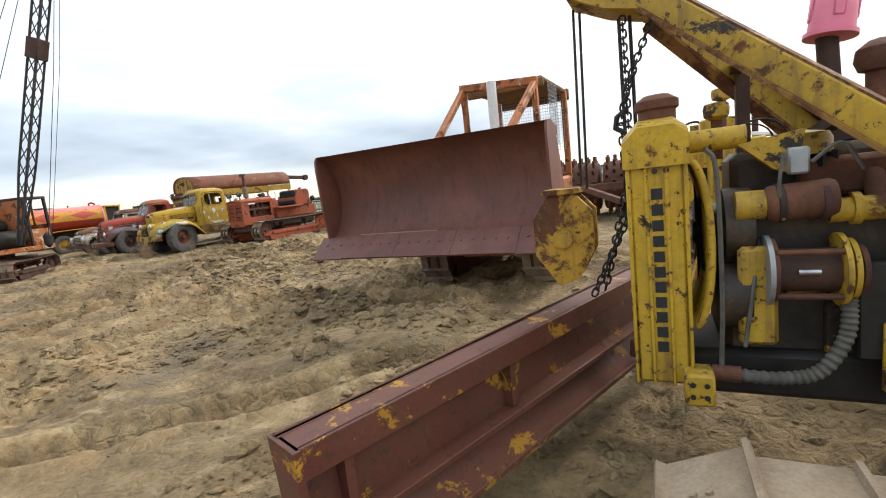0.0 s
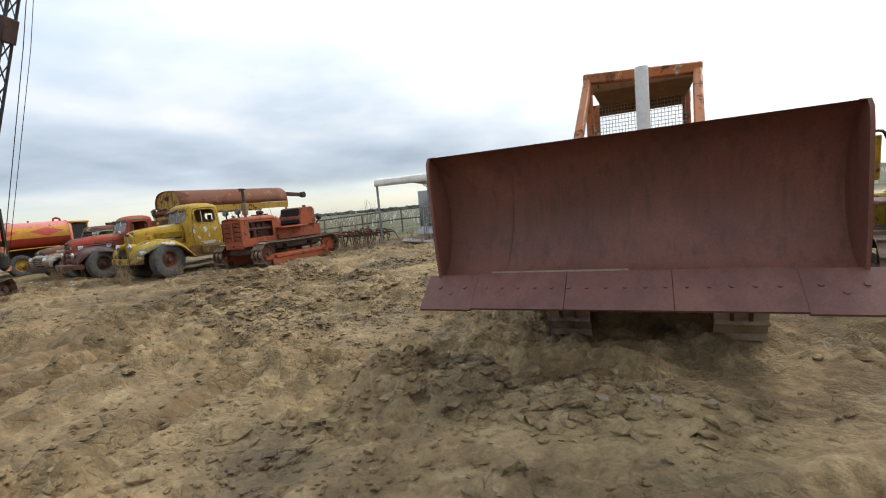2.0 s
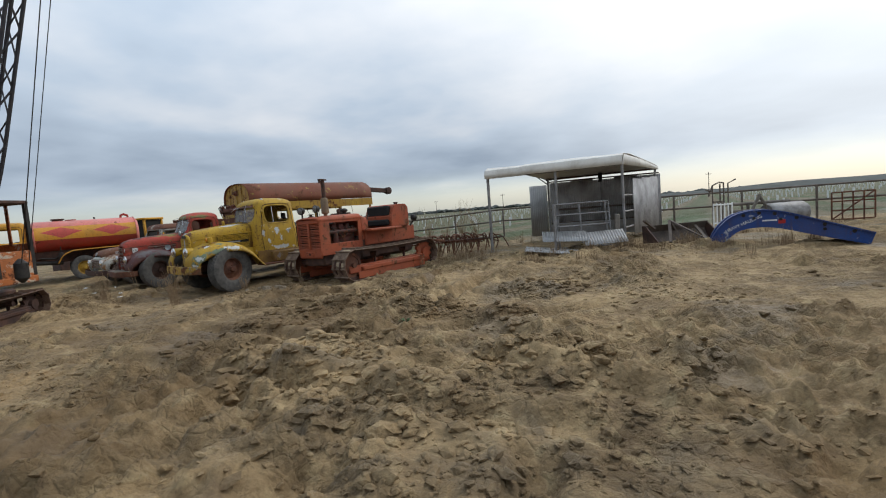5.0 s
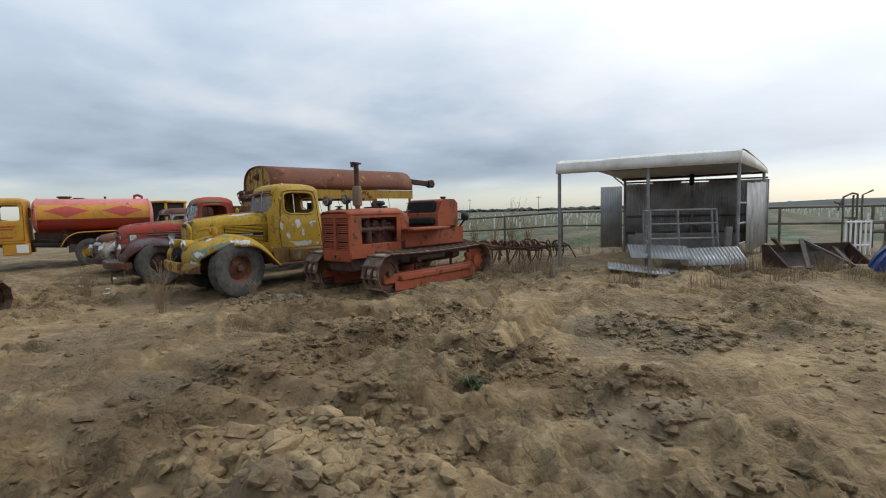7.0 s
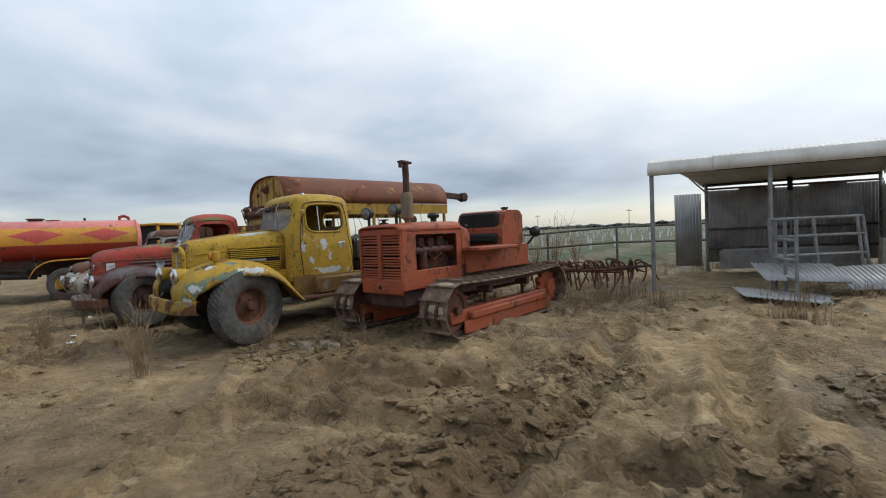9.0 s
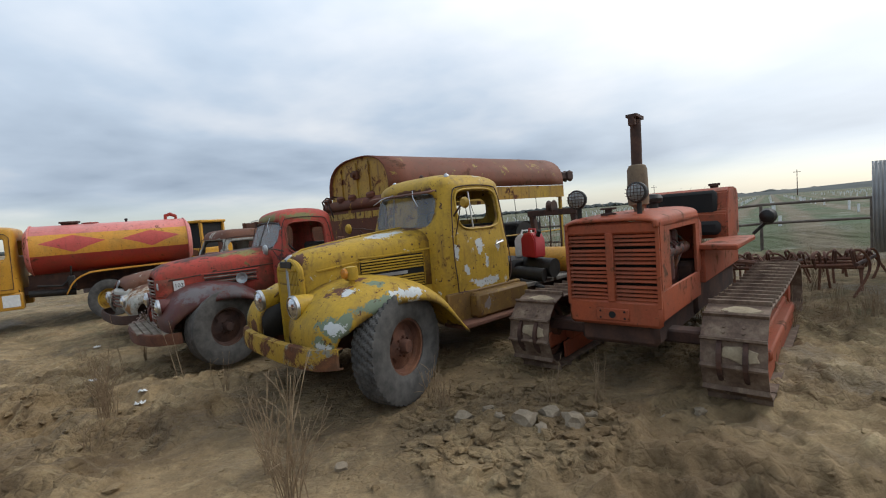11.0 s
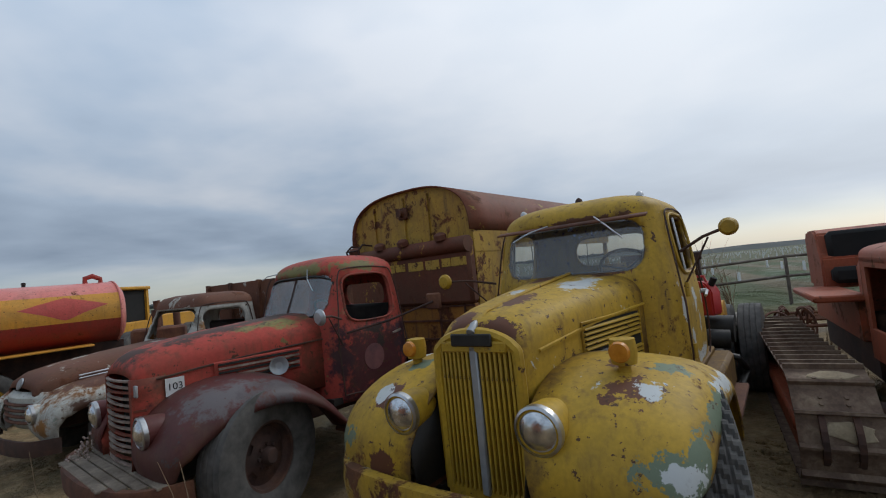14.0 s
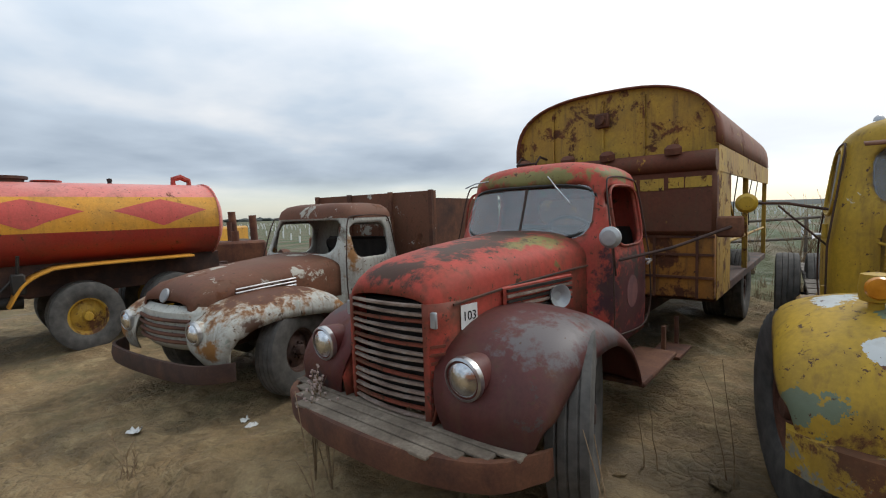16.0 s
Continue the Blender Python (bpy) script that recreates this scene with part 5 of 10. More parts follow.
    for s in (-1, 1):
        sh = B()
        loft(sh, [[(0.06, s * 0.29, z), (0.05, s * 0.325, z), (-0.02, s * 0.365, z), (-0.16, s * 0.385, z)] for z in np.linspace(0.53, 1.19, 8)], closed=False)
        gs = solid(part("grille_shell", sh, red, t), 0.015)
        for i in range(9):
            rb = B()
            beam(rb, (0.045, s * 0.330, 0.60 + 0.045 * i), (-0.03, s * 0.372, 0.60 + 0.045 * i), 0.012, 0.016)
            part("grille_rib", rb, red, gs)
        mk = B()
        box(mk, 0.0, 0.02, *sorted((s * 0.325, s * 0.370)), 1.06, 1.15, 0.006, pose(0.02, 0, 0))
        part("parking_lamp", mk, M["galv"], gs)
    gb = B()
    loops = []
    for y, xx in ((-0.295, 0.035), (-0.15, 0.062), (0.0, 0.07), (0.15, 0.062), (0.295, 0.035)):
        loops.append([(xx, y, -0.012), (xx + 0.02, y, -0.004), (xx + 0.02, y, 0.008), (xx, y, 0.012)])
    loft(gb, loops, True, True)
    bme = link_mesh("grille_slat", gb, M["slat"])
    bmr = bme.copy()
    bmr.materials[0] = M["red"]
    for i in range(15):
        part("grille_slat", bmr if i in (1, 5, 9, 12) else bme, None, t, at=pose(0, 0, 0.565 + 0.0435 * i, 0.6 * ((i * 7) % 5 - 2), 0, 0))
    # fenders
    global FC
    for s in (-1, 1):
        FC = (-0.65, 0.48)
        st = spline([(0.06, 0.52, 0.44, 0.90, 0.06), (0.08, 0.70, 0.38, 0.97, 0.16), (-0.02, 0.90, 0.33, 0.99, 0.22), (-0.24, 1.05, 0.33, 1.0, 0.24), (-0.55, 1.10, 0.36, 1.0, 0.23), (-0.90, 1.04, 0.42, 1.0, 0.19), (-1.18, 0.86, 0.48, 1.0, 0.14), (-1.38, 0.62, 0.55, 0.98, 0.08), (-1.50, 0.44, 0.58, 0.96, 0.05)], 36)
        fb = B()
        fender(fb, [(x, z, yi * s, yo * s, d) for x, z, yi, yo, d in st], 2.5, 14)
        solid(part("fender", fb, mar, t, "swept dark maroon fender with some grey wear and a painted grey sheen"), 0.014, 0)
        inn = B()
        loft(inn, [[(x, s * 0.40, max(z, 0.55)), (x, s * 0.36, 0.55)] for x, z, *_ in st[4:-6]], closed=False)
        solid(part("inner_fender", inn, red, t), 0.01, 0)
        headlamp(t, (0.06, s * 0.575, 0.85), 0.105, mar, 0.26)
        rb = B()
        box(rb, -2.35, -1.46, *sorted((s * 0.66, s * 0.98)), 0.40, 0.44, 0.01)
        part("running_board", rb, M["rust"], t)
        st2 = B()
        box(st2, -2.9, -2.45, *sorted((s * 0.72, s * 0.98)), 0.33, 0.36, 0.005)
        for xx in (-2.9, -2.45):
            beam(st2, (xx, s * 0.85, 0.34), (xx, s * 0.85, 0.62), 0.04, 0.03)
        part("step", st2, M["rust"], t)
    # broad plank-topped bumper
    bp = B()
    line = [(-0.05, -0.96), (0.20, -0.80), (0.34, -0.42), (0.37, 0.0), (0.34, 0.42), (0.20, 0.80), (-0.05, 0.96)]
    loops = []
    for x, y in spline(line, 25):
        loops.append([(x - 0.06, y, 0.40), (x, y, 0.40), (x + 0.01, y, 0.52), (x, y, 0.545), (x - 0.05, y, 0.545)])
    loft(bp, loops, True, True)
    bpo = part("bumper", bp, M["rust"], t, "curved rusty steel bumper with planked top")
    for i, x0 in enumerate(np.linspace(0.03, 0.27, 4)):
        pl = B()
        ymax = 0.90 - 1.5 * max(0, x0 - 0.03)
        box(pl, x0, x0 + 0.07, -ymax, ymax, 0.53, 0.55, 0.005)
        part("plank", pl, M["plank"], bpo)
    tyre, rim = tyre_mesh(0.505, 0.24, 0.26, 0), rim_mesh(0.26, 0.22, M["rustdark"])
    axle(t, -0.65, 0.85, 0.5)
    for s in (-1, 1):
        add_wheel(t, -0.65, s * 0.84, 0.505, tyre, rim, steer=18)
        add_wheel(t, -6.2, s * 0.92, 0.505, tyre, rim, dual=0.28)
    axle(t, -6.2, 0.85, 0.5)
    # lot tag
    tg = B()
    box(tg, -0.066, 0.066, -0.002, 0.002, -0.068, 0.068, m=pose(-0.22, 0.396, 1.09, 0, 0, 173))
    tag = part("lot_tag", tg, M["paper"], t, "white paper lot tag")
    text_part("lot_number", "103", 0.075, M["ink"], tag, pose(-0.22, 0.3995, 1.09, 0, 0, -7) @ pose(0, 0, 0, 90, 0, 180))
    # ---- service body ----
    yel, rst = M["boxyel"], M["boxrust"]
    bd = B()
    box(bd, -8.0, -3.35, -1.10, 1.10, 0.70, 0.80, 0.01)
    part("floor", bd, M["rustdark"], t)
    prof = [(-1.10, 2.02)] + [(1.10 * sq(-math.cos(a), 2.7), 2.26 + 0.68 * sq(math.sin(a), 2.9)) for a in np.linspace(0.0, math.pi, 25)] + [(1.10, 2.02)]
    fr = B()
    prism(fr, [(y, z) for y, z in prof], "x", -3.40, -3.36)
    part("gable", fr, yel, t, "arched yellow gable streaked with rust")
    for y in (-0.62, -0.02, 0.42):
        rb = B()
        zt = 2.86 - 0.14 * abs(y) ** 2.4
        box(rb, -3.355, -3.335, y - 0.012, y + 0.012, 2.02, zt)
        part("rib", rb, yel, t)
    vn = B()
    box(vn, -3.36, -3.30, -0.10, 0.06, 2.56, 2.72, 0.015)
    cyl(vn, (-3.3, -0.02, 2.64), (-3.24, -0.02, 2.64), 0.05, seg=14)
    part("vent", vn, M["rust"], t)
    rf = B()
    loops = [[(x, y * 1.012, z * 1.0 + 0.012) for y, z in prof[1:-1]] for x in np.linspace(-3.3, -8.05, 12)]
    loft(rf, loops, closed=False)
    roof = solid(part("roof", rf, M["roofrust"], t, "barrel roof rusted brown along its top"), 0.018)
    for s in (-1, 1):
        sk = B()
        box(sk, -8.05, -3.35, s * 1.10 - 0.012, s * 1.10 + 0.012, 2.0, 2.26)
        part("skirt", sk, M["boxyel"], t, "yellow side skirt below the roof")
        side = B()
        box(side, -4.15, -3.36, s * 1.09 - 0.015, s * 1.09 + 0.015, 0.72, 2.02)
        part("side_panel", side, yel, t)
        for x in (-4.15, -5.6, -7.95):
            ps = B()
            beam(ps, (x, s * 1.07, 0.78), (x, s * 1.07, 2.05), 0.06, 0.06, up=(1, 0, 0))
            part("post", ps, M["boxyel"], t)
        rl = B()
        tube(rl, [(-4.2, s * 1.07, 1.25), (-7.9, s * 1.07, 1.25)], 0.018, 6)
        tube(rl, [(-4.2, s * 1.07, 1.75), (-4.7, s * 1.07, 1.45), (-5.6, s * 1.07, 1.25)], 0.014, 6)
        part("side_rail", rl, M["boxyel"], t)
        for i in range(5):
            wr = B()
            x = -4.3 - 0.7 * i
            tube(wr, [(x, s * 1.06, 2.05), (x - 0.1, s * 1.0, 1.75 - 0.1 * (i % 3)), (x - 0.05, s * 1.02, 1.5 - 0.15 * (i % 2))], 0.007, 5)
            part("hanging_wire", wr, M["greasy"], t)
    # front wall: brown upper band over yellow lower panels
    up = B()
    box(up, -3.36, -3.20, -1.12, 1.12, 1.38, 2.10, 0.04)
    part("front_tank", up, rst, t, "rust-brown front tank with a broken yellow stripe")
    stp = B()
    rr2 = np.random.default_rng(5)
    y = -1.1
    while y < 1.1:
        wdt = rr2.uniform(0.08, 0.3)
        box(stp, -3.203, -3.193, y, min(y + wdt, 1.11), 1.84 + rr2.uniform(-0.01, 0.01), 1.95)
        y += wdt + rr2.uniform(0.01, 0.07)
    part("stripe", stp, M["stripe"], t, "broken yellow stripe flaking over rust")
    top = B()
    cyl(top, (-3.22, -1.1, 2.10), (-3.22, 1.12, 2.10), 0.10, seg=16)
    part("tank_roll", top, rst, t)
    for y in (-0.9, -0.35, 0.1, 0.75):
        cp = B()
        lathe(cp, [(0.08, 0), (0.08, 0.06), (0.05, 0.09), (0, 0.1)], (-3.16, y, 2.18), (0.2, 0, 1), 14)
        part("filler_cap", cp, rst, t)
    low = B()
    box(low, -3.36, -3.26, -1.10, 1.10, 0.74, 1.38, 0.01)
    part("front_panel", low, M["boxlow"], t, "orange-yellow panel streaked with rust")
    for z in (0.95, 1.18, 1.36):
        rb = B()
        box(rb, -3.262, -3.245, -1.10, 1.10, z - 0.012, z + 0.012)
        part("rib", rb, M["rust"], t)
    for y in (0.55, 0.95):
        rb = B()
        box(rb, -3.262, -3.24, y - 0.012, y + 0.012, 0.74, 2.1)
        part("rib", rb, M["rust"], t)
    ld = B()
    for y in (-0.95, -0.70):
        tube(ld, [(-3.14, y, 1.9), (-3.05, y, 2.22), (-3.15, y, 2.30), (-3.32, y, 2.28)], 0.014, 6)
    tube(ld, [(-3.05, -0.95, 2.22), (-3.05, -0.70, 2.22)], 0.012, 6)
    part("ladder_rail", ld, M["rustdark"], t)
    eng = B()
    box(eng, -6.6, -5.0, -0.5, 0.5, 0.8, 1.35, 0.05)
    cyl(eng, (-7.2, -0.6, 1.2), (-7.2, 0.6, 1.2), 0.3, seg=20)
    cyl(eng, (-4.8, 0.2, 0.8), (-4.8, 0.2, 1.9), 0.08, seg=12)
    box(eng, -7.9, -7.5, -0.3, 0.5, 0.8, 1.5, 0.04)
    part("pump_set", eng, M["greasy"], t)
    bm2 = B()
    beam(bm2, (-6.6, 0.10, 2.80), (-9.6, 0.10, 2.58), 0.16, 0.18, bevel=0.02)
    lathe(bm2, [(0.04, -0.10), (0.15, -0.08), (0.10, 0), (0.15, 0.08), (0.04, 0.10)], (-9.65, 0.10, 2.58), (0, 1, 0), 16)
    box(bm2, -9.75, -9.5, -0.02, 0.22, 2.48, 2.70, 0.02)
    part("boom", bm2, M["rustdark"], t, "rusty derrick boom with sheave head")
    return t


M["emblem"] = plain("worn_emblem", (0.20, 0.075, 0.070), (0.11, 0.045, 0.050), 9.0, 0.7)
M["slat"] = rusty("worn_grille_metal", (0.14, 0.085, 0.065), (0.27, 0.20, 0.16), (0.42, 0.36, 0.31), 6.0, 0.6, 0.3, 0.1)
M["roofrust"] = painted("roof_rust", (0.15, 0.045, 0.025), (0.19, 0.06, 0.03), 0.3, 2.0, (0.30, 0.19, 0.04), 0.06, 0.65, 0.2)
RT = pose(-12.97, 20.06, 0.12, 0, 0, -133.5) @ Matrix.Scale(1.025, 4)
red_truck(RT)


# ---- the white pickup ----
def white_truck(m):
    t = thing("truck", m, "rusted white truck with rounded fenders and a missing windshield", "truck", "old trucks parked in a row")
    wh = M["white"]
    chassis(t, -0.1, -5.2)
    belly(t, -0.3, -1.5, 0.3, 0.45, 1.0)
    xf = lambda z: -1.52 - 0.22 * max(0, (z - 1.28) / 0.5)
    xb = lambda z: -2.75 + 0.06 * max(0, (z - 1.1) / 0.7)
    w = lambda z: 0.78 - 0.11 * max(0, (z - 1.15) / 0.65)
    skin, glass = cab_shell(xf, xb, w, 0.6, 1.70, 1.90, [("F", -0.60, 0.60, 1.30, 1.70, 0.12), ("L", -2.42, -1.78, 1.24, 1.66, 0.12), ("R", -2.42, -1.78, 1.24, 1.66, 0.12), ("B", -0.45, 0.45, 1.34, 1.62, 0.1)], n=5, dome=2.5)
    cab = solid(part("cab", skin, wh, t, "white cab with rust-brown roof"), 0.035)
    top = B()
    lev = [(1.715, 1.004), (1.76, 0.99), (1.82, 0.95), (1.875, 0.84), (1.905, 0.6), (1.912, 0.2)]
    loops = []
    for z, s in lev:
        f, b, h = xf(1.7), xb(1.7), w(1.7)
        c, a = (f + b) / 2, (f - b) / 2
        loops.append([((c + a * s * sq(math.cos(q), 5)), h * s * sq(math.sin(q), 5), z + 0.004) for q in np.linspace(0, 2 * math.pi, 60, endpoint=False)])
    loft(top, loops, True, True)
    part("roof_rust", top, M["rustpatch"], cab, "brown surface rust over the roof")
    for s in (1, -1):
        d = B()
        out = [(-1.62, 0.66), (-1.60, 1.1), (-1.66, 1.4), (-1.74, 1.68), (-1.86, 1.74), (-2.36, 1.74), (-2.50, 1.66), (-2.53, 1.2), (-2.52, 0.66), (-1.62, 0.66)]
        tube(d, [(x, s * (w(z) + 0.002), z) for x, z in spline(out, 60)], 0.008, 5, False)
        part("door_seam", d, M["rustdark"], cab)
        hd = B()
        tube(hd, [(-2.42, s * 0.78, 1.12), (-2.42, s * 0.82, 1.12), (-2.30, s * 0.825, 1.10)], 0.012, 6)
        part("door_handle", hd, M["rustdark"], cab)
    seat(t, -2.2, 0.6, 0.9)
    steering_wheel(t, (-1.95, 0.36, 1.32))
    fl = B()
    box(fl, -2.72, -1.56, -0.72, 0.72, 0.6, 0.66)
    box(fl, -1.78, -1.74, -0.52, 0.52, 0.66, 1.20)
    part("cab_floor", fl, M["greasy"], t)
    h = B()
    secs = [arch(x, wd, zb, zs, zt, n) for x, wd, zb, zs, zt, n in [(0.04, 0.40, 0.93, 0.95, 1.00, 2.6), (0.0, 0.46, 0.90, 0.96, 1.09, 2.7), (-0.12, 0.50, 0.88, 0.99, 1.16, 2.8), (-0.4, 0.54, 0.86, 1.02, 1.21, 2.9), (-0.9, 0.60, 0.84, 1.06, 1.26, 3.0), (-1.6, 0.68, 0.82, 1.10, 1.31, 3.0)]]
    loft(h, secs, closed=False)
    hood = solid(part("hood", h, M["rustpatch"], t, "rust-brown rounded hood with pale flaking paint"), 0.02)
    for s in (-1, 1):
        for dz in (0.0, 0.035, 0.07):
            tr = B()
            tube(tr, [(-0.35, s * 0.548, 1.00 + dz), (-0.6, s * 0.585, 1.015 + dz), (-1.0, s * 0.625, 1.03 + dz)], 0.011, 6)
            part("hood_trim", tr, M["chrome"], hood)
    nose = B()
    lathe(nose, [(0.0, 0), (0.07, 0.0), (0.065, 0.015), (0.0, 0.02)], (0.03, 0.0, 1.04), (1, 0, 0.4), 16)
    part("nose_badge", nose, M["galv"], hood)
    # grille panel
    gp = B()
    loft(gp, [[(0.06 - 0.35 * y * y, y, 0.55), (0.10 - 0.35 * y * y, y, 0.62), (0.10 - 0.35 * y * y, y, 0.90), (0.04 - 0.3 * y * y, y, 0.96)] for y in np.linspace(-0.62, 0.62, 20)], closed=False)
    solid(part("grille_panel", gp, wh, t), 0.02)
    for i in range(4):
        sl = B()
        tube(sl, [(0.125 - 0.35 * y * y, y, 0.64 + 0.065 * i) for y in np.linspace(-0.46, 0.46, 12)], 0.018, 6)
        part("grille_slat", sl, M["rust"], t)
    global FC
    for s in (-1, 1):
        FC = (-0.75, 0.45)
        st = spline([(0.02, 0.45, 0.60, 0.90, 0.06), (0.10, 0.62, 0.50, 0.95, 0.14), (0.06, 0.82, 0.45, 0.98, 0.20), (-0.14, 0.96, 0.44, 0.99, 0.22), (-0.5, 1.03, 0.46, 1.0, 0.24), (-0.95, 1.02, 0.5, 1.0, 0.26), (-1.3, 0.90, 0.56, 1.0, 0.20), (-1.5, 0.66, 0.62, 0.98, 0.10), (-1.62, 0.45, 0.65, 0.95, 0.05)], 36)
        fb = B()
        fender(fb, [(x, z, yi * s, yo * s, d) for x, z, yi, yo, d in st], 3.0, 14)
        solid(part("fender", fb, wh, t, "white fender with orange rust streaks"), 0.014, 0)
        headlamp(t, (0.10, s * 0.62, 0.76), 0.10, wh, 0.15)
    bp = B()
    line = [(0.0, -0.98), (0.20, -0.80), (0.27, -0.4), (0.28, 0.0), (0.27, 0.4), (0.20, 0.80), (0.0, 0.98)]
    loft(bp, [[(x - 0.03, y, 0.36), (x, y, 0.36), (x + 0.015, y, 0.44), (x, y, 0.52), (x - 0.03, y, 0.52)] for x, y in spline(line, 21)], True, True)
    part("bumper", bp, M["rustdark"], t, "dark rusty bumper")
    tyre, rim = tyre_mesh(0.44, 0.22, 0.22, 0), rim_mesh(0.22, 0.2, M["rustdark"])
    axle(t, -0.75, 0.8, 0.43)
    for s in (-1, 1):
        add_wheel(t, -0.75, s * 0.86, 0.44, tyre, rim, steer=12)
        add_wheel(t, -4.1, s * 0.86, 0.44, tyre, rim)
    # rusty dump bed
    for s in (-1, 1):
        sd = B()
        box(sd, -5.2, -2.95, s * 1.1 - 0.02, s * 1.1 + 0.02, 0.95, 1.95)
        part("bed_side", sd, M["rust"], t)
    hd = B()
    box(hd, -3.0, -2.93, -1.12, 1.12, 0.95, 2.05)
    part("bed_headboard", hd, M["rustpatch"], t)
    for y in (-1.1, -0.4, 0.4, 1.1):
        rb = B()
        box(rb, -2.93, -2.88, y - 0.03, y + 0.03, 0.95, 2.06)
        part("rib", rb, M["rust"], t)
    bf = B()
    box(bf, -5.2, -2.95, -1.1, 1.1, 0.88, 0.96)
    part("bed_floor", bf, M["rustdark"], t)
    return t


M["rustpatch"] = painted("rust_brown_over_white", (0.125, 0.05, 0.03), (0.16, 0.065, 0.035), 0.25, 2.0, (0.42, 0.40, 0.34), 0.14, 0.7, 0.15, 0.3)
white_truck(pose(-15.2, 21.85, 0.10, 0, 0, -126.5))


# ---- the tank truck ----
def tank_truck(m):
    t = thing("tank_truck", m, "orange-yellow tank truck with a pink and red tank and diamond pattern", "tank truck")
    cy = M["cabyel"]
    chassis(t, 4.7, -2.4, 0.85, 0.42)

    def oval(x, s=1.0, a0=0.0, a1=2 * math.pi, k=49, grow=0.0):
        return [(x, (0.98 * s + grow) * sq(math.sin(a), 2.3), 1.75 + (0.61 * s + grow) * sq(math.cos(a), 2.3)) for a in np.linspace(a0, a1, k)]
    b = B()
    loft(b, [oval(-1.95, 0.55)[:-1], oval(-1.92, 0.80)[:-1], oval(-1.85, 0.94)[:-1], oval(-1.78, 1.0)[:-1], oval(1.76, 1.0)[:-1], oval(1.83, 0.94)[:-1], oval(1.90, 0.8)[:-1], oval(1.93, 0.55)[:-1]], True, True)
    tank = part("tank", b, M["tankpink"], t, "faded pink oval tank")
    # painted bands as thin skins: yellow belt, red underside
    for s in (1, -1):
        for nm, a, c, mat in (("belt", 0.98, 1.72, "tankyel"), ("underside", 1.72, math.pi, "tankred")):
            q = B()
            loft(q, [oval(x, 1.0, s * a, s * c, 14, 0.003) for x in np.linspace(-1.79, 1.77, 14)], closed=False)
            part(nm, q, M[mat], tank, "yellow belt" if nm == "belt" else "dark red underside")
        for x0 in (-0.88, 0.88):
            q = B()
            rows = []
            for u in np.linspace(-1, 1, 15):
                hw = (1 - abs(u)) * 0.30 + 0.001
                rows.append(oval(x0 + u * 0.70, 1.0, s * (1.35 - hw), s * (1.35 + hw), 7, 0.007))
            loft(q, rows, closed=False)
            part("diamond", q, M["diamond"], tank, "red painted diamond")
    for x in (-1.80, 1.78):
        q = B()
        tube(q, oval(x, 1.0, grow=0.006), 0.018, 6, False)
        part("tank_seam", q, M["tankpink"], tank)
    for x, r, hh, mt in ((0.95, 0.24, 0.10, "rustdark"), (0.5, 0.2, 0.05, "tankred"), (-0.35, 0.04, 0.1, "greasy")):
        q = B()
        lathe(q, [(r * 0.8, 0), (r * 0.8, hh * 0.6), (r, hh * 0.6), (r, hh), (0, hh * 1.1)], (x, 0, 2.34), (0, 0, 1), 18)
        part("hatch", q, M[mt], tank)
    q = B()
    tube(q, [(-1.35, 0, 2.34), (-1.35, 0, 2.46), (-1.48, 0, 2.50), (-1.62, 0, 2.44), (-1.62, 0, 2.34)], 0.05, 8)
    part("overflow_pipe", q, M["tankred"], tank)
    # cab
    xf = lambda z: 3.18 - 0.14 * max(0, (z - 1.55) / 0.7)
    xb = lambda z: 2.02
    w = lambda z: 0.93 - 0.07 * max(0, (z - 1.5) / 0.7)
    skin, glass = cab_shell(xf, xb, w, 0.85, 2.22, 2.38, [("F", -0.75, 0.75, 1.66, 2.14, 0.08), ("L", 2.22, 2.95, 1.62, 2.12, 0.08), ("R", 2.22, 2.95, 1.62, 2.12, 0.08), ("B", -0.5, 0.5, 1.7, 2.05, 0.08)], n=8, dome=3.5)
    cab = solid(part("cab", skin, cy, t, "boxy orange-yellow cab"), 0.04)
    gg = part("windshield", glass["F"], M["glassdark"], cab)
    gg.visible_shadow = False
    for s in (1, -1):
        d = B()
        out = [(2.14, 0.95), (2.12, 2.12), (2.2, 2.2), (2.95, 2.2), (3.04, 2.1), (3.1, 1.6), (3.08, 0.95), (2.14, 0.95)]
        tube(d, [(x, s * (w(z) + 0.002), z) for x, z in out], 0.008, 5, False)
        part("door_seam", d, M["rustdark"], cab)
        for zz, ww in ((1.42, 0.52), (1.33, 0.4), (1.06, 0.34)):
            lt = B()
            box(lt, 2.62 - ww / 2, 2.62 + ww / 2, *sorted((s * (w(1.3) + 0.001), s * (w(1.3) + 0.004))), zz - 0.022, zz + 0.022)
            part("sign_bar", lt, M["tankred"], cab, "red sign bar on the door")
        st = B()
        box(st, 2.0, 2.75, *sorted((s * 0.60, s * 0.92)), 0.48, 0.86, 0.02)
        part("fuel_tank", st, cy, t)
        pp = B()
        box(pp, 2.05, 2.38, *sorted((s * 0.921, s * 0.926)), 0.55, 0.82)
        part("notice_plate", pp, M["paper"], t, "white plate on the fuel tank")
        fe = B()
        global FC
        FC = (3.95, 0.5)
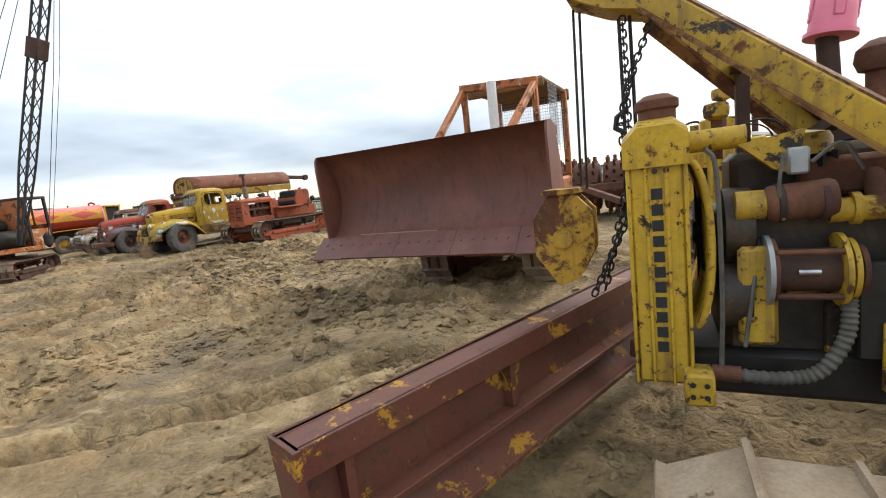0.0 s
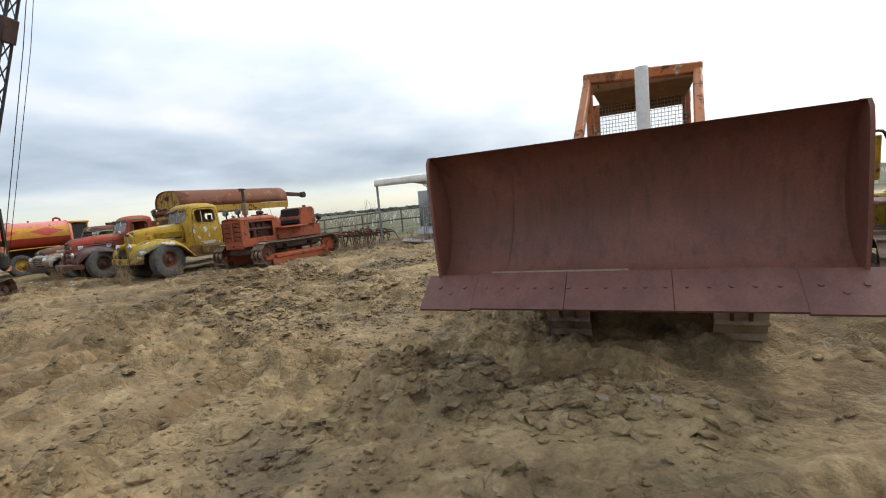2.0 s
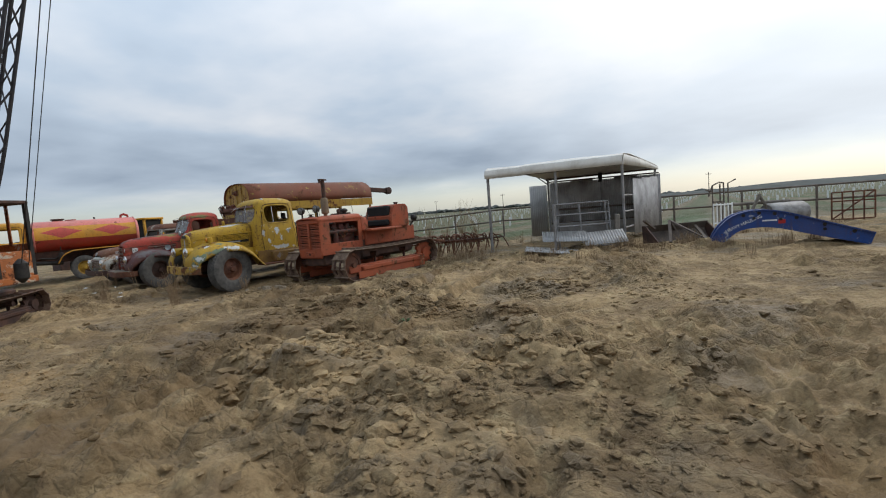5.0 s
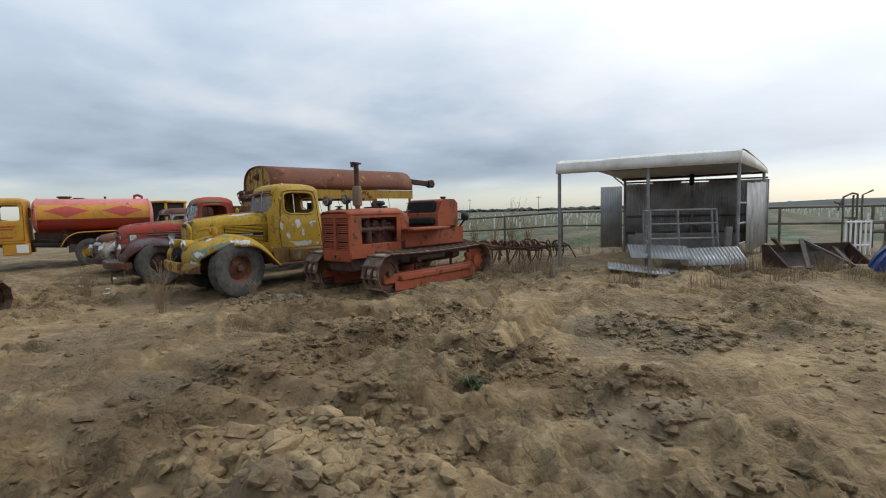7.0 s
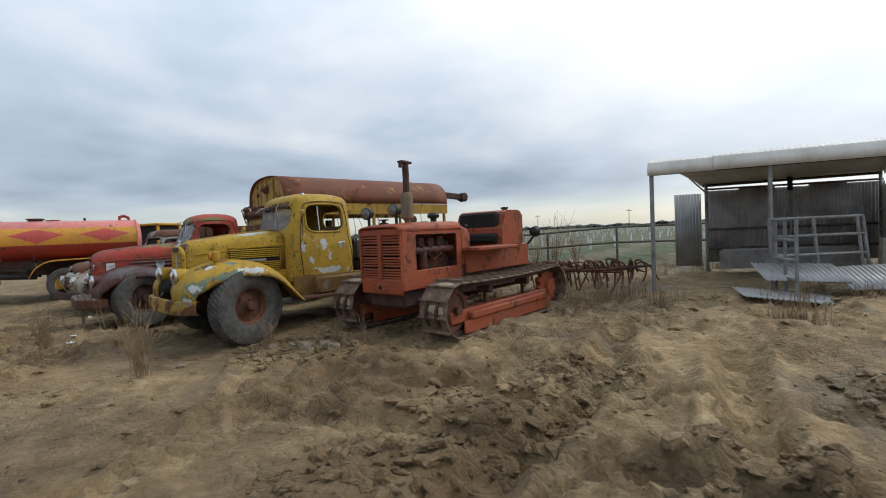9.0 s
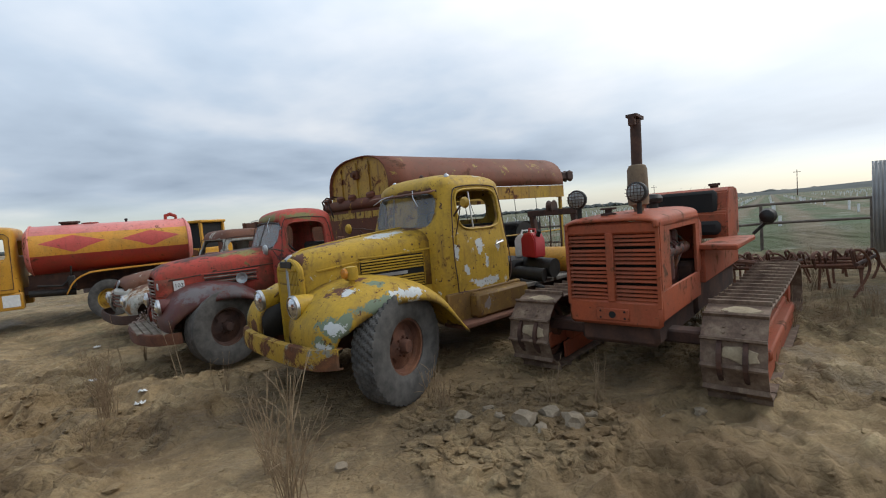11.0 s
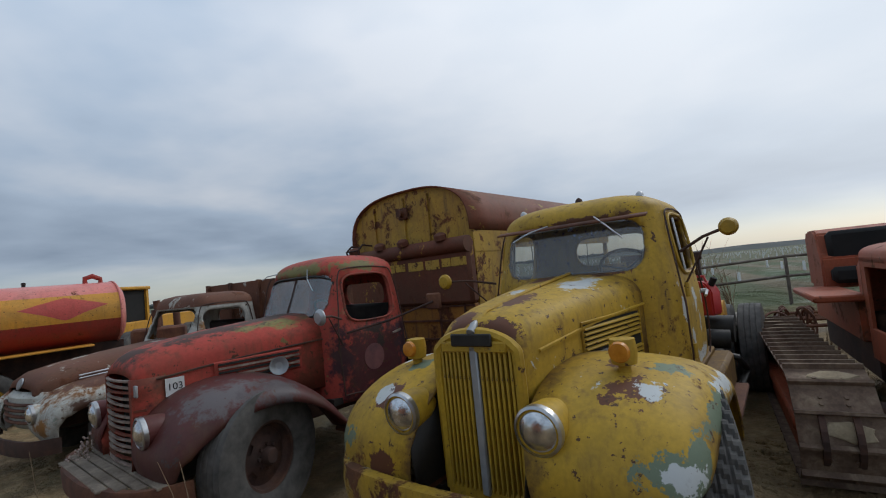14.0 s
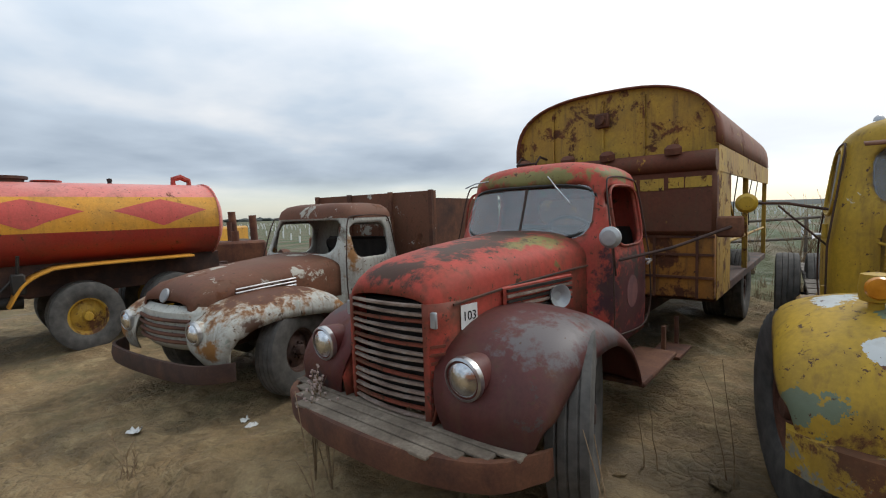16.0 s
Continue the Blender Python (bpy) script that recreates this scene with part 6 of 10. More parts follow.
        st9 = spline([(4.75, 0.85, 0.5, 0.98, 0.05), (4.7, 1.05, 0.5, 1.0, 0.08), (4.4, 1.20, 0.5, 1.0, 0.10), (3.95, 1.24, 0.5, 1.0, 0.10), (3.5, 1.14, 0.5, 1.0, 0.08), (3.22, 0.9, 0.5, 1.0, 0.05)], 24)
        fender(fe, [(x, z, yi * s, yo * s, dd) for x, z, yi, yo, dd in st9], 4, 10)
        solid(part("fender", fe, cy, t), 0.014, 0)
        rf = B()
        FC = (0.25, 0.5)
        st9 = spline([(1.14, 0.70, 0.62, 1.06, 0.03), (0.96, 0.98, 0.62, 1.06, 0.03), (0.70, 1.13, 0.62, 1.06, 0.03), (0.35, 1.18, 0.62, 1.06, 0.03), (-1.3, 1.20, 0.62, 1.06, 0.03)], 24)
        fender(rf, [(x, z, yi * s, yo * s, dd) for x, z, yi, yo, dd in st9], 6, 8)
        solid(part("mudguard", rf, M["tankyel"], t, "yellow rear mudguard"), 0.014, 0)
        headlamp(t, (4.72, s * 0.75, 1.0), 0.1, cy, 0.12)
        mi = B()
        tube(mi, [(3.15, s * 0.92, 1.6), (3.2, s * 1.2, 1.75), (3.2, s * 1.2, 2.1)], 0.014, 6)
        box(mi, 3.16, 3.20, *sorted((s * 1.12, s * 1.28)), 1.8, 2.1, 0.01)
        part("mirror", mi, M["greasy"], t)
    h = B()
    loft(h, [arch(x, wd, 0.85, 1.25, zt, 5) for x, wd, zt in ((4.72, 0.45, 1.45), (4.6, 0.50, 1.52), (3.9, 0.56, 1.60), (3.1, 0.66, 1.66))], closed=False)
    solid(part("hood", h, cy, t), 0.02)
    gr = B()
    box(gr, 4.66, 4.74, -0.44, 0.44, 0.75, 1.42, 0.02)
    part("grille", gr, M["black"], t)
    bp = B()
    box(bp, 4.80, 4.95, -1.0, 1.0, 0.55, 0.78, 0.03)
    part("bumper", bp, cy, t)
    fl = B()
    box(fl, 2.05, 3.15, -0.85, 0.85, 0.85, 0.92)
    part("cab_floor", fl, M["greasy"], t)
    seat(t, 2.55, 0.7, 1.15)
    tyre, rim = tyre_mesh(0.47, 0.26, 0.26, 0), rim_mesh(0.26, 0.24, M["boxyel"])
    for x in (0.25, -1.0):
        axle(t, x, 0.85, 0.5)
        for s in (-1, 1):
            add_wheel(t, x, s * 0.95, 0.47, tyre, rim, dual=0.3)
    axle(t, 3.95, 0.8, 0.5)
    for s in (-1, 1):
        add_wheel(t, 3.95, s * 0.86, 0.47, tyre, rim)
    for s in (1, -1):
        pl = B()
        cyl(pl, (1.9, s * 0.72, 0.78), (0.95, s * 0.72, 0.72), 0.08, seg=12)
        tube(pl, [(1.7, s * 0.85, 0.95), (1.2, s * 0.95, 0.9), (1.0, s * 0.9, 1.1), (0.98, s * 0.95, 1.35)], 0.025, 6)
        box(pl, 0.92, 1.08, *sorted((s * 0.82, s * 1.0)), 0.85, 1.12, 0.02)
        part("valve_gear", pl, M["greasy"], t)
    sub = B()
    box(sub, -1.9, 1.9, -0.5, 0.5, 0.9, 1.2)
    part("tank_cradle", sub, M["rustdark"], t)


tank_truck(pose(-17.6, 24.4, 0.20, 0, 0, -137.5) @ Matrix.Diagonal((0.86, 0.86, 0.95, 1)))

# ---- crawler tracks ----
M["cake"] = rusty("caked_pale_mud", (0.24, 0.185, 0.115), (0.34, 0.27, 0.175), (0.42, 0.34, 0.23), 6.0, 0.95, 0.1)


def shoe_mesh(w, pitch, grouser, mat):
    bm = B()
    h = pitch / 2 * 1.02
    prism(bm, [(-h, 0), (h, 0), (h, 0.014), (-h + 0.028, 0.016), (-h + 0.020, grouser), (-h, grouser)], "y", -w / 2, w / 2)
    for y in (-0.07, 0.07):
        cyl(bm, (0.0, y, 0.014), (0.0, y, 0.026), 0.014, seg=6)
        cyl(bm, (0.05, y, 0.014), (0.05, y, 0.026), 0.014, seg=6)
    return link_mesh("track_shoe", bm, mat)


def crawler(parent, y, xf, xb, r, w, n, shoe_mat, body_mat, zc=None, grouser=0.055, sag=0.03, mud=0.0):
    """One track: shoes round an idler in front and a sprocket behind, on a roller frame."""
    zc = r if zc is None else zc
    L = xf - xb - 2 * r
    x0, x1 = xf - r, xb + r
    per = 2 * L + 2 * math.pi * r
    pitch = per / n
    me = shoe_mesh(w, pitch, grouser, M[shoe_mat])
    rr = r - grouser

    def at(s):
        s %= per
        if s < L:
            u = s / L
            return x0 - s, zc + rr - sag * 4 * u * (1 - u), math.pi
        s -= L
        if s < math.pi * r:
            a = s / r
            return x1 - rr * math.sin(a), zc + rr * math.cos(a), math.pi + a
        s -= math.pi * r
        if s < L:
            return x1 + s, zc - rr, 2 * math.pi
        s -= L
        a = s / r
        return x0 + rr * math.sin(a), zc - rr * math.cos(a), 2 * math.pi + a
    rm = np.random.default_rng(int(100 * abs(y)) + n)
    cakes = []
    for k in range(4 if mud else 0):
        ck = B()
        m9 = 9
        ring = [(math.cos(q) * w * rm.uniform(0.22, 0.42), math.sin(q) * pitch * rm.uniform(0.18, 0.33)) for q in np.linspace(0, 2 * math.pi, m9, endpoint=False)]
        loft(ck, [[(v9, u9, 0.012) for u9, v9 in ring], [(v9 * 0.9, u9 * 0.92, 0.024) for u9, v9 in ring], [(v9 * 0.55, u9 * 0.6, 0.031) for u9, v9 in ring]], True, True)
        cakes.append(link_mesh("dried_mud", ck, M["cake"]))
    for i in range(n):
        x, z, a = at((i + 0.5) * pitch)
        mt = Matrix.Translation((x, y, z)) @ Matrix.Rotation(math.pi - a, 4, "Y")
        part("track_shoe", me, None, parent, at=mt)
        if cakes and rm.random() < mud:
            part("dried_mud", cakes[i % 4], None, parent, "pale dried mud", mt @ Matrix.Translation((0.012, rm.uniform(-0.07, 0.07), 0)))
    line = [V((at(s)[0], y, at(s)[1])) for s in np.linspace(0, per, 90, endpoint=False)]
    c = V(((x0 + x1) / 2, y, zc))
    for dy in (-0.09, 0.09):
        ch = B()
        lo, hi = [], []
        for k, p in enumerate(line):
            s = k / 90 * per
            x, z, a = at(s)
            nrm = V((math.sin(a - math.pi), 0, math.cos(a - math.pi)))
            lo.append(V((x, y + dy, z)) - nrm * 0.005)
            hi.append(V((x, y + dy, z)) - nrm * 0.075)
        for k in range(90):
            j = (k + 1) % 90
            q = [lo[k], lo[j], hi[j], hi[k]]
            loft(ch, [[p + V((0, -0.018, 0)) for p in q], [p + V((0, 0.018, 0)) for p in q]], True, True)
        part("track_chain", ch, M["rustdark"], parent)
    fr = B()
    box(fr, x1 - 0.1, x0 + 0.12, y - 0.10, y + 0.10, zc - rr * 0.55, zc - rr * 0.05, 0.02)
    box(fr, x1 + 0.3, x0 - 0.25, y - w * 0.42, y + w * 0.42, zc - rr * 0.45, zc - rr * 0.15, 0.02)
    part("track_frame", fr, M[body_mat], parent)
    gd = B()
    box(gd, x1 + 0.15, x0 - 0.1, y - w * 0.36, y - w * 0.30, zc - rr * 0.95, zc - rr * 0.45, 0.01)
    box(gd, x1 + 0.15, x0 - 0.1, y + w * 0.30, y + w * 0.36, zc - rr * 0.95, zc - rr * 0.45, 0.01)
    part("roller_guard", gd, M[body_mat], parent)
    idl = B()
    ri = rr - 0.07
    lathe(idl, [(0.06, -0.09), (ri * 0.75, -0.05), (ri * 0.78, -0.07), (ri, -0.07), (ri, -0.03), (ri * 1.06, -0.03), (ri * 1.06, 0.03), (ri, 0.03), (ri, 0.07), (ri * 0.78, 0.07), (ri * 0.75, 0.05), (0.06, 0.09)], (x0, y, zc), (0, 1, 0), 28)
    cyl(idl, (x0, y - 0.16, zc), (x0, y + 0.16, zc), 0.06, seg=12)
    part("idler", idl, M["rust"], parent)
    sp = B()
    lathe(sp, [(0.05, -0.12), (ri * 0.5, -0.12), (ri * 0.55, -0.05), (ri, -0.04), (ri, 0.04), (ri * 0.55, 0.05), (ri * 0.5, 0.12), (0.05, 0.12)], (x1, y, zc), (0, 1, 0), 52)
    sp.verts.ensure_lookup_table()
    for v in sp.verts:
        rad = math.hypot(v.co.x - x1, v.co.z - zc)
        if rad > ri * 0.97:
            a = math.atan2(v.co.z - zc, v.co.x - x1)
            k = (ri + (0.05 if math.cos(13 * a) > 0 else -0.02)) / rad
            v.co.x, v.co.z = x1 + (v.co.x - x1) * k, zc + (v.co.z - zc) * k
    part("drive_sprocket", sp, M[body_mat], parent)
    for x in np.linspace(x1 + 0.35, x0 - 0.35, 5):
        rl = B()
        lathe(rl, [(0.03, -0.15), (0.085, -0.14), (0.085, -0.08), (0.06, -0.07), (0.06, 0.07), (0.085, 0.08), (0.085, 0.14), (0.03, 0.15)], (x, y, zc - rr + 0.16), (0, 1, 0), 16)
        part("track_roller", rl, M["rustdark"], parent)
    for x in (x1 + 0.3 * L, x1 + 0.7 * L):
        rl = B()
        lathe(rl, [(0.02, -0.12), (0.06, -0.11), (0.06, 0.11), (0.02, 0.12)], (x, y, zc + rr - 0.14 - sag), (0, 1, 0), 14)
        beam(rl, (x, y, zc - 0.1 * rr), (x, y, zc + rr - 0.14 - sag), 0.05, 0.04, up=(1, 0, 0))
        part("carrier_roller", rl, M["rustdark"], parent)


# ---- the orange crawler tractor ----
def orange_tractor(m):
    t = thing("crawler_tractor", m, "faded orange crawler tractor with slatted grille and muddy tracks", "crawler tractor")
    o = M["orange"]
    for s in (-1, 1):
        crawler(t, s * 0.92, 0.0, -3.62, 0.41, 0.46, 36, "shoedust", "orange", grouser=0.05, mud=0.6)
    # nose: side sheets, crowned top and slatted front
    tp = B()
    loft(tp, [arch(x, wd, 1.50, 1.53, zt, 3.4) for x, wd, zt in ((0.03, 0.40, 1.585), (0.0, 0.425, 1.60), (-0.1, 0.43, 1.625), (-0.7, 0.43, 1.645), (-1.36, 0.43, 1.65))], closed=False)
    solid(part("hood", tp, o, t, "orange hood top dulled by weather"), 0.02)
    fr = B()
    box(fr, -0.06, 0.0, -0.425, 0.425, 0.62, 0.86, 0.03)
    box(fr, -0.06, 0.0, -0.425, 0.425, 1.45, 1.56, 0.02)
    box(fr, -0.06, 0.0, -0.425, -0.395, 0.8, 1.5)
    box(fr, -0.06, 0.0, 0.395, 0.425, 0.8, 1.5)
    box(fr, -0.05, 0.012, -0.035, 0.035, 0.84, 1.47, 0.008)
    part("nose_frame", fr, o, t)
    core = B()
    box(core, -0.14, -0.08, -0.40, 0.40, 0.80, 1.50)
    part("radiator_core", core, M["black"], t)
    sl = B()
    prism(sl, [(-0.012, -0.010), (0.010, -0.014), (0.012, -0.006), (-0.008, 0.012)], "y", -0.18, 0.18)
    sme = link_mesh("grille_slat", sl, o)
    for k in range(15):
        z = 0.870 + 0.0365 * k + 0.017 * (k // 4)
        for y in (-0.215, 0.215):
            part("grille_slat", sme, None, t, at=pose(-0.02, y, z))
    ph = B()
    box(ph, -0.01, 0.012, -0.15, 0.15, 0.67, 0.78, 0.008)
    part("crank_plate", ph, o, t)
    # raised black discs: the shade of the crank hole and four small holes
    hole = B()
    cyl(hole, (0.0, 0, 0.725), (0.0145, 0, 0.725), 0.032, seg=16)
    for dy in (-0.11, 0.11):
        for dz in (-0.03, 0.03):
            cyl(hole, (0.0, dy, 0.725 + dz), (0.0145, dy, 0.725 + dz), 0.010, seg=8)
    part("crank_hole_shade", hole, M["black"], t)
    for s in (-1, 1):
        sd = B()
        y0, y1 = sorted((s * 0.405, s * 0.43))
        box(sd, -1.36, -0.03, y0, y1, 0.68, 0.95, 0.01)
        box(sd, -0.30, -0.03, y0, y1, 0.95, 1.54)
        box(sd, -1.36, -1.24, y0, y1, 0.95, 1.54)
        box(sd, -1.24, -0.30, y0, y1, 1.46, 1.54)
        part("side_sheet", sd, o, t, "orange side sheet with an open engine window")
    en = B()
    box(en, -1.3, -0.2, -0.24, 0.24, 0.62, 1.35, 0.04)
    for i in range(4):
        box(en, -0.42 - 0.22 * i, -0.28 - 0.22 * i, -0.3, 0.3, 1.1, 1.42, 0.02)
    cyl(en, (-1.25, 0.31, 1.22), (-0.3, 0.31, 1.22), 0.06, seg=12)
    for i in range(4):
        tube(en, [(-0.4 - 0.22 * i, 0.25, 1.40), (-0.5 - 0.2 * i, 0.36, 1.28), (-0.8, 0.33, 1.05)], 0.012, 5)
    cyl(en, (-0.55, 0.32, 0.98), (-0.55, 0.32, 1.2), 0.07, seg=14)
    part("engine", en, M["engine_red"], t, "grimy rusted engine")
    bl = B()
    box(bl, -3.3, -0.1, -0.36, 0.36, 0.42, 0.70, 0.04)
    box(bl, -3.4, -1.3, -0.40, 0.40, 0.45, 1.05, 0.05)
    part("transmission", bl, M["rustdark"], t)
    cb = B()
    box(cb, -0.55, -0.35, -0.95, 0.95, 0.42, 0.54, 0.02)
    part("equalizer_bar", cb, M["rustdark"], t)
    cl = B()
    loft(cl, [arch(-1.37, 0.43, 0.95, 1.45, 1.62, 4), arch(-1.60, 0.40, 0.95, 1.40, 1.55, 4)], closed=False)
    box(cl, -1.63, -1.57, -0.40, 0.40, 0.9, 1.45)
    part("dash", cl, o, t)
    for s in (-1, 1):
        fn = B()
        box(fn, -2.55, -1.36, *sorted((s * 0.40, s * 0.78)), 1.16, 1.22, 0.015)
        box(fn, -3.45, -1.45, *sorted((s * 0.40, s * 0.46)), 0.8, 1.2, 0.01)
        part("fender_deck", fn, o, t)
    tk = B()
    prism(tk, [(-3.18, 1.20), (-2.42, 1.20), (-2.42, 1.52), (-2.50, 1.55), (-2.56, 1.78), (-2.66, 1.83), (-3.08, 1.83), (-3.18, 1.74)], "y", -0.52, 0.52)
    bmesh.ops.bevel(tk, geom=tk.edges[:], offset=0.02, segments=2, affect="EDGES")
    part("fuel_tank", tk, o, t)
    bk = B()
    box(bk, -2.58, -2.44, -0.44, 0.40, 1.42, 1.80, 0.04)
    part("backrest", bk, M["black"], t, "torn black seat back")
    cu = B()
    box(cu, -2.85, -2.3, -0.45, 0.45, 1.25, 1.42, 0.04)
    part("seat", cu, M["black"], t)
    cp = B()
    lathe(cp, [(0.05, 0), (0.05, 0.03), (0.07, 0.03), (0.07, 0.06), (0, 0.065)], (-2.9, 0.3, 1.83), (0, 0, 1), 14)
    part("filler_cap", cp, M["rustdark"], t)
    for y in (-0.15, 0.1):
        lv = B()
        tube(lv, [(-1.75, y, 0.95), (-1.85, y, 1.35), (-1.95, y, 1.55)], 0.014, 6)
        lathe(lv, [(0, -0.03), (0.03, 0), (0, 0.03)], (-1.95, y, 1.57), (0, 0, 1), 10)
        part("lever", lv, M["greasy"], t)
    ex = B()
    lathe(ex, [(0.04, 1.62), (0.05, 1.68), (0.09, 1.70), (0.095, 1.74), (0.09, 2.03), (0.075, 2.07), (0.05, 2.08)], (-0.48, 0.12, 0), (0, 0, 1), 20)
    part("muffler", ex, M["muff"], t, "tan rusted muffler")
    st = B()
    tube(st, [(-0.48, 0.12, 2.05), (-0.48, 0.125, 2.3), (-0.47, 0.13, 2.50)], 0.05, 12)
    prism(st, [(-0.56, 2.50), (-0.36, 2.515), (-0.36, 2.54), (-0.40, 2.54), (-0.56, 2.53)], "y", 0.08, 0.18)
    box(st, -0.40, -0.36, 0.10, 0.16, 2.44, 2.54)
    part("exhaust", st, M["rustdark"], t, "dark exhaust stack with a rain flap")
    for p, yaw in (((-0.08, -0.31, 1.79), 5), ((-0.10, 0.24, 1.81), -8)):
        b = B()
        ax = (math.cos(radians(yaw)), math.sin(radians(yaw)), 0.0)
        lathe(b, [(0.02, -0.10), (0.066, -0.075), (0.088, -0.015), (0.092, 0.025), (0.085, 0.035)], p, ax, 26)
        cyl(b, V(p) + V((-0.03, 0, -0.08)), (p[0] - 0.03, p[1], 1.60), 0.022, seg=10)
        lm = part("work_lamp", b, M["greasy"], t)
        g = B()
        lathe(g, [(0.085, 0.03), (0.06, 0.043), (0.0, 0.049)], p, ax, 24)
        part("lens", g, M["lens_dim"], lm, "dull lamp glass behind wire mesh")
        gd = B()
        for k in np.linspace(-0.06, 0.06, 5):
            x, y = frame_of(ax)
            ln = math.sqrt(0.085 ** 2 - k * k)
            tube(gd, [V(p) + V(ax) * 0.062 + x * k - y * ln, V(p) + V(ax) * 0.07 + x * k, V(p) + V(ax) * 0.062 + x * k + y * ln], 0.003, 4)
            tube(gd, [V(p) + V(ax) * 0.062 + y * k - x * ln, V(p) + V(ax) * 0.07 + y * k, V(p) + V(ax) * 0.062 + y * k + x * ln], 0.003, 4)
        part("lamp_guard", gd, M["rustdark"], lm)
    rl = B()
    lathe(rl, [(0.02, -0.1), (0.08, -0.06), (0.10, 0.02), (0.0, 0.04)], (-3.0, 0.86, 1.42), (-1, 0.1, 0), 20)
    cyl(rl, (-3.0, 0.86, 1.36), (-3.0, 0.7, 1.2), 0.02, seg=8)
    part("rear_lamp", rl, M["greasy"], t)
    cap = B()
    lathe(cap, [(0.07, 0), (0.07, 0.03), (0.03, 0.04), (0.03, 0.07)], (-0.16, -0.05, 1.61), (0, 0, 1), 16)
    for a in range(6):
        q = a * math.pi / 3
        tube(cap, [(-0.16, -0.05, 1.68), (-0.16 + 0.06 * math.cos(q), -0.05 + 0.06 * math.sin(q), 1.685)], 0.008, 5)
    tube(cap, [(-0.16 + 0.065 * math.cos(q), -0.05 + 0.065 * math.sin(q), 1.685) for q in np.linspace(0, 6.28, 17)], 0.010, 5, False)
    part("radiator_cap", cap, M["rustdark"], t)
    ac = B()
    lathe(ac, [(0.05, 1.62), (0.05, 1.70), (0.09, 1.71), (0.10, 1.75), (0.07, 1.79), (0, 1.80)], (-1.15, 0.05, 0), (0, 0, 1), 18)
    part("air_cleaner", ac, M["greasy"], t)


M["engine_red"] = painted("grimy_engine", (0.10, 0.025, 0.02), (0.06, 0.02, 0.018), 0.5, 5, (0.02, 0.018, 0.016), 0.5, 0.6, 0.2)
M["muff"] = rusty("muffler_rust", (0.13, 0.09, 0.055), (0.20, 0.14, 0.085), (0.25, 0.16, 0.09), 4, 0.8, 0.3)
M["lens_dim"] = plain("dull_lamp_glass", (0.20, 0.20, 0.20), (0.40, 0.40, 0.38), 30, 0.25, 0.3, 0.4)
TT = pose(-6.96, 18.60, 0.06, 0, 0, -124) @ Matrix.Scale(1.06, 4)
orange_tractor(TT)


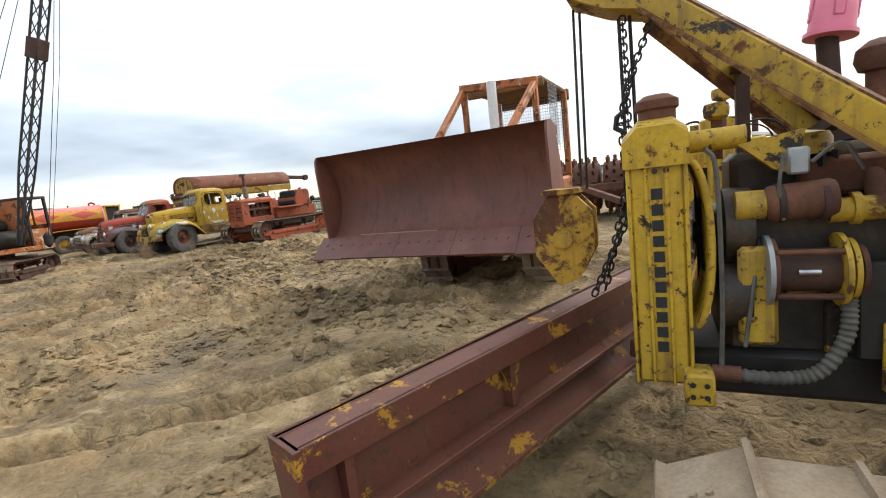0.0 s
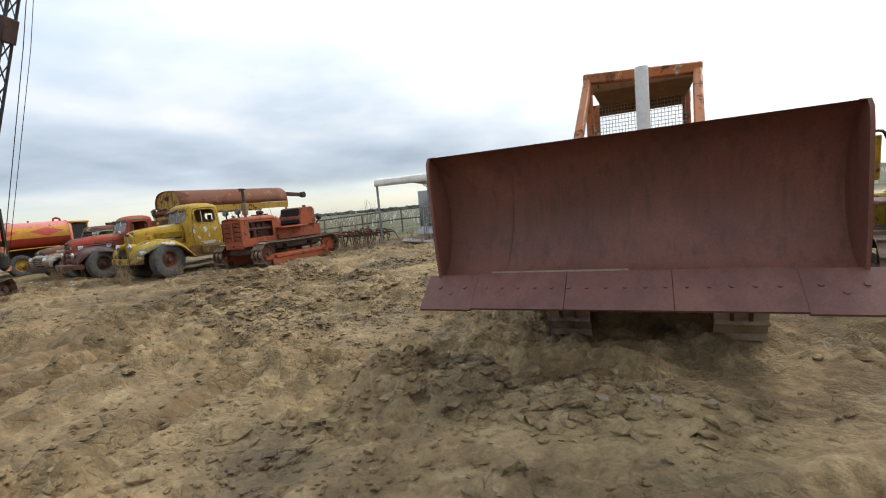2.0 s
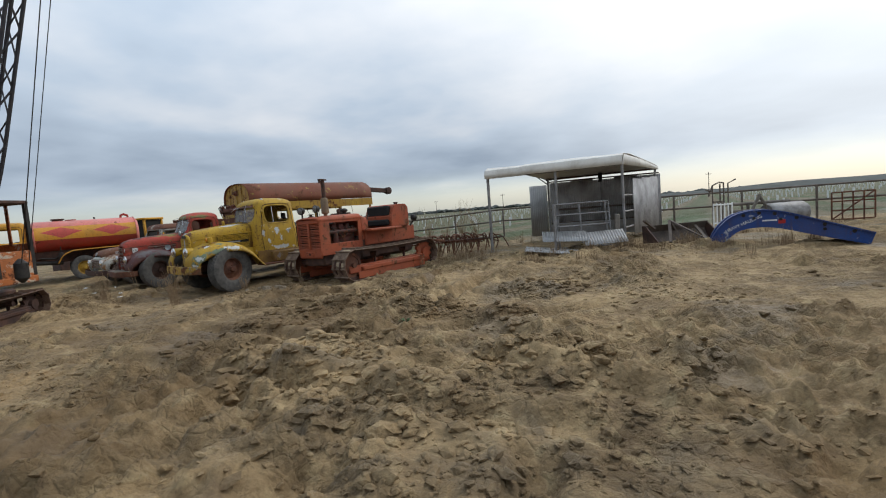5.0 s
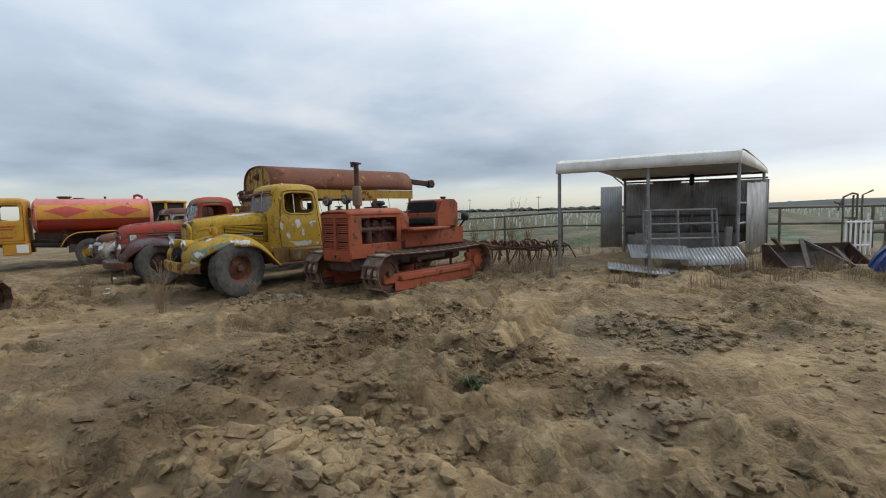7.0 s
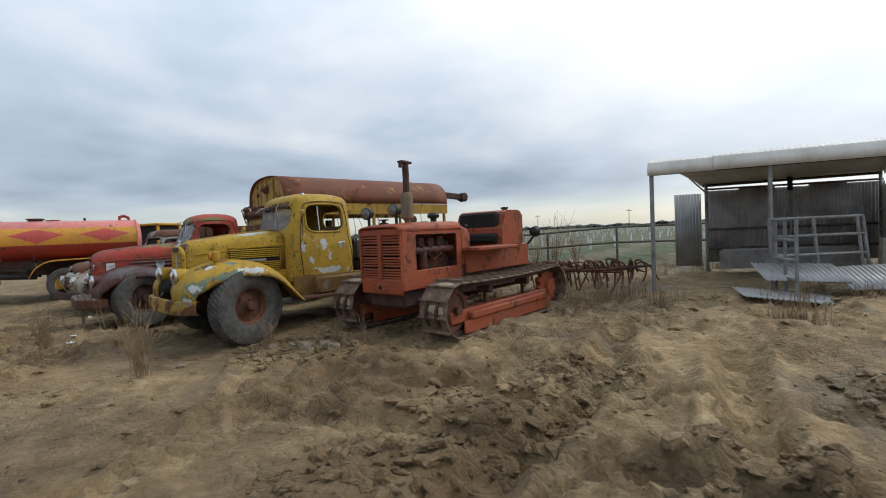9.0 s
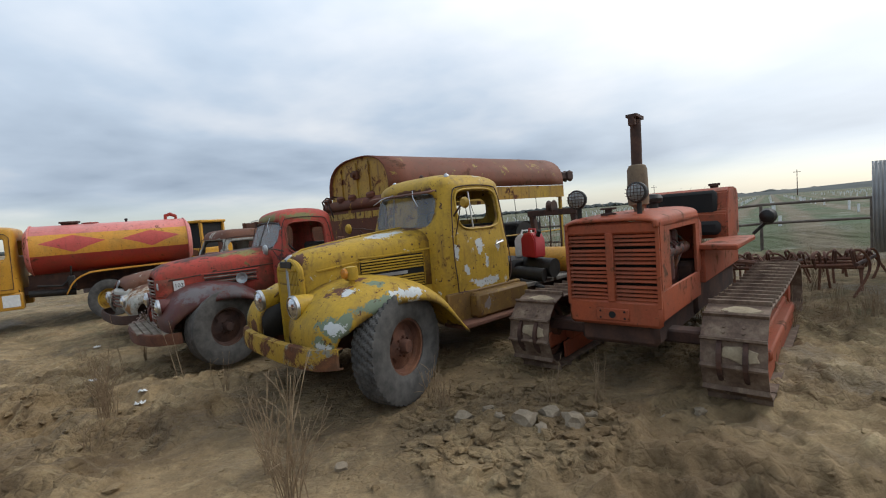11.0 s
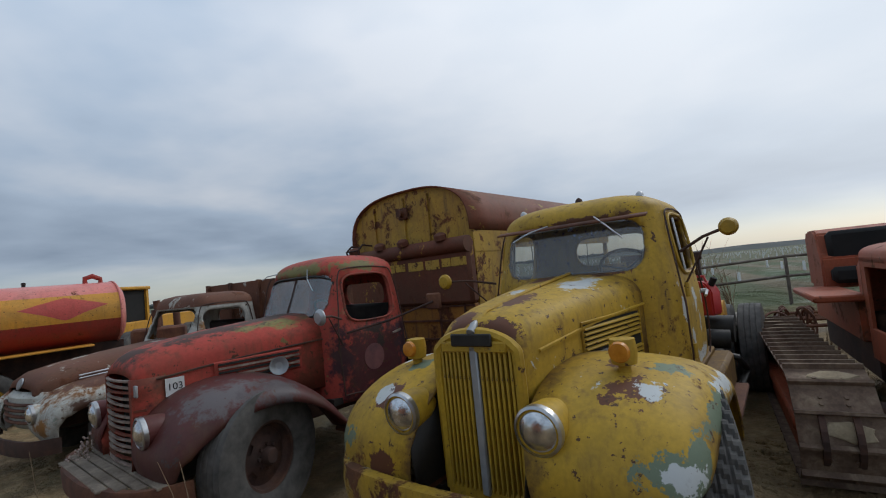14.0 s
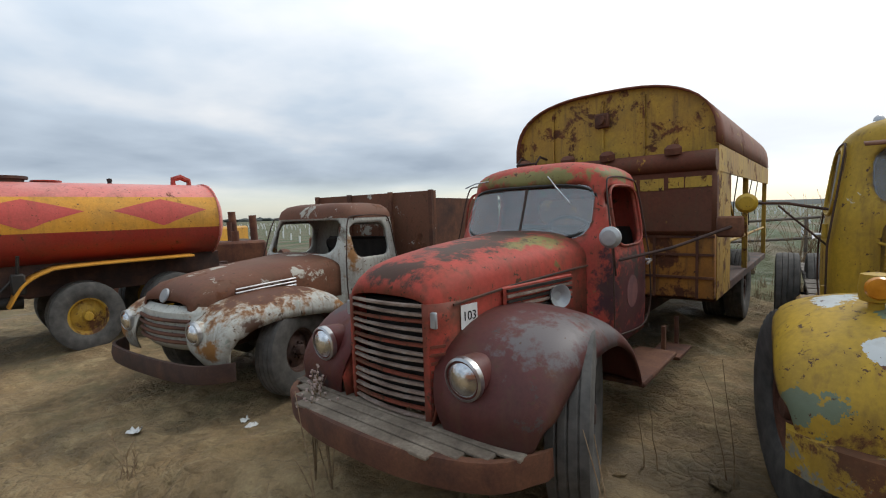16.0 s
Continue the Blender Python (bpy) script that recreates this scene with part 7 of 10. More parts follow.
# ---- the orange bulldozer with the big blade ----
def bulldozer(m):
    t = thing("bulldozer", m, "rusty orange bulldozer with a wide brown blade raised off the ground", "bulldozer", "bulldozers")
    o = M["dozer_orange"]
    W = 1.79
    prof = [(0.20, 2.07), (0.10, 2.045), (-0.06, 1.94), (-0.19, 1.72), (-0.24, 1.46), (-0.18, 1.22), (-0.05, 1.03), (0.10, 0.95)]
    prof = spline(prof, 26)
    mb = B()
    ys = np.linspace(-W, W, 13)
    front = [[(x, y, z) for x, z in prof] for y in ys]
    back = [(x - 0.05, z) for x, z in prof]
    loops = [[(x, y, z) for x, z in prof] + [(x, y, z) for x, z in reversed(back)] for y in ys]
    loft(mb, loops, True, True)
    blade = part("moldboard", mb, M["blade"], t, "curved rust-brown steel moldboard", smooth=30)
    for s in (-1, 1):
        ep = B()
        poly = [(0.14, 0.96), (0.18, 1.2), (0.225, 1.9), (0.215, 2.02), (0.17, 2.075), (0.05, 2.09), (-0.12, 2.06), (-0.32, 1.7), (-0.45, 1.3), (-0.45, 0.95)]
        prism(ep, poly, "y", *sorted((s * W, s * (W + 0.03))))
        part("end_plate", ep, M["blade"], blade)
        eb = B()
        poly = [(0.06, 0.97), (0.12, 0.99), (0.44, 0.74), (0.41, 0.72)]
        prism(eb, poly, "y", *sorted((s * (W - 0.42), s * (W + 0.14))))
        part("end_bit", eb, M["edge"], blade, "redder bolted end bit")
        for k in range(3):
            bo = B()
            p = V((0.24 + 0.05 * (k % 2), s * (W - 0.30 + 0.14 * k), 0.90 - 0.045 * (k % 2)))
            nrm = V((0.62, 0, 0.78))
            cyl(bo, p - nrm * 0.01, p + nrm * 0.009, 0.022, seg=14)
            part("bolt", bo, M["edge"], blade)
    for i in range(3):
        ce = B()
        a, b = -W + 0.42 + i * (2 * W - 0.84) / 3, -W + 0.42 + (i + 1) * (2 * W - 0.84) / 3
        prism(ce, [(0.06, 0.985), (0.11, 1.0), (0.43, 0.75), (0.40, 0.73)], "y", a + 0.003, b - 0.003)
        part("cutting_edge", ce, M["edge"], blade)
    for i in range(16):
        bo = B()
        p = V((0.25, -1.25 + 0.165 * i, 0.895))
        nrm = V((0.62, 0, 0.78))
        cyl(bo, p - nrm * 0.01, p + nrm * 0.006, 0.018, seg=12)
        part("bolt", bo, M["edge"], blade)
    cr = B()
    box(cr, 0.03, 0.062, -1.25, 0.10, 0.975, 1.005, 0.008)
    part("dried_mud", cr, M["shoemud"], blade, "strip of pale dried mud along the edge")
    for y in (-1.08,):
        wl = B()
        tube(wl, [(x + 0.004, y + 0.12 * (z - 1.2) * (1 if y < -0.9 else 0), z) for x, z in prof[7:-2]], 0.003, 5)
        part("weld_seam", wl, M["blade"], blade)
    for z in (1.05, 1.55, 1.95):
        rb = B()
        box(rb, -0.42, -0.24, -W, W, z, z + 0.12, 0.02)
        part("blade_stiffener", rb, M["blade"], blade)
    for s in (-1, 1):
        pa = B()
        beam(pa, (-0.3, s * 1.42, 1.05), (-3.0, s * 1.36, 0.55), 0.20, 0.28, bevel=0.03)
        beam(pa, (-0.32, s * 1.35, 1.75), (-1.6, s * 1.36, 0.90), 0.10, 0.10, bevel=0.01)
        part("push_arm", pa, o, t)
        hc = B()
        cyl(hc, (-0.35, s * 0.45, 1.35), (-1.15, s * 0.55, 1.75), 0.05, seg=12)
        cyl(hc, (-0.8, s * 0.5, 1.57), (-1.5, s * 0.58, 1.92), 0.085, seg=14)
        part("lift_cylinder", hc, o, t)
        crawler(t, s * 0.93, -1.05, -4.35, 0.46, 0.52, 34, "shoemud" if s > 0 else "shoe", "rust", grouser=0.07)
    hd = B()
    loft(hd, [arch(x, 0.48, 0.7, 1.55, zt, 4) for x, zt in ((-1.15, 1.80), (-1.25, 1.86), (-2.6, 1.92))], closed=False)
    solid(part("hood", hd, o, t), 0.02)
    gr = B()
    box(gr, -1.20, -1.10, -0.5, 0.5, 0.65, 1.78, 0.03)
    part("radiator_guard", gr, M["rust"], t)
    bd = B()
    box(bd, -4.2, -1.2, -0.45, 0.45, 0.45, 1.25, 0.05)
    box(bd, -4.35, -2.6, -0.85, 0.85, 1.05, 1.45, 0.05)
    part("main_frame", bd, o, t)
    cap = B()
    box(cap, -1.75, -1.35, -0.40, 0.05, 1.88, 1.99, 0.03)
    part("hood_box", cap, o, t)
    # roll-over frame
    for y, z, x in ((-0.68, 3.04, -2.50), (0.72, 2.92, -2.42)):
        ps = B()
        beam(ps, (x, y, 1.4), (x, y, z), 0.10, 0.10, up=(1, 0, 0), bevel=0.012)
        part("rops_post", ps, o, t)
        dg = B()
        beam(dg, (x + 0.02, y, z - 0.03), (x + 1.5, y * (1.06 if y < 0 else 0.80), 1.95), 0.11, 0.11, bevel=0.02)
        part("rops_brace", dg, o, t, "diagonal brace with peeling orange paint")
        kn = B()
        box(kn, x - 0.10, x + 0.12, y - 0.02, y + 0.02, z - 0.28, z - 0.06)
        part("gusset", kn, o, t)
    for y in (-0.78, 0.74):
        ps = B()
        beam(ps, (-4.55, y, 1.4), (-4.55, y, 3.02), 0.12, 0.12, up=(1, 0, 0), bevel=0.012)
        part("rops_post", ps, o, t)
    xb = B()
    beam(xb, (-2.48, -0.74, 3.04), (-2.42, 0.78, 2.93), 0.12, 0.12, bevel=0.015)
    part("rops_crossbar", xb, o, t)
    rf = B()
    box(rf, -4.7, -2.75, -0.70, 0.78, 2.98, 3.06, 0.03)
    box(rf, -4.75, -4.65, -0.74, 0.82, 2.86, 3.07, 0.02)
    box(rf, -2.8, -2.72, -0.72, 0.80, 2.89, 3.03, 0.02)
    part("canopy", rf, M["canopy"], t, "steel canopy with rusted edge")
    ms = B()
    for y in np.linspace(-0.72, 0.72, 27):
        tube(ms, [(-4.48, y, 1.95), (-4.48, y, 2.98)], 0.004, 4)
    for z in np.linspace(1.95, 2.98, 19):
        tube(ms, [(-4.48, -0.74, z), (-4.48, 0.74, z)], 0.004, 4)
    part("mesh_screen", ms, M["galv"], t, "grey wire mesh behind the seat")
    for y in (-0.78, 0.78):
        s2 = B()
        for x in np.linspace(-3.75, -3.1, 12):
            tube(s2, [(x, y, 2.0), (x, y, 3.0)], 0.004, 4)
        for z in np.linspace(2.0, 3.0, 16):
            tube(s2, [(-3.78, y, z), (-3.1, y, z)], 0.004, 4)
        if y > 0:
            part("mesh_screen", s2, M["galv"], t, "grey wire mesh at the side")
        else:
            s2.free()
    wp = B()
    cyl(wp, (-2.1, 0.04, 1.85), (-2.1, 0.04, 2.99), 0.085, seg=18)
    part("exhaust_pipe", wp, M["paper"], t, "pale grey exhaust pipe")
    se = B()
    box(se, -3.6, -3.0, -0.4, 0.4, 1.45, 1.7, 0.05)
    box(se, -3.7, -3.5, -0.4, 0.4, 1.6, 2.2, 0.05)
    part("seat", se, M["black"], t)
    ey = B()
    tube(ey, [(-2.62 + 0.05 * math.cos(a), -0.55, 3.0 + 0.05 * math.sin(a)) for a in np.linspace(0, 6.28, 13)], 0.012, 5, False)
    part("lifting_eye", ey, M["rustdark"], t)
    # the machine stands off the middle of its blade
    for ob in t.children:
        if ob is not blade:
            ob.location.y += 0.24


M["oily"] = rusty("oily_engine_iron", (0.010, 0.008, 0.007), (0.034, 0.024, 0.017), (0.105, 0.066, 0.030), 5.0, 0.55, 0.4, 0.1)
M["chip_cat"] = painted("worn_machine_yellow", (0.50, 0.31, 0.025), (0.42, 0.25, 0.03), 0.45, 3.6, (0.02, 0.016, 0.012), 0.5, 0.5, 0.3, 0.8, None, (), 1.3)
M["edge"] = rusty("worn_cutting_edge", (0.10, 0.038, 0.030), (0.145, 0.055, 0.042), (0.19, 0.08, 0.06), 2.0, 0.55, 0.3)
M["canopy"] = rusty("canopy_underside", (0.10, 0.06, 0.025), (0.17, 0.09, 0.03), (0.24, 0.11, 0.035), 2.0, 0.8, 0.5)
bulldozer(pose(0.22, 6.38, -0.12, 0, 0, -120.5) @ Matrix.Diagonal((0.95, 0.90, 1.05, 1)))


# ---- the yellow bulldozer seen close at the start ----
def chain(bm, p, q, link=0.085, r=0.011, sag=0.0):
    p, q = V(p), V(q)
    n = max(2, int((q - p).length / (link * 0.72)))
    d = (q - p).normalized()
    a, b = frame_of(d)
    for i in range(n):
        c = p + (q - p) * ((i + 0.5) / n)
        c.z -= sag * 4 * ((i + 0.5) / n) * (1 - (i + 0.5) / n)
        u = a if i % 2 else b
        pts = [c + d * (link / 2 * sq(math.cos(t), 2.6)) + u * (link * 0.33 * sq(math.sin(t), 2.6)) for t in np.linspace(0, 2 * math.pi, 13)]
        tube(bm, pts, r, 5, False)
    return bm


def near_dozer(m):
    t = thing("bulldozer", m, "weathered yellow bulldozer with an angled blade, lift arms and open engine", "bulldozer", "bulldozers")
    y = M["cat_yellow"]
    for q in ((-0.13, 0.12, -0.02, 0.10, 0.50, 1.72), (-0.13, 0.12, -0.66, -0.56, 0.62, 1.70), (-0.12, 0.10, -0.555, -0.025, 0.50, 0.70)):
        rd = B()
        box(rd, *q, 0.02)
        part("radiator_guard", rd, y, t, "tall yellow radiator guard")
    for x in (-0.132, -0.05, 0.04, 0.121):
        rb = B()
        box(rb, x - 0.009, x + 0.009, 0.09, 0.112, 0.50, 1.72, 0.004)
        part("guard_rib", rb, y, t)
    tp = B()
    loft(tp, [[(-0.15, yy, 1.60), (-0.15, yy, 1.74 + 0.06 * sq(math.sin(math.pi * k / 16), 3)), (-0.09, yy, 1.79 + 0.06 * sq(math.sin(math.pi * k / 16), 3)), (0.07, yy, 1.79 + 0.06 * sq(math.sin(math.pi * k / 16), 3)), (0.14, yy, 1.72 + 0.06 * sq(math.sin(math.pi * k / 16), 3)), (0.14, yy, 1.60)] for k, yy in enumerate(np.linspace(-0.70, 0.125, 17))], True, True)
    part("radiator_top", tp, y, t)
    co = B()
    box(co, -0.10, -0.04, -0.58, 0.0, 0.7, 1.65)
    part("radiator_core", co, M["black"], t)
    gb = B()
    for yy in np.linspace(-0.52, -0.05, 8):
        box(gb, -0.01, 0.02, yy - 0.01, yy + 0.01, 0.7, 1.65)
    part("grille_bar", gb, y, t)
    cp = B()
    lathe(cp, [(0.09, 1.82), (0.09, 1.88), (0.105, 1.89), (0.105, 1.93), (0.06, 1.96), (0, 1.965)], (-0.02, -0.16, 0), (0, 0, 1), 20)
    part("filler_cap", cp, M["rust"], t)
    # the maker's lettering as plain dark bars
    lt = B()
    for i in range(11):
        z = 1.47 - 0.077 * i
        box(lt, -0.030, 0.020, 0.1005, 0.1035, z - 0.027, z + 0.027)
    part("side_marking", lt, M["ink"], t, "column of dark marking bars")
    for i in range(4):
        bo = B()
        c = V((-0.05 + 0.05 * (i % 2), 0.10, 1.58 + 0.045 * (i // 2)))
        cyl(bo, c, c + V((0, 0.012, 0)), 0.014, seg=8)
        part("bolt", bo, M["rustdark"], t)
    # fan shroud, pipes, engine
    fs = B()
    pts = [(-0.16 - 0.09 * math.sin(a), 1.2 + 0.42 * math.cos(a)) for a in np.linspace(0, math.pi, 15)]
    loft(fs, [[(x, 0.06, z), (x, -0.75, z)] for x, z in pts], closed=False)
    solid(part("fan_shroud", fs, y, t), 0.03)
    hub = B()
    cyl(hub, (-0.26, -0.45, 1.2), (-0.18, -0.45, 1.2), 0.07, seg=14)
    fan = part("fan", hub, M["greasy"], t)
    for k in range(6):
        a = k * math.pi / 3
        fb = B()
        box(fb, -0.02, 0.0, -0.05, 0.05, 0.06, 0.36, 0, Matrix.Translation((-0.22, -0.45, 1.2)) @ Matrix.Rotation(a, 4, "X") @ Matrix.Rotation(0.5, 4, "Z"))
        part("fan_blade", fb, M["greasy"], fan)
    en = B()
    box(en, -1.9, -0.28, -0.75, -0.12, 0.55, 1.35, 0.05)
    box(en, -1.9, -0.35, -0.65, -0.25, 1.3, 1.62, 0.04)
    cyl(en, (-0.30, -0.20, 1.25), (-0.42, -0.20, 1.25), 0.20, seg=24)
    cyl(en, (-0.28, -0.12, 0.92), (-0.40, -0.12, 0.92), 0.17, seg=24)
    part("engine", en, M["oily"], t, "greasy black engine block")
    pl = B()
    box(pl, -1.20, -0.70, -0.13, -0.085, 0.57, 0.89, 0.015)
    plate = part("side_plate", pl, M["chip_cat"], t, "yellow side plate worn to dark metal")
    for bx, bz in ((-0.74, 0.61), (-0.74, 0.85), (-0.95, 0.61), (-0.95, 0.85), (-1.16, 0.61), (-1.16, 0.85)):
        bo = B()
        cyl(bo, (bx, -0.09, bz), (bx, -0.072, bz), 0.014, seg=8)
        part("bolt", bo, M["rustdark"], plate)
    lg = B()
    box(lg, -1.9, -0.32, -0.14, -0.06, 0.485, 0.545, 0.012)
    part("crankcase_rail", lg, M["rust"], t)
    for k9 in range(3):
        hd9 = B()
        box(hd9, -0.98 - 0.42 * k9, -0.62 - 0.42 * k9, -0.26, -0.13, 1.38, 1.56, 0.025)
        part("cylinder_head", hd9, M["rust"], t)
    oc = B()
    tube(oc, [(-0.55, -0.10, 0.95), (-0.85, -0.08, 0.98), (-1.3, -0.08, 0.96)], 0.03, 10)
    part("oil_line", oc, y, t)
    for nm, q in (("coolant_pipe", ((-0.12, -0.12, 1.70), (-0.40, -0.12, 1.70), 0.055)), ("pipe_flange", ((-0.34, -0.04, 1.37), (-0.46, -0.04, 1.37), 0.07))):
        pb = B()
        cyl(pb, q[0], q[1], q[2], seg=18)
        part(nm, pb, y, t)
    gu = B()
    prism(gu, [(-0.36, 1.66), (-0.62, 1.70), (-0.58, 1.50), (-0.50, 1.53)], "y", -0.14, -0.05)
    part("mounting_gusset", gu, y, t)
    mf = B()
    tube(mf, [(-0.70, -0.06, 1.32), (-1.1, -0.06, 1.33), (-1.9, -0.06, 1.30)], 0.055, 12)
    part("manifold", mf, y, t)
    for k in range(4):
        fg = B()
        x = -0.78 - 0.28 * k
        cyl(fg, (x, -0.06, 1.325), (x - 0.03, -0.06, 1.325), 0.072, seg=16)
        part("pipe_flange", fg, y, t)
        rn = B()
        tube(rn, [(x - 0.1, -0.06, 1.33), (x - 0.1, -0.14, 1.46), (x - 0.1, -0.24, 1.50)], 0.042, 10)
        part("manifold_runner", rn, M["rust"], t)
    gn = B()
    lathe(gn, [(0.02, 0.0), (0.07, 0.0), (0.085, 0.02), (0.085, 0.24), (0.075, 0.26), (0.03, 0.26)], (-0.46, -0.03, 1.37), (-1, 0, 0.06), 24)
    gen = part("generator", gn, M["rust"], t, "rust-red generator")
    for x in (-0.50, -0.66):
        bd = B()
        lathe(bd, [(0.086, 0.0), (0.092, 0.004), (0.092, 0.026), (0.086, 0.03)], (x, -0.03, 1.372), (-1, 0, 0.06), 24)
        part("clamp_band", bd, M["rustdark"], gen)
    sm = B()
    lathe(sm, [(0.03, 0.0), (0.10, 0.0), (0.10, 0.30), (0.03, 0.30)], (-0.46, -0.02, 1.06), (-1, 0, 0), 24)
    stm = part("starter_motor", sm, M["rustdark"], t, "greasy starter motor")
    for x, r9, mt in ((-0.45, 0.165, "galv"), (-0.47, 0.15, "rust"), (-0.72, 0.165, "yel"), (-0.755, 0.14, "yel"), (-0.79, 0.11, "rust")):
        fg = B()
        lathe(fg, [(0.03, 0.0), (r9, 0.0), (r9, 0.02), (0.03, 0.02)], (x, -0.02, 1.06), (-1, 0, 0), 28)
        part("flange", fg, y if mt == "yel" else M[mt], stm)
    for z in (0.96, 1.16):
        rd9 = B()
        cyl(rd9, (-0.48, 0.09, z), (-0.73, 0.09, z), 0.014, seg=8)
        part("tie_rod", rd9, M["rust"], stm)
    pin = B()
    cyl(pin, (-0.56, 0.085, 1.07), (-0.64, 0.085, 1.07), 0.016, seg=10)
    part("bright_pin", pin, M["chrome"], stm)
    cu9 = B()
    box(cu9, -0.50, -0.34, -0.02, 0.03, 0.70, 1.18, 0.02)
    part("timing_cover", cu9, y, t, "oil-stained yellow timing cover")
    fb9 = B()
    box(fb9, -0.62, -0.54, -0.05, 0.02, 1.50, 1.62, 0.01)
    part("filter_bowl", fb9, M["galv"], t)
    wd9 = B()
    cyl(wd9, (-0.98, 0.0, 1.02), (-1.0, 0.03, 1.02), 0.022, seg=12)
    part("filler_plug", wd9, M["paper"], t)
    for xx, zz, r9 in ((-0.66, 1.62, 0.10), (-1.05, 1.62, 0.10)):
        dm = B()
        lathe(dm, [(r9, -0.04), (r9, 0.03), (r9 * 0.85, 0.06), (0, 0.075)], (xx, -0.22, zz), (0, 0, 1), 22)
        cov = part("valve_cover", dm, y, t, "yellow domed cover")
        for a in np.linspace(0, 2 * math.pi, 10, endpoint=False):
            fn = B()
            box(fn, r9 * 0.5, r9 * 1.25, -0.008, 0.008, -0.10, -0.03, 0, Matrix.Translation((xx, -0.22, zz)) @ Matrix.Rotation(a, 4, "Z"))
            part("fin", fn, M["greasy"], cov)
    sp9 = B()
    cyl(sp9, (-0.30, -0.3, 1.60), (-0.30, -0.3, 1.83), 0.026, seg=12)
    sn = part("breather_pipe", sp9, M["rust"], t)
    cp9 = B()
    lathe(cp9, [(0.03, 1.80), (0.058, 1.82), (0.062, 1.86), (0.055, 1.885), (0, 1.895)], (-0.30, -0.3, 0), (0, 0, 1), 18)
    part("breather_cap", cp9, y, sn)
    hs = B()
    path = spline([(-0.30, 0.06, 0.56), (-0.50, 0.07, 0.56), (-0.64, 0.08, 0.61), (-0.73, 0.07, 0.76), (-0.75, 0.05, 0.90), (-0.75, 0.0, 0.98)], 56)
    tube(hs, path, [0.034 if i % 2 else 0.027 for i in range(56)], 12)
    part("ribbed_hose", hs, M["hose"], t, "grey ribbed hose")
    lp = B()
    cyl(lp, (-0.22, 0.05, 0.56), (-0.34, 0.06, 0.56), 0.04, seg=12)
    part("hose_elbow", lp, M["rust"], t)
    for pts, r9 in ((((-0.26, 0.05, 0.58), (-0.27, 0.06, 1.0), (-0.26, 0.04, 1.55), (-0.22, 0.02, 1.66)), 0.012), (((-0.52, 0.03, 1.60), (-0.50, 0.05, 1.45), (-0.52, 0.03, 1.3)), 0.008), (((-0.62, 0.03, 1.55), (-0.72, 0.04, 1.62), (-0.80, 0.02, 1.50)), 0.009), (((-0.45, -0.1, 1.2), (-0.40, 0.04, 1.0), (-0.36, 0.05, 0.7)), 0.010)):
        ln = B()
        tube(ln, spline(pts, 16), r9, 6)
        part("fuel_line", ln, M["hose"], t)
    for k in range(2):
        lw = B()
        tube(lw, [(-0.45 - 0.04 * k + (0.10 + 0.02 * k) * math.cos(a), -0.32, 1.66 + (0.10 + 0.02 * k) * math.sin(a)) for a in np.linspace(0.0, 3.5, 20)], 0.005, 5)
        part("wire_loop", lw, M["greasy"], t)
    pn = B()
    box(pn, -1.7, -0.86, 0.05, 0.08, 0.53, 0.84, 0.008)
    part("side_cover", pn, M["cover_yellow"], t, "chipped yellow cover plate")
    ol = B()
    box(ol, -1.7, -0.78, 0.0, 0.05, 0.66, 1.10, 0.01)
    box(ol, -2.2, -0.1, -0.7, -0.05, 0.4, 0.64, 0.03)
    part("engine_base", ol, M["greasy"], t)
    bk = B()
    box(bk, -0.22, -0.09, 0.04, 0.20, 0.44, 0.60, 0.012)
    part("guard_bracket", bk, y, t)
    for i in range(4):
        bo = B()
        c = V((-0.125 - 0.06 * (i % 2), 0.20, 0.49 + 0.06 * (i // 2)))
        cyl(bo, c, c + V((0, 0.006, 0)), 0.013, seg=8)
        part("bolt", bo, M["ink"], t)
    for s, sh, xf in ((1.10, "shoemud", 0.10), (-1.75, "shoe", -1.0)):
        crawler(t, s, xf, -3.4, 0.36, 0.56, 26 if xf > 0 else 19, sh, "rustdark", grouser=0.045, zc=0.27)
    # overhead lift frame
    tip = V((0.0, -0.55, 2.56))
    near, far = V((-1.35, 0.30, 1.17)), V((-1.5, -1.25, 1.05))
    for q, dy in ((near, 0.10), (far, -0.10)):
        p = tip + V((0.02, dy, 0.0))
        d = q - p
        ab = B()
        beam(ab, p, q, 0.10, 0.135, bevel=0.012)
        arm = part("lift_arm", ab, y, t, "long yellow lift arm, rust along its top")
        for dz, wd in ((-0.07, 0.15), (0.07, 0.13)):
            fl2 = B()
            up2 = V((-d.z, 0, d.x)).normalized()
            if up2.z < 0:
                up2 = -up2
            beam(fl2, p + d * 0.04 + up2 * dz, p + d * 0.97 + up2 * dz, wd, 0.018)
            part("arm_flange", fl2, M["arm_rust"], arm)
    for k in (0.30, 0.58):
        cb = B()
        beam(cb, tip + (near - tip) * k, tip + (far - tip) * k, 0.06, 0.06)
        part("arm_brace", cb, M["rustdark"], t)
    for k in (0.32, 0.62):
        up = B()
        top9 = tip + (far - tip) * k
        beam(up, (top9.x, top9.y, 0.9), top9, 0.07, 0.07, up=(1, 0, 0))
        part("arm_post", up, M["rustdark"], t)
    hd = B()
    prism(hd, [(0.44, 2.80), (0.44, 2.62), (0.34, 2.58), (0.22, 2.52), (0.0, 2.45), (-0.10, 2.47), (-0.14, 2.60), (0.0, 2.82)], "y", -0.68, -0.42)
    bmesh.ops.bevel(hd, geom=hd.edges[:], offset=0.015, segments=1, affect="EDGES")
    part("sheave_head", hd, y, t, "yellow sheave housing at the arm tip")
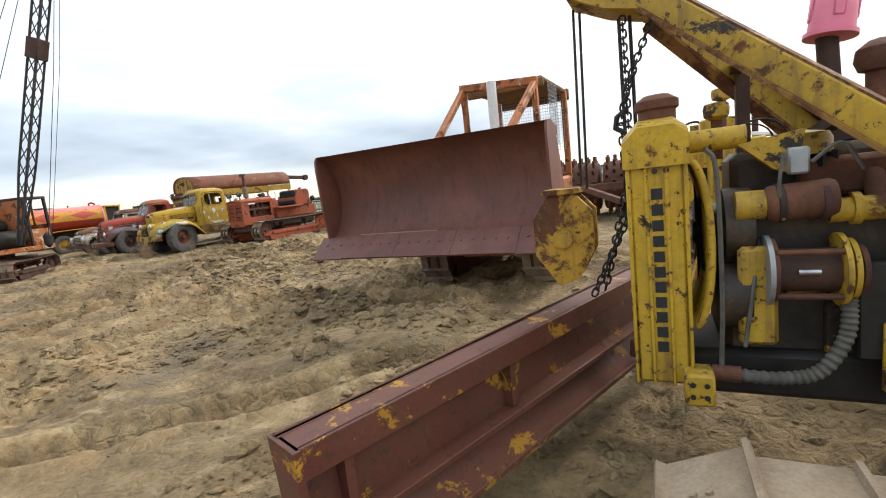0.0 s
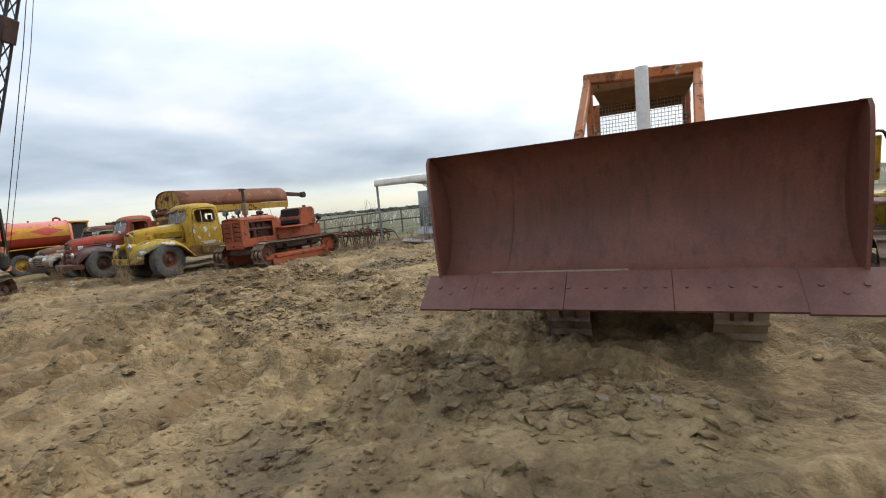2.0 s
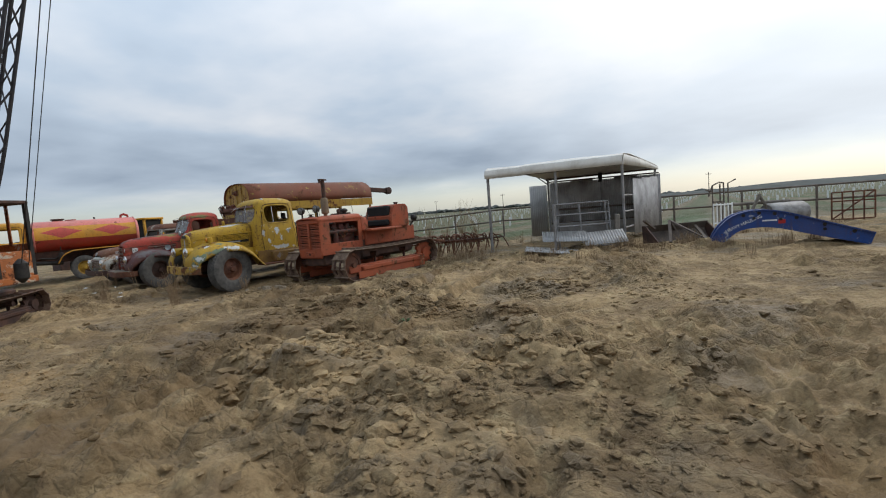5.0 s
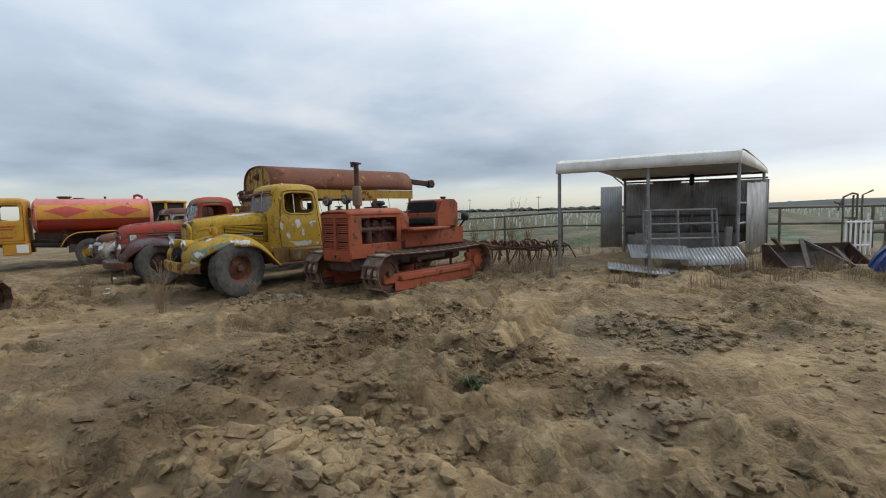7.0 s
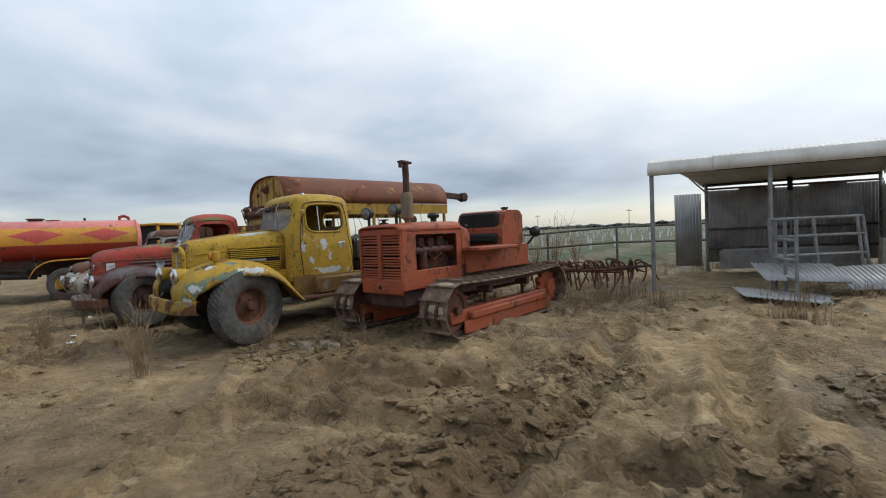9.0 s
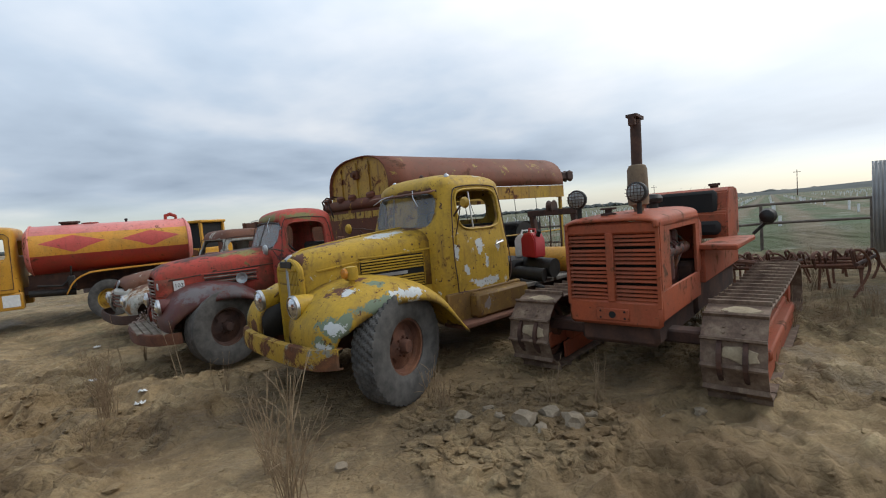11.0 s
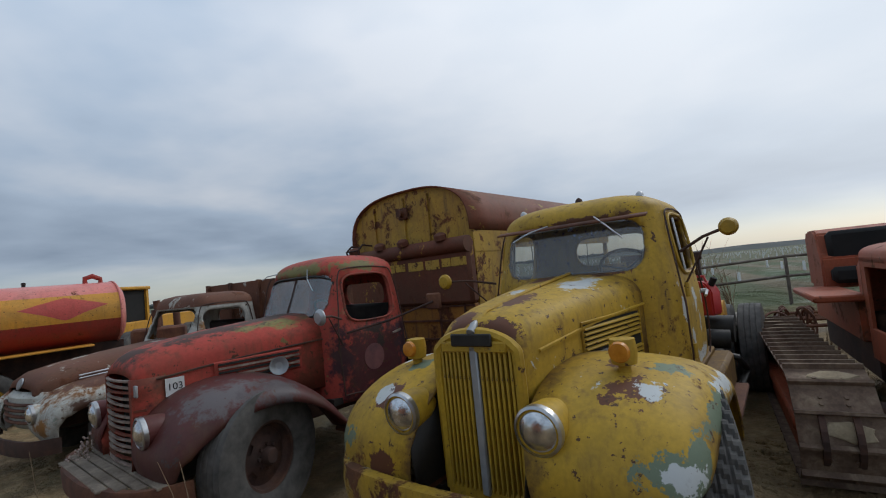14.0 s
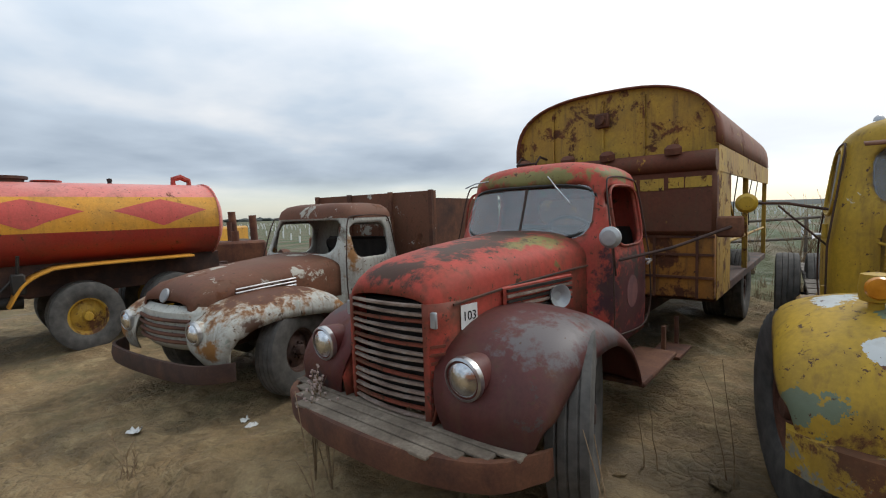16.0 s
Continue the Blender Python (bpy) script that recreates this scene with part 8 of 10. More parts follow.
    bl_mid = V((0.52, -0.30, 0))
    for dx, dy in ((0.41, -0.50), (0.385, -0.58)):
        cb = B()
        tube(cb, [(dx, dy, 2.58), (dx + 0.02, dy + 0.02, 1.5)], 0.009, 6)
        part("hoist_cable", cb, M["greasy"], t, "black hoist cable")
    for k, pts in enumerate((((-0.03, -0.50, 2.47), (0.13, -0.40, 2.05), (0.17, -0.38, 1.86)), ((0.14, -0.52, 2.48), (0.13, -0.42, 1.6), (0.30, -0.28, 0.9)), ((0.17, -0.38, 1.86), (0.14, -0.33, 1.35), (0.36, -0.22, 0.88)))):
        ch = B()
        for a9, b9 in zip(pts, pts[1:]):
            chain(ch, a9, b9, 0.054, 0.0062)
        part("chain", ch, M["greasy"], t, "dark link chain")
    for dx in (0.10, 0.16):
        cb = B()
        tube(cb, [(dx, -0.54, 2.48), (dx - 0.01, -0.45, 1.25)], 0.012, 6)
        part("hoist_cable", cb, M["greasy"], t)
    hk = B()
    tube(hk, [(0.14, -0.39, 1.94), (0.19, -0.38, 1.90), (0.20, -0.37, 1.84), (0.15, -0.37, 1.81)], 0.016, 6)
    part("chain_hook", hk, M["greasy"], t)
    sb = B()
    oct_ = [(x - 0.13, z) for x, z in ((0.84, 1.34), (0.74, 1.49), (0.58, 1.49), (0.48, 1.38), (0.48, 1.14), (0.58, 0.96), (0.70, 0.92), (0.84, 1.12))]
    prism(sb, [(x, z) for x, z in oct_], "y", -0.52, -0.48)
    prism(sb, [(x, z) for x, z in oct_], "y", -0.34, -0.30)
    box(sb, 0.42, 0.64, -0.54, -0.28, 1.49, 1.52)
    cyl(sb, (0.53, -0.50, 1.22), (0.53, -0.32, 1.22), 0.15, seg=24)
    cyl(sb, (0.53, -0.545, 1.22), (0.53, -0.275, 1.22), 0.06, seg=14)
    part("sheave_block", sb, M["sheave"], t, "rust and yellow sheave block")
    # rear of the machine: clutch housing, seat and tank
    for nm, q, mt in (("rear_housing", (-3.2, -1.9, -0.75, 0.05, 0.35, 1.15), y), ("fuel_tank", (-3.3, -2.7, -0.75, 0.05, 1.15, 1.75), y), ("seat", (-2.6, -2.1, -0.6, -0.1, 1.15, 1.32), M["black"]), ("seat_back", (-2.72, -2.6, -0.6, -0.1, 1.3, 1.75), M["black"])):
        rb9 = B()
        box(rb9, *q, 0.04)
        part(nm, rb9, mt, t)
    # angled blade, seen from behind
    n0, n1 = V((1.30, 1.42, 0)), V((0.10, -1.80, 0))
    d = (n1 - n0).normalized()
    L = (n1 - n0).length
    nf = V((-d.y, d.x, 0))
    if nf.x < 0:
        nf = -nf
    Mb = Matrix((d, nf, V((0, 0, 1)))).transposed().to_4x4()
    Mb.translation = n0
    Mb = Mb @ Matrix.Diagonal((1, 1, 0.84, 1))
    bb = B()
    pf = spline([(0.02, 0.93), (0.0, 0.92), (-0.05, 0.75), (-0.07, 0.5), (-0.03, 0.25), (0.10, 0.04)], 16)
    bk2 = [(f - 0.03, z) for f, z in pf]
    loft(bb, [[(s, f, z) for f, z in pf] + [(s, f, z) for f, z in reversed(bk2)] for s in np.linspace(0, L, 10)], True, True)
    blade = part("blade", bb, M["bladeback"], t, "rusty angle blade with flaking yellow on its back", Mb)
    for nm, q in (("blade_flange", (-0.16, 0.03, 0.90, 0.93)), ("blade_rib", (-0.20, -0.04, 0.45, 0.49)), ("blade_rib", (-0.24, -0.10, 0.20, 0.24))):
        r = B()
        box(r, 0, L, q[0], q[1], q[2], q[3], 0.004)
        part(nm, r, M["bladeback"], blade)
    r = B()
    box(r, 0, L, -0.17, -0.145, 0.78, 0.93, 0.004)
    part("blade_flange", r, M["bladeback"], blade)
    sl = B()
    loft(sl, [[(s, -0.05, 0.46), (s, -0.22, 0.24), (s, -0.22, 0.20), (s, -0.03, 0.2)] for s in (0.25, L - 0.25)], True, True)
    part("blade_channel", sl, M["bladeback"], blade)
    for s in (0.0, L):
        r = B()
        prism(r, [(-0.18, 0.93), (0.03, 0.93), (-0.02, 0.6), (0.13, 0.04), (-0.16, 0.04), (-0.2, 0.4)], "x", s - 0.015, s + 0.015)
        part("blade_end", r, M["bladeback"], blade)
    for s9 in (0.18, 1.2):
        r = B()
        box(r, s9, s9 + 0.04, -0.16, 0.0, 0.5, 0.9)
        part("blade_gusset", r, M["bladeback"], blade)
    for pa, pb, wd in (((0.2, -0.7, 0.40), (-0.45, -0.6, 0.35), 0.13), ((0.15, -0.9, 0.80), (-0.5, -0.95, 0.66), 0.08), ((0.1, -1.1, 0.5), (-0.5, -1.2, 0.4), 0.10)):
        cf = B()
        beam(cf, pa, pb, wd, wd, bevel=0.012)
        part("push_beam", cf, M["rust"], t)
    # exhaust with a pink bucket turned over it
    st = B()
    cyl(st, (-0.90, -0.7, 1.50), (-0.85, -0.7, 2.30), 0.05, seg=16)
    part("exhaust", st, M["rustdark"], t)
    st = B()
    box(st, -0.99, -0.82, -0.78, -0.62, 1.62, 1.70, 0.01)
    part("stack_clamp", st, M["rustdark"], t)
    pc = B()
    lathe(pc, [(0.06, 1.62), (0.06, 1.96), (0.09, 1.97), (0.11, 2.02), (0.10, 2.08), (0.05, 2.12), (0, 2.13)], (-1.08, -0.7, 0), (0, 0, 1), 18)
    part("pre_cleaner", pc, M["rust"], t)
    return tip


M["cover_yellow"] = painted("chipped_cover_paint", (0.52, 0.33, 0.03), (0.45, 0.27, 0.03), 0.36, 5.0, (0.30, 0.24, 0.16), 0.16, 0.5, 0.2, 0.5, None, (), 1.5)
M["arm_rust"] = painted("rusted_arm_flange", (0.30, 0.16, 0.03), (0.22, 0.10, 0.03), 0.62, 4.0, None, 0, 0.65, 0.2, 0.4)
M["sheave"] = painted("sheave_paint", (0.50, 0.28, 0.03), (0.44, 0.25, 0.03), 0.62, 3.2, None, 0, 0.6, 0.2, 0.6)
M["bladeback"] = painted("blade_back_paint", (0.105, 0.033, 0.026), (0.14, 0.045, 0.030), 0.25, 3.5, (0.42, 0.21, 0.022), 0.20, 0.5, 0.2, 0.6, None, (), 1.2)
ND = pose(1.12, 2.43, 0.06, 0, 0, 151.6) @ Matrix.Scale(0.88, 4)
near_dozer(ND)


def bucket(m):
    b = B()
    lathe(b, [(0.125, 0.0), (0.14, 0.004), (0.14, 0.03), (0.122, 0.034), (0.118, 0.12), (0.108, 0.33), (0.10, 0.34), (0.0, 0.342)], (0, 0, 0), (0, 0, 1), 32)
    for a in np.linspace(0, 2 * math.pi, 5)[:-1]:
        box(b, 0.110, 0.124, -0.03, 0.03, 0.10, 0.26, 0.01, Matrix.Rotation(a, 4, "Z"))
    solo("bucket", b, M["pink"], "pink plastic bucket upturned over the exhaust stack", "bucket", m)


bucket(ND @ pose(-0.87, -0.7, 2.17, 4, -8, 0) @ Matrix.Scale(0.86, 4))


# ---- the second yellow bulldozer, beyond the near one ----
def far_dozer(m):
    t = thing("bulldozer", m, "stripped yellow bulldozer with bare tracks and a tall pre-cleaner", "bulldozer", "bulldozers")
    y = M["cat_yellow"]
    for s in (-0.62, 1.2):
        crawler(t, s, 0.0, -3.4, 0.46, 0.42, 32, "shoe", "rustdark", grouser=0.06)
    rd = B()
    box(rd, -0.45, -0.22, -0.50, 0.50, 0.7, 1.75, 0.03)
    part("radiator_guard", rd, y, t)
    gb = B()
    for k in np.linspace(-0.4, 0.4, 11):
        box(gb, -0.22, -0.195, k - 0.018, k + 0.018, 0.85, 1.6)
    part("grille_bar", gb, y, t)
    en = B()
    box(en, -2.2, -0.4, -0.40, 0.40, 0.6, 1.35, 0.05)
    part("engine", en, M["greasy"], t)
    mn = B()
    cyl(mn, (-0.55, -0.1, 1.80), (-1.0, -0.1, 1.80), 0.17, seg=20)
    part("air_drum", mn, y, t)
    for k in range(4):
        mn = B()
        cyl(mn, (-0.6 - 0.28 * k, -0.34, 1.25), (-0.6 - 0.28 * k, -0.34, 1.62), 0.07, seg=12)
        part("cylinder_head", mn, y, t)
    mn = B()
    tube(mn, [(-0.7, -0.3, 1.5), (-1.0, -0.42, 1.3), (-1.3, -0.4, 1.0)], 0.05, 8)
    part("exhaust_pipe", mn, y, t)
    mn = B()
    box(mn, -1.75, -1.55, -0.45, 0.1, 1.35, 2.15, 0.03)
    part("dash_panel", mn, y, t)
    mn = B()
    cyl(mn, (-1.9, -0.55, 1.5), (-1.8, -0.55, 2.1), 0.07, seg=12)
    part("filter_housing", mn, y, t)
    fe = B()
    box(fe, -1.5, -0.55, -0.75, -0.42, 1.22, 1.27, 0.01)
    part("fender", fe, M["edge"], t)
    pc = B()
    cyl(pc, (-0.75, -0.05, 1.75), (-0.75, -0.05, 2.35), 0.055, seg=14)
    part("air_pipe", pc, M["rust"], t)
    pr = B()
    lathe(pr, [(0.055, 2.33), (0.13, 2.36), (0.14, 2.44), (0.13, 2.50), (0.02, 2.53), (0.0, 2.56)], (-0.75, -0.05, 0), (0, 0, 1), 22)
    part("pre_cleaner", pr, y, t)
    hs = B()
    tube(hs, spline([(-1.7, -0.6, 1.2), (-1.7, -0.75, 2.0), (-1.75, -0.5, 2.15), (-1.8, -0.4, 1.95)], 14), 0.02, 6)
    tube(hs, [(-0.75, 0.0, 2.1), (-1.0, 0.2, 2.05), (-1.2, 0.3, 1.8)], 0.01, 5)
    part("hose", hs, M["greasy"], t)
    pl = B()
    box(pl, -1.2, -0.4, 0.05, 0.55, 1.80, 1.85, 0.01, pose(0, 0, 0, -8, 0, 0))
    part("engine_cover", pl, M["white_sheet"], t, "pale tilted engine cover")
    bd = B()
    box(bd, -3.3, -1.9, -0.6, 0.6, 0.7, 1.3, 0.05)
    part("rear_housing", bd, y, t)
    rs = B()
    cyl(rs, (-2.3, 0.3, 1.3), (-2.3, 0.3, 2.75), 0.05, seg=12)
    part("exhaust", rs, M["rustdark"], t)
    hk = B()
    tube(hk, [(-0.5, -0.65, 0.935), (-0.35, -0.61, 0.94), (-0.25, -0.64, 0.94), (-0.22, -0.59, 0.94)], 0.014, 6)
    part("hook", hk, M["galv"], t)


far_dozer(pose(4.25, 6.55, -0.08, 0, 0, -129))


# ---- sheepsfoot roller ----
def sheepsfoot(m):
    t = thing("sheepsfoot_roller", m, "rusty sheepsfoot roller with studded drums", "roller")
    ft = B()
    prism(ft, [(-0.035, 0), (0.035, 0), (0.025, 0.17), (-0.025, 0.17)], "y", -0.03, 0.03)
    fme = link_mesh("stud", ft, M["rust"])
    for k, y0 in enumerate((-1.15, 0.0, 1.15)):
        d = B()
        lathe(d, [(0.1, -0.52), (0.55, -0.52), (0.58, -0.50), (0.58, 0.50), (0.55, 0.52), (0.1, 0.52)], (0, y0, 0.76), (0, 1, 0), 36)
        dr = part("drum", d, M["rust"], t)
        for i in range(16):
            for j in range(6):
                a = 2 * math.pi * (i + 0.5 * (j % 2)) / 16
                part("stud", fme, None, dr, at=Matrix.Translation((0, y0 - 0.42 + 0.168 * j, 0.76)) @ Matrix.Rotation(a, 4, "Y") @ Matrix.Translation((0, 0, 0.57)))
    fr = B()
    for x in (-0.95, 0.95):
        beam(fr, (x, -1.8, 0.76), (x, 1.8, 0.76), 0.12, 0.16, bevel=0.01)
    for y in (-1.8, -0.58, 0.58, 1.8):
        beam(fr, (-0.95, y, 0.76), (0.95, y, 0.76), 0.08, 0.16, up=(0, 0, 1))
    beam(fr, (0.95, -0.9, 0.76), (2.4, 0, 0.5), 0.1, 0.12)
    beam(fr, (0.95, 0.9, 0.76), (2.4, 0, 0.5), 0.1, 0.12)
    part("frame", fr, M["rust"], t)


sheepsfoot(pose(6.2, 13.6, 0.05, 0, 0, -118) @ Matrix.Scale(1.18, 4))


# ---- dragline crane ----
def crane(m):
    t = thing("crawler_crane", m, "small orange crawler crane with a dark lattice boom", "crane")
    o = M["dozer_orange"]
    cb = B()
    box(cb, -1.1, 1.1, -0.8, 0.8, 0.35, 0.75, 0.04)
    lathe(cb, [(0.6, 0.75), (0.6, 0.9)], (0, 0, 0), (0, 0, 1), 28)
    base = part("car_body", cb, M["rustdark"], t, at=pose(0, 0, 0, 0, 0, -69))
    for s in (-1, 1):
        crawler(base, s * 1.0, 1.45, -1.45, 0.34, 0.5, 28, "shoe", "rustdark", grouser=0.04)
    dk = B()
    box(dk, -2.2, 1.3, -1.1, 1.1, 0.9, 1.05, 0.02)
    part("deck", dk, o, t)
    hs = B()
    box(hs, -2.2, 0.2, -1.1, 1.1, 1.05, 2.35, 0.05)
    part("engine_house", hs, o, t, "orange sheet-metal engine house")
    rr = B()
    box(rr, -2.25, 0.25, -1.15, 1.15, 2.35, 2.42, 0.02)
    part("house_roof", rr, M["zinc"], t)
    for x, y in ((1.25, 1.05), (1.25, 0.35), (0.25, 0.35), (0.25, 1.05)):
        ps = B()
        beam(ps, (x, y, 1.05), (x, y, 2.65), 0.07, 0.07, up=(1, 0, 0))
        part("cab_post", ps, M["greasy"], t)
    cr = B()
    box(cr, 0.2, 1.3, 0.3, 1.1, 2.6, 2.68, 0.02)
    part("cab_roof", cr, M["rustdark"], t)
    cs = B()
    box(cs, 0.25, 1.28, 1.03, 1.07, 1.05, 1.75, 0.01)
    box(cs, 1.24, 1.28, 0.35, 1.05, 1.05, 1.60, 0.01)
    box(cs, 0.25, 1.25, 0.32, 0.36, 1.05, 2.6, 0.01)
    box(cs, 0.7, 0.78, 1.04, 1.06, 1.75, 2.6)
    part("cab_panel", cs, o, t)
    mc = B()
    cyl(mc, (0.9, -0.9, 1.35), (0.9, 0.25, 1.35), 0.28, seg=20)
    cyl(mc, (0.45, -0.8, 1.8), (0.45, 0.2, 1.8), 0.2, seg=18)
    box(mc, 0.3, 1.2, -0.95, -0.85, 1.05, 1.9)
    part("hoist_drum", mc, M["greasy"], t)
    ag = B()
    for y in (-0.45, 0.45):
        beam(ag, (0.3, y, 1.05), (-0.5, y, 3.0), 0.07, 0.07)
    beam(ag, (-0.5, -0.45, 3.0), (-0.5, 0.45, 3.0), 0.07, 0.07)
    part("gantry", ag, M["greasy"], t)
    # lattice boom
    p, q = V((1.35, -0.15, 1.15)), V((5.3, -0.15, 12.2))
    dd = (q - p).normalized()
    sx, sy = V((dd.z, 0, -dd.x)), V((0, 1, 0))
    bm = B()
    n = 22

    def corner(i, a, b):
        u = i / n
        w = 0.135 * min(1.0, 0.35 + u * 3.2, 0.35 + (1 - u) * 3.2)
        return p + (q - p) * u + sx * (a * w) + sy * (b * w * 1.05)
    for a, b in ((-1, -1), (-1, 1), (1, 1), (1, -1)):
        tube(bm, [corner(i, a, b) for i in range(n + 1)], 0.035, 6)
    for i in range(n):
        for (a, b), (c, e) in (((-1, -1), (-1, 1)), ((-1, 1), (1, 1)), ((1, 1), (1, -1)), ((1, -1), (-1, -1))):
            tube(bm, [corner(i, a, b), corner(i + 1, c, e)] if i % 2 else [corner(i, c, e), corner(i + 1, a, b)], 0.017, 4)
    part("boom", bm, M["boomsteel"], t, "dark lattice boom")
    jc = B()
    c = p + (q - p) * 0.52
    mm = Matrix((sx, sy, dd)).transposed().to_4x4()
    mm.translation = c
    box(jc, -0.20, 0.20, -0.20, 0.20, -0.3, 0.3, 0.02, mm)
    part("boom_splice", jc, M["rustdark"], t)
    cl = B()
    tube(cl, [q, (3.6, 0.1, 6.5), (1.85, 0.35, 1.3)], 0.010, 5)
    tube(cl, [q + V((0.05, 0.08, 0)), (3.7, 0.2, 6.5), (1.9, 0.45, 1.3)], 0.008, 5)
    for y in (-0.4, 0.4):
        tube(cl, [q, (-0.5, y, 3.0)], 0.011, 5)
    part("hoist_cable", cl, M["greasy"], t, "slack hoist cables")
    hk = B()
    lathe(hk, [(0.03, -0.25), (0.12, -0.15), (0.12, 0.15), (0.03, 0.25)], (1.77, 0.4, 1.2), (0, 0, 1), 12)
    part("hook_block", hk, M["greasy"], t)


M["boomsteel"] = rusty("boom_steel", (0.018, 0.02, 0.026), (0.03, 0.03, 0.036), (0.05, 0.042, 0.04), 5, 0.7, 0.2)
crane(pose(-13.35, 15.4, 0.02, 0, 0, -8) @ Matrix.Scale(0.95, 4))

# ---- livestock shed with corrugated walls ----
def corr(bm, o, u, v, lu, lv, pitch=0.076, amp=0.010):
    """A corrugated sheet: waves along u, straight along v."""
    o, u, v = V(o), V(u).normalized(), V(v).normalized()
    nn = u.cross(v)
    k = int(lu / pitch * 6)
    a = [o + u * (lu * i / k) + nn * (amp * math.sin(2 * math.pi * lu * i / k / pitch)) for i in range(k + 1)]
    loft(bm, [a, [p + v * lv for p in a]], closed=False)
    return bm


def gate_panel(parent, name, m, w, h, rails, ups, mat="galv", r=0.024):
    for z in rails:
        b = B()
        cyl(b, (0, 0, z), (w, 0, z), r, seg=8)
        part("rail", b, M[mat], parent, at=m)
    for x in ups:
        b = B()
        cyl(b, (x, 0, rails[0]), (x, 0, rails[-1]), r, seg=8)
        part("upright", b, M[mat], parent, at=m)


def shed(m):
    t = thing("livestock_shed", m, "open livestock shed with a white arched roof and grey corrugated walls", "shed")
    # local: x forward (open front), y along the front; the back row stands a little to one side
    for x, y, h in ((0, -2.05, 2.42), (0, 0.08, 2.46), (0, 2.07, 2.50), (-3.7, -1.5, 2.40), (-3.7, 2.45, 2.46), (-3.7, 0.5, 2.42)):
        b = B()
        cyl(b, (x, y, -0.2), (x, y, h), 0.042, seg=10)
        part("post", b, M["greypipe"], t)
    # two lapped lengths of ribbed roof, curving down in front and behind
    for y0, y1, up in ((-2.10, -0.86, 0.0), (-0.90, 2.12, 0.014)):
        rf = B()
        loops = []
        n = int((y1 - y0) / 0.02)
        for yy in np.linspace(y0, y1, n):
            lift = 0.09 * (yy + 2.1) / 4.2 + up
            w = 0.004 * math.sin(yy * 2 * math.pi / 0.10)
            sag = 0.012 * math.sin(yy * 2.3 + 0.6)
            loops.append([(0.10 + up, yy, 2.36 + lift * 0.7), (0.11 + up, yy, 2.50 + lift), (0.06 + up, yy, 2.62 + lift + w), (-0.12, yy, 2.70 + lift + w + sag), (-0.6, yy + 0.07, 2.70 + lift + w + sag), (-1.8, yy + 0.21, 2.60 + lift + w), (-3.0, yy + 0.35, 2.49 + lift + w), (-3.6, yy + 0.41, 2.43 + lift), (-3.86, yy + 0.43, 2.38 + lift)])
        loft(rf, loops, closed=False)
        solid(part("roof_sheet", rf, M["roofwhite"], t, "off-white ribbed roof curving down in front"), 0.018)
    ec = B()
    loft(ec, [[(0.08, 2.115, 2.46), (-0.12, 2.12, 2.77), (-1.8, 2.33, 2.68), (-3.6, 2.53, 2.52), (-3.8, 2.55, 2.48)], [(0.08, 2.115, 2.44), (-0.12, 2.12, 2.44), (-1.8, 2.33, 2.42), (-3.6, 2.53, 2.38), (-3.8, 2.55, 2.38)]], closed=False)
    solid(part("gable_sheet", ec, M["roofwhite"], t), 0.012)
    for x, y0, y1, z in ((-0.05, -2.08, 2.09, 2.40), (-3.76, -1.6, 2.5, 2.35)):
        b = B()
        beam(b, (x, y0, z), (x, y1, z + 0.07), 0.05, 0.07)
        part("eave_beam", b, M["rustdark"], t)
    b = B()
    beam(b, (-3.7, -1.5, 2.15), (-3.3, -1.85, 2.55), 0.03, 0.03)
    part("knee_brace", b, M["greypipe"], t)
    # back wall of five lapped sheets, unevenly weathered
    tops = (2.22, 2.24, 2.21, 2.25, 2.23)
    for i in range(5):
        bw = B()
        corr(bw, (-3.98 + 0.012 * (i % 2), -1.55 + 0.82 * i, 0.24), (0, 1, 0), (0, 0, 1), 0.86, tops[i] - 0.24, 0.076, 0.013)
        solid(part("wall_sheet", bw, M["wallzinc"], t, "weathered grey corrugated sheet"), 0.004)
    cp = B()
    beam(cp, (-3.94, -1.55, 2.26), (-3.94, 2.55, 2.27), 0.07, 0.05)
    part("wall_cap", cp, M["rustdark"], t)
    bw = B()
    corr(bw, (-4.0, -2.35, 0.14), (0, 1, 0), (0, 0, 1), 0.68, 2.02)
    solid(part("pale_sheet", bw, M["sheetlight"], t, "pale loose sheet"), 0.004)
    for i, (x0, y0) in enumerate(((-3.9, 2.50), (-2.9, 2.40), (-1.9, 2.30))):
        sw = B()
        corr(sw, (x0, y0, 0.22), (1.0, -0.10, 0), (0, 0, 1), 1.02, 1.9 - 0.05 * i)
        solid(part("side_sheet", sw, M["wallzinc"], t), 0.004)
    for z in (0.62, 1.15):
        b = B()
        cyl(b, (-3.88, -1.5, z), (-3.88, 2.5, z), 0.035, seg=8)
        part("girt", b, M["pipe"], t)
    for z in (0.5, 1.0, 1.5):
        b = B()
        cyl(b, (-3.7, 2.42, z), (0, 2.07, z), 0.028, seg=8)
        part("girt", b, M["greypipe"], t)
    br = B()
    box(br, -3.72, -3.58, 0.42, 0.54, 2.10, 2.44)
    part("bracket", br, M["black"], t)
    # low feed trough along the back
    tr = B()
    prism(tr, [(-3.3, 0.15), (-2.8, 0.15), (-2.6, 0.62), (-2.64, 0.62), (-2.83, 0.19), (-3.27, 0.19), (-3.46, 0.62), (-3.5, 0.62)], "y", -1.1, 1.9)
    part("trough", tr, M["wallzinc"], t)
